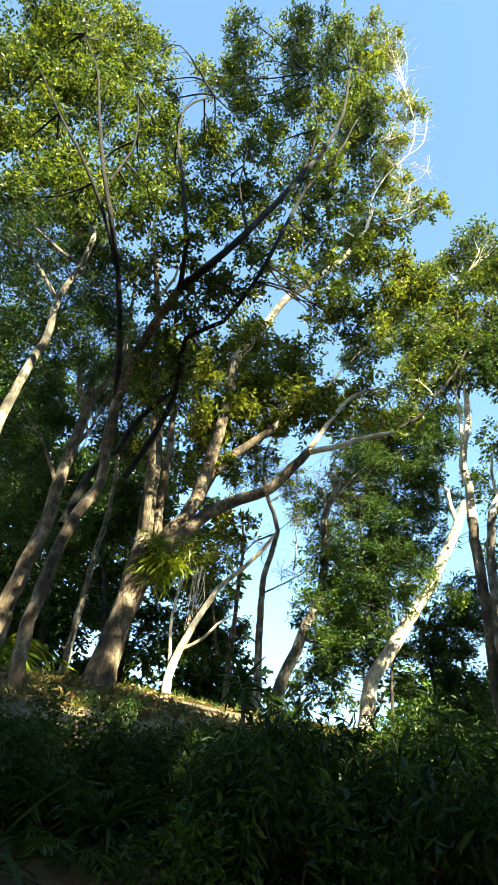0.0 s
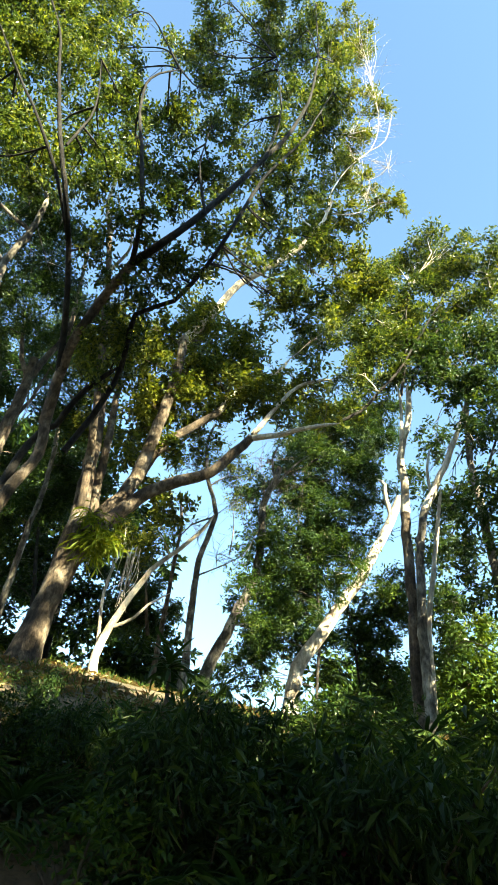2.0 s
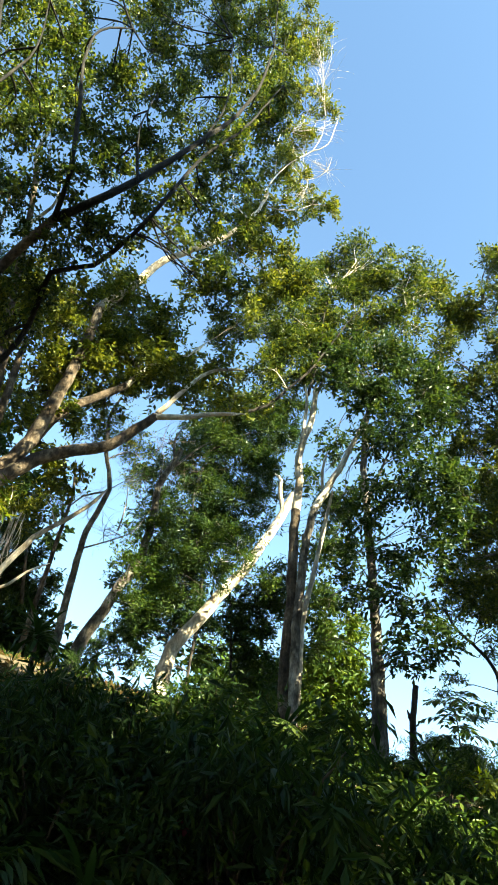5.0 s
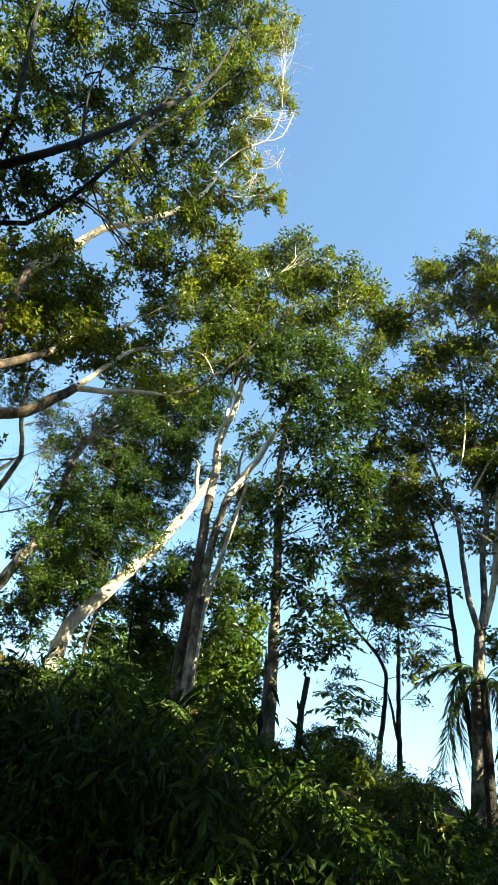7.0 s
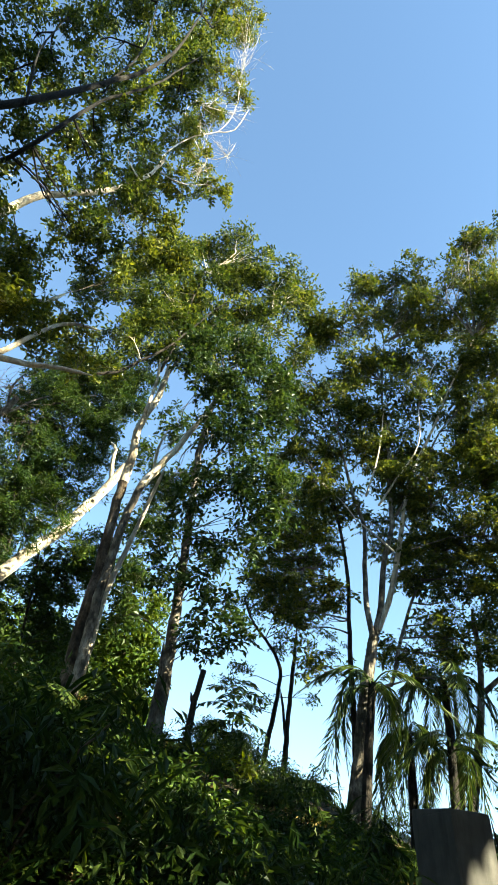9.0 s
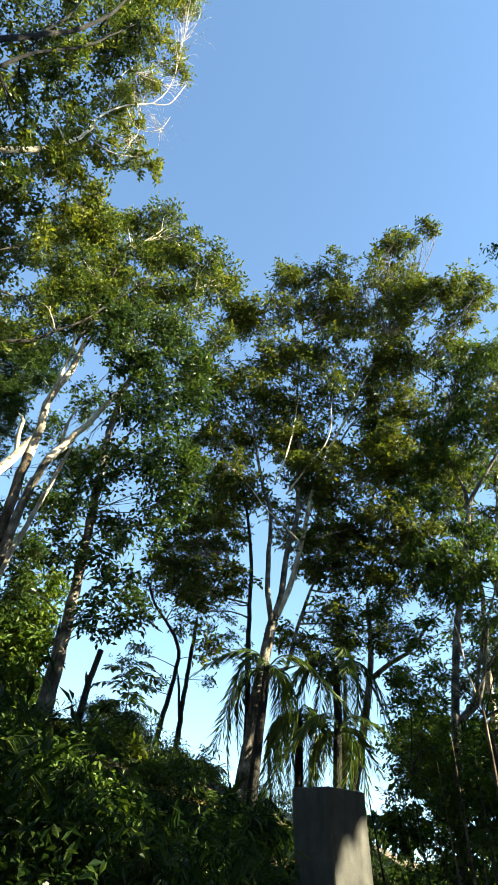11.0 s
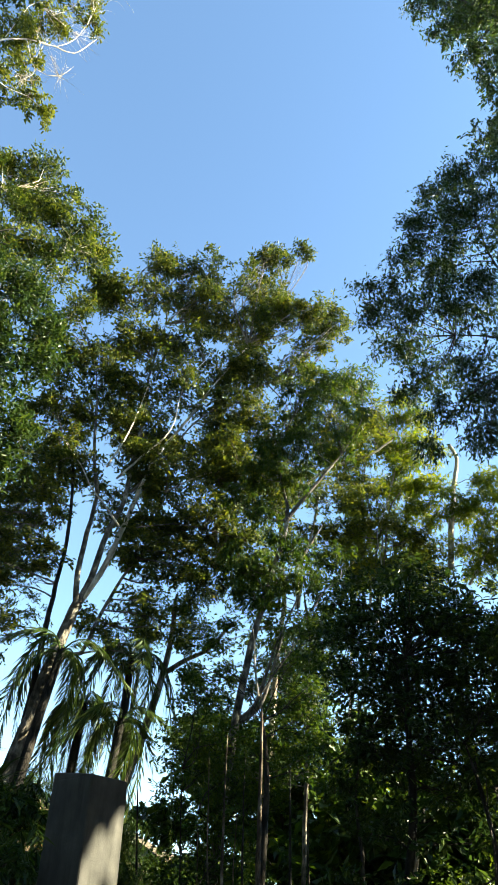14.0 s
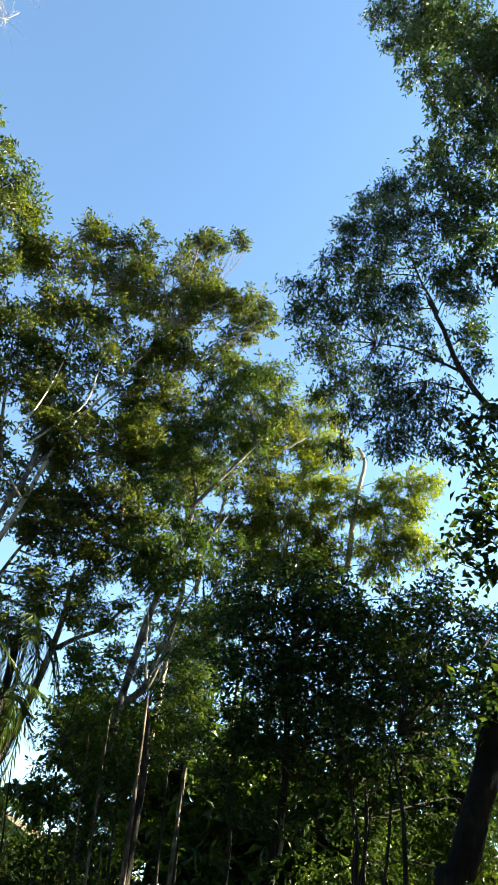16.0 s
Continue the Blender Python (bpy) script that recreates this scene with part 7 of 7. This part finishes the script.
# far wood: three trees, repeated along the back
far = [wood_tree("wood_tree", label, (x, y), h, 2.6, 540 + i, 44, 0.33, mat, 0.12, "far wood", 17) for i, (x, y, h, mat, label) in enumerate((
    (19.9, 10.3, 5.0, LEAF_DEEP, "dark green bushy tree in the far wood"),
    (21.0, 7.5, 5.5, LEAF_GREEN, "green bushy tree in the far wood"),
    (-7.5, 21.0, 11.0, LEAF_DEEP, "tall dark tree in the far wood"),
))]
rng = np.random.default_rng(91)
for k, (az, r, which, size) in enumerate((
    (-27, 22, 2, 1.1), (-23, 20, 2, 1.0), (-14, 23, 2, 1.05), (-9, 20, 2, 0.85), (-4, 22, 2, 0.8), (0, 21, 0, 0.8), (-30, 17, 2, 1.0), (-18, 25, 2, 1.2),
    (17, 25, 1, 0.9), (22, 24, 0, 1.0), (26, 25, 1, 0.8),
    (66, 26, 1, 0.5), (70, 22, 0, 0.7), (73, 18, 1, 0.9), (75, 22, 1, 1.1), (78, 17, 0, 1.1), (81, 20, 0, 1.2), (84, 18, 1, 0.8), (87, 20, 1, 1.0), (91, 19, 0, 0.9), (96, 19, 1, 1.0), (101, 19, 1, 1.0),
)):
    x, y, z = stand(az, r)
    copy_thing(far[which], pose(x, y, z, 0, 0, rng.uniform(0, 360)) @ Matrix.Scale(size, 4))


# ---- ground sheet ----
def ground_sheet():
    near = np.linspace(-45, 45, 181)
    far = np.array([48, 52, 56, 60, 64, 68, 72, 80, 90, 120, 250, 600, 1500.0])
    line = np.concatenate([-far[::-1], near, far])
    gx, gy = np.meshgrid(line, line, indexing="ij")
    gz = ground_z(gx, gy)
    n = len(line)
    i, j = np.meshgrid(np.arange(n - 1), np.arange(n - 1), indexing="ij")
    a = (i * n + j).ravel()
    me = mesh_of("ground", np.stack([gx, gy, gz], -1).reshape(-1, 3), np.stack([a, a + n, a + n + 1, a + 1], -1), True)
    m, nt, bsdf, _ = shader("leaf litter soil")
    big = noise_node(nt, 0.7, 5, 0.6)
    fine = noise_node(nt, 18.0, 6, 0.7)
    r1 = ramp(nt, big.outputs["Fac"], [(0.35, (0.05, 0.055, 0.02)), (0.5, (0.10, 0.075, 0.04)), (0.65, (0.18, 0.13, 0.07))])
    r2 = ramp(nt, fine.outputs["Fac"], [(0.3, (0.4, 0.4, 0.4)), (0.7, (1.3, 1.25, 1.2))])
    nt.links.new(mixed(nt, 1.0, r1.outputs["Color"], r2.outputs["Color"], "MULTIPLY"), bsdf.inputs["Base Color"])
    bsdf.inputs["Roughness"].default_value = 0.95
    bumped(nt, bsdf, fine.outputs["Fac"], 1.0, 0.06)
    me.materials.append(m)
    return tagged(new("ground", me), "sloping brown bank strewn with leaf litter", "ground", kind="structure")


ground_sheet()


def scattered(name, label, count, az, r, mat, size, slim, lift, seed, upright=0.0):
    """Loose leaves or blades strewn over a stretch of the bank."""
    rng = np.random.default_rng(seed)
    a, d = np.radians(rng.uniform(*az, count)), np.sqrt(rng.uniform(r[0] ** 2, r[1] ** 2, count))
    x, y = d * np.sin(a), d * np.cos(a)
    keep = np.sin(x * 1.7 + 2 * np.sin(y * 1.1)) + np.sin(y * 2.3 + x) + rng.normal(0, 0.7, count) > -0.3
    x, y = x[keep], y[keep]
    base = np.stack([x, y, ground_z(x, y) + lift * rng.uniform(0, 1, len(x))], -1)
    way = rng.normal(0, 1, base.shape) * np.array([1, 1, 0.25]) + np.array([-0.05, 0.0, 0.25 + upright])
    way = unit(way)
    side = unit(np.cross(way, rng.normal(0, 0.35, base.shape) + np.array([0, 0.2, 1.0])))
    ln = size * rng.uniform(0.6, 1.3, len(x))
    v, f = leaves_at(base, way, side, ln, ln * slim * 0.5)
    me = mesh_of(name, v, f)
    me.materials.append(mat)
    return tagged(new(name, me), label, name.replace("_", " "), kind="stuff")


scattered("leaf_litter", "dry brown fallen leaves strewn on the slope", 40000, (-32, 62), (5, 16), LEAF_DRY, 0.11, 0.5, 0.03, 601)
scattered("grass", "short green and yellowish grass on the slope", 24000, (-32, 62), (5, 18), LEAF_GREEN, 0.15, 0.12, 0.0, 602, 1.2)
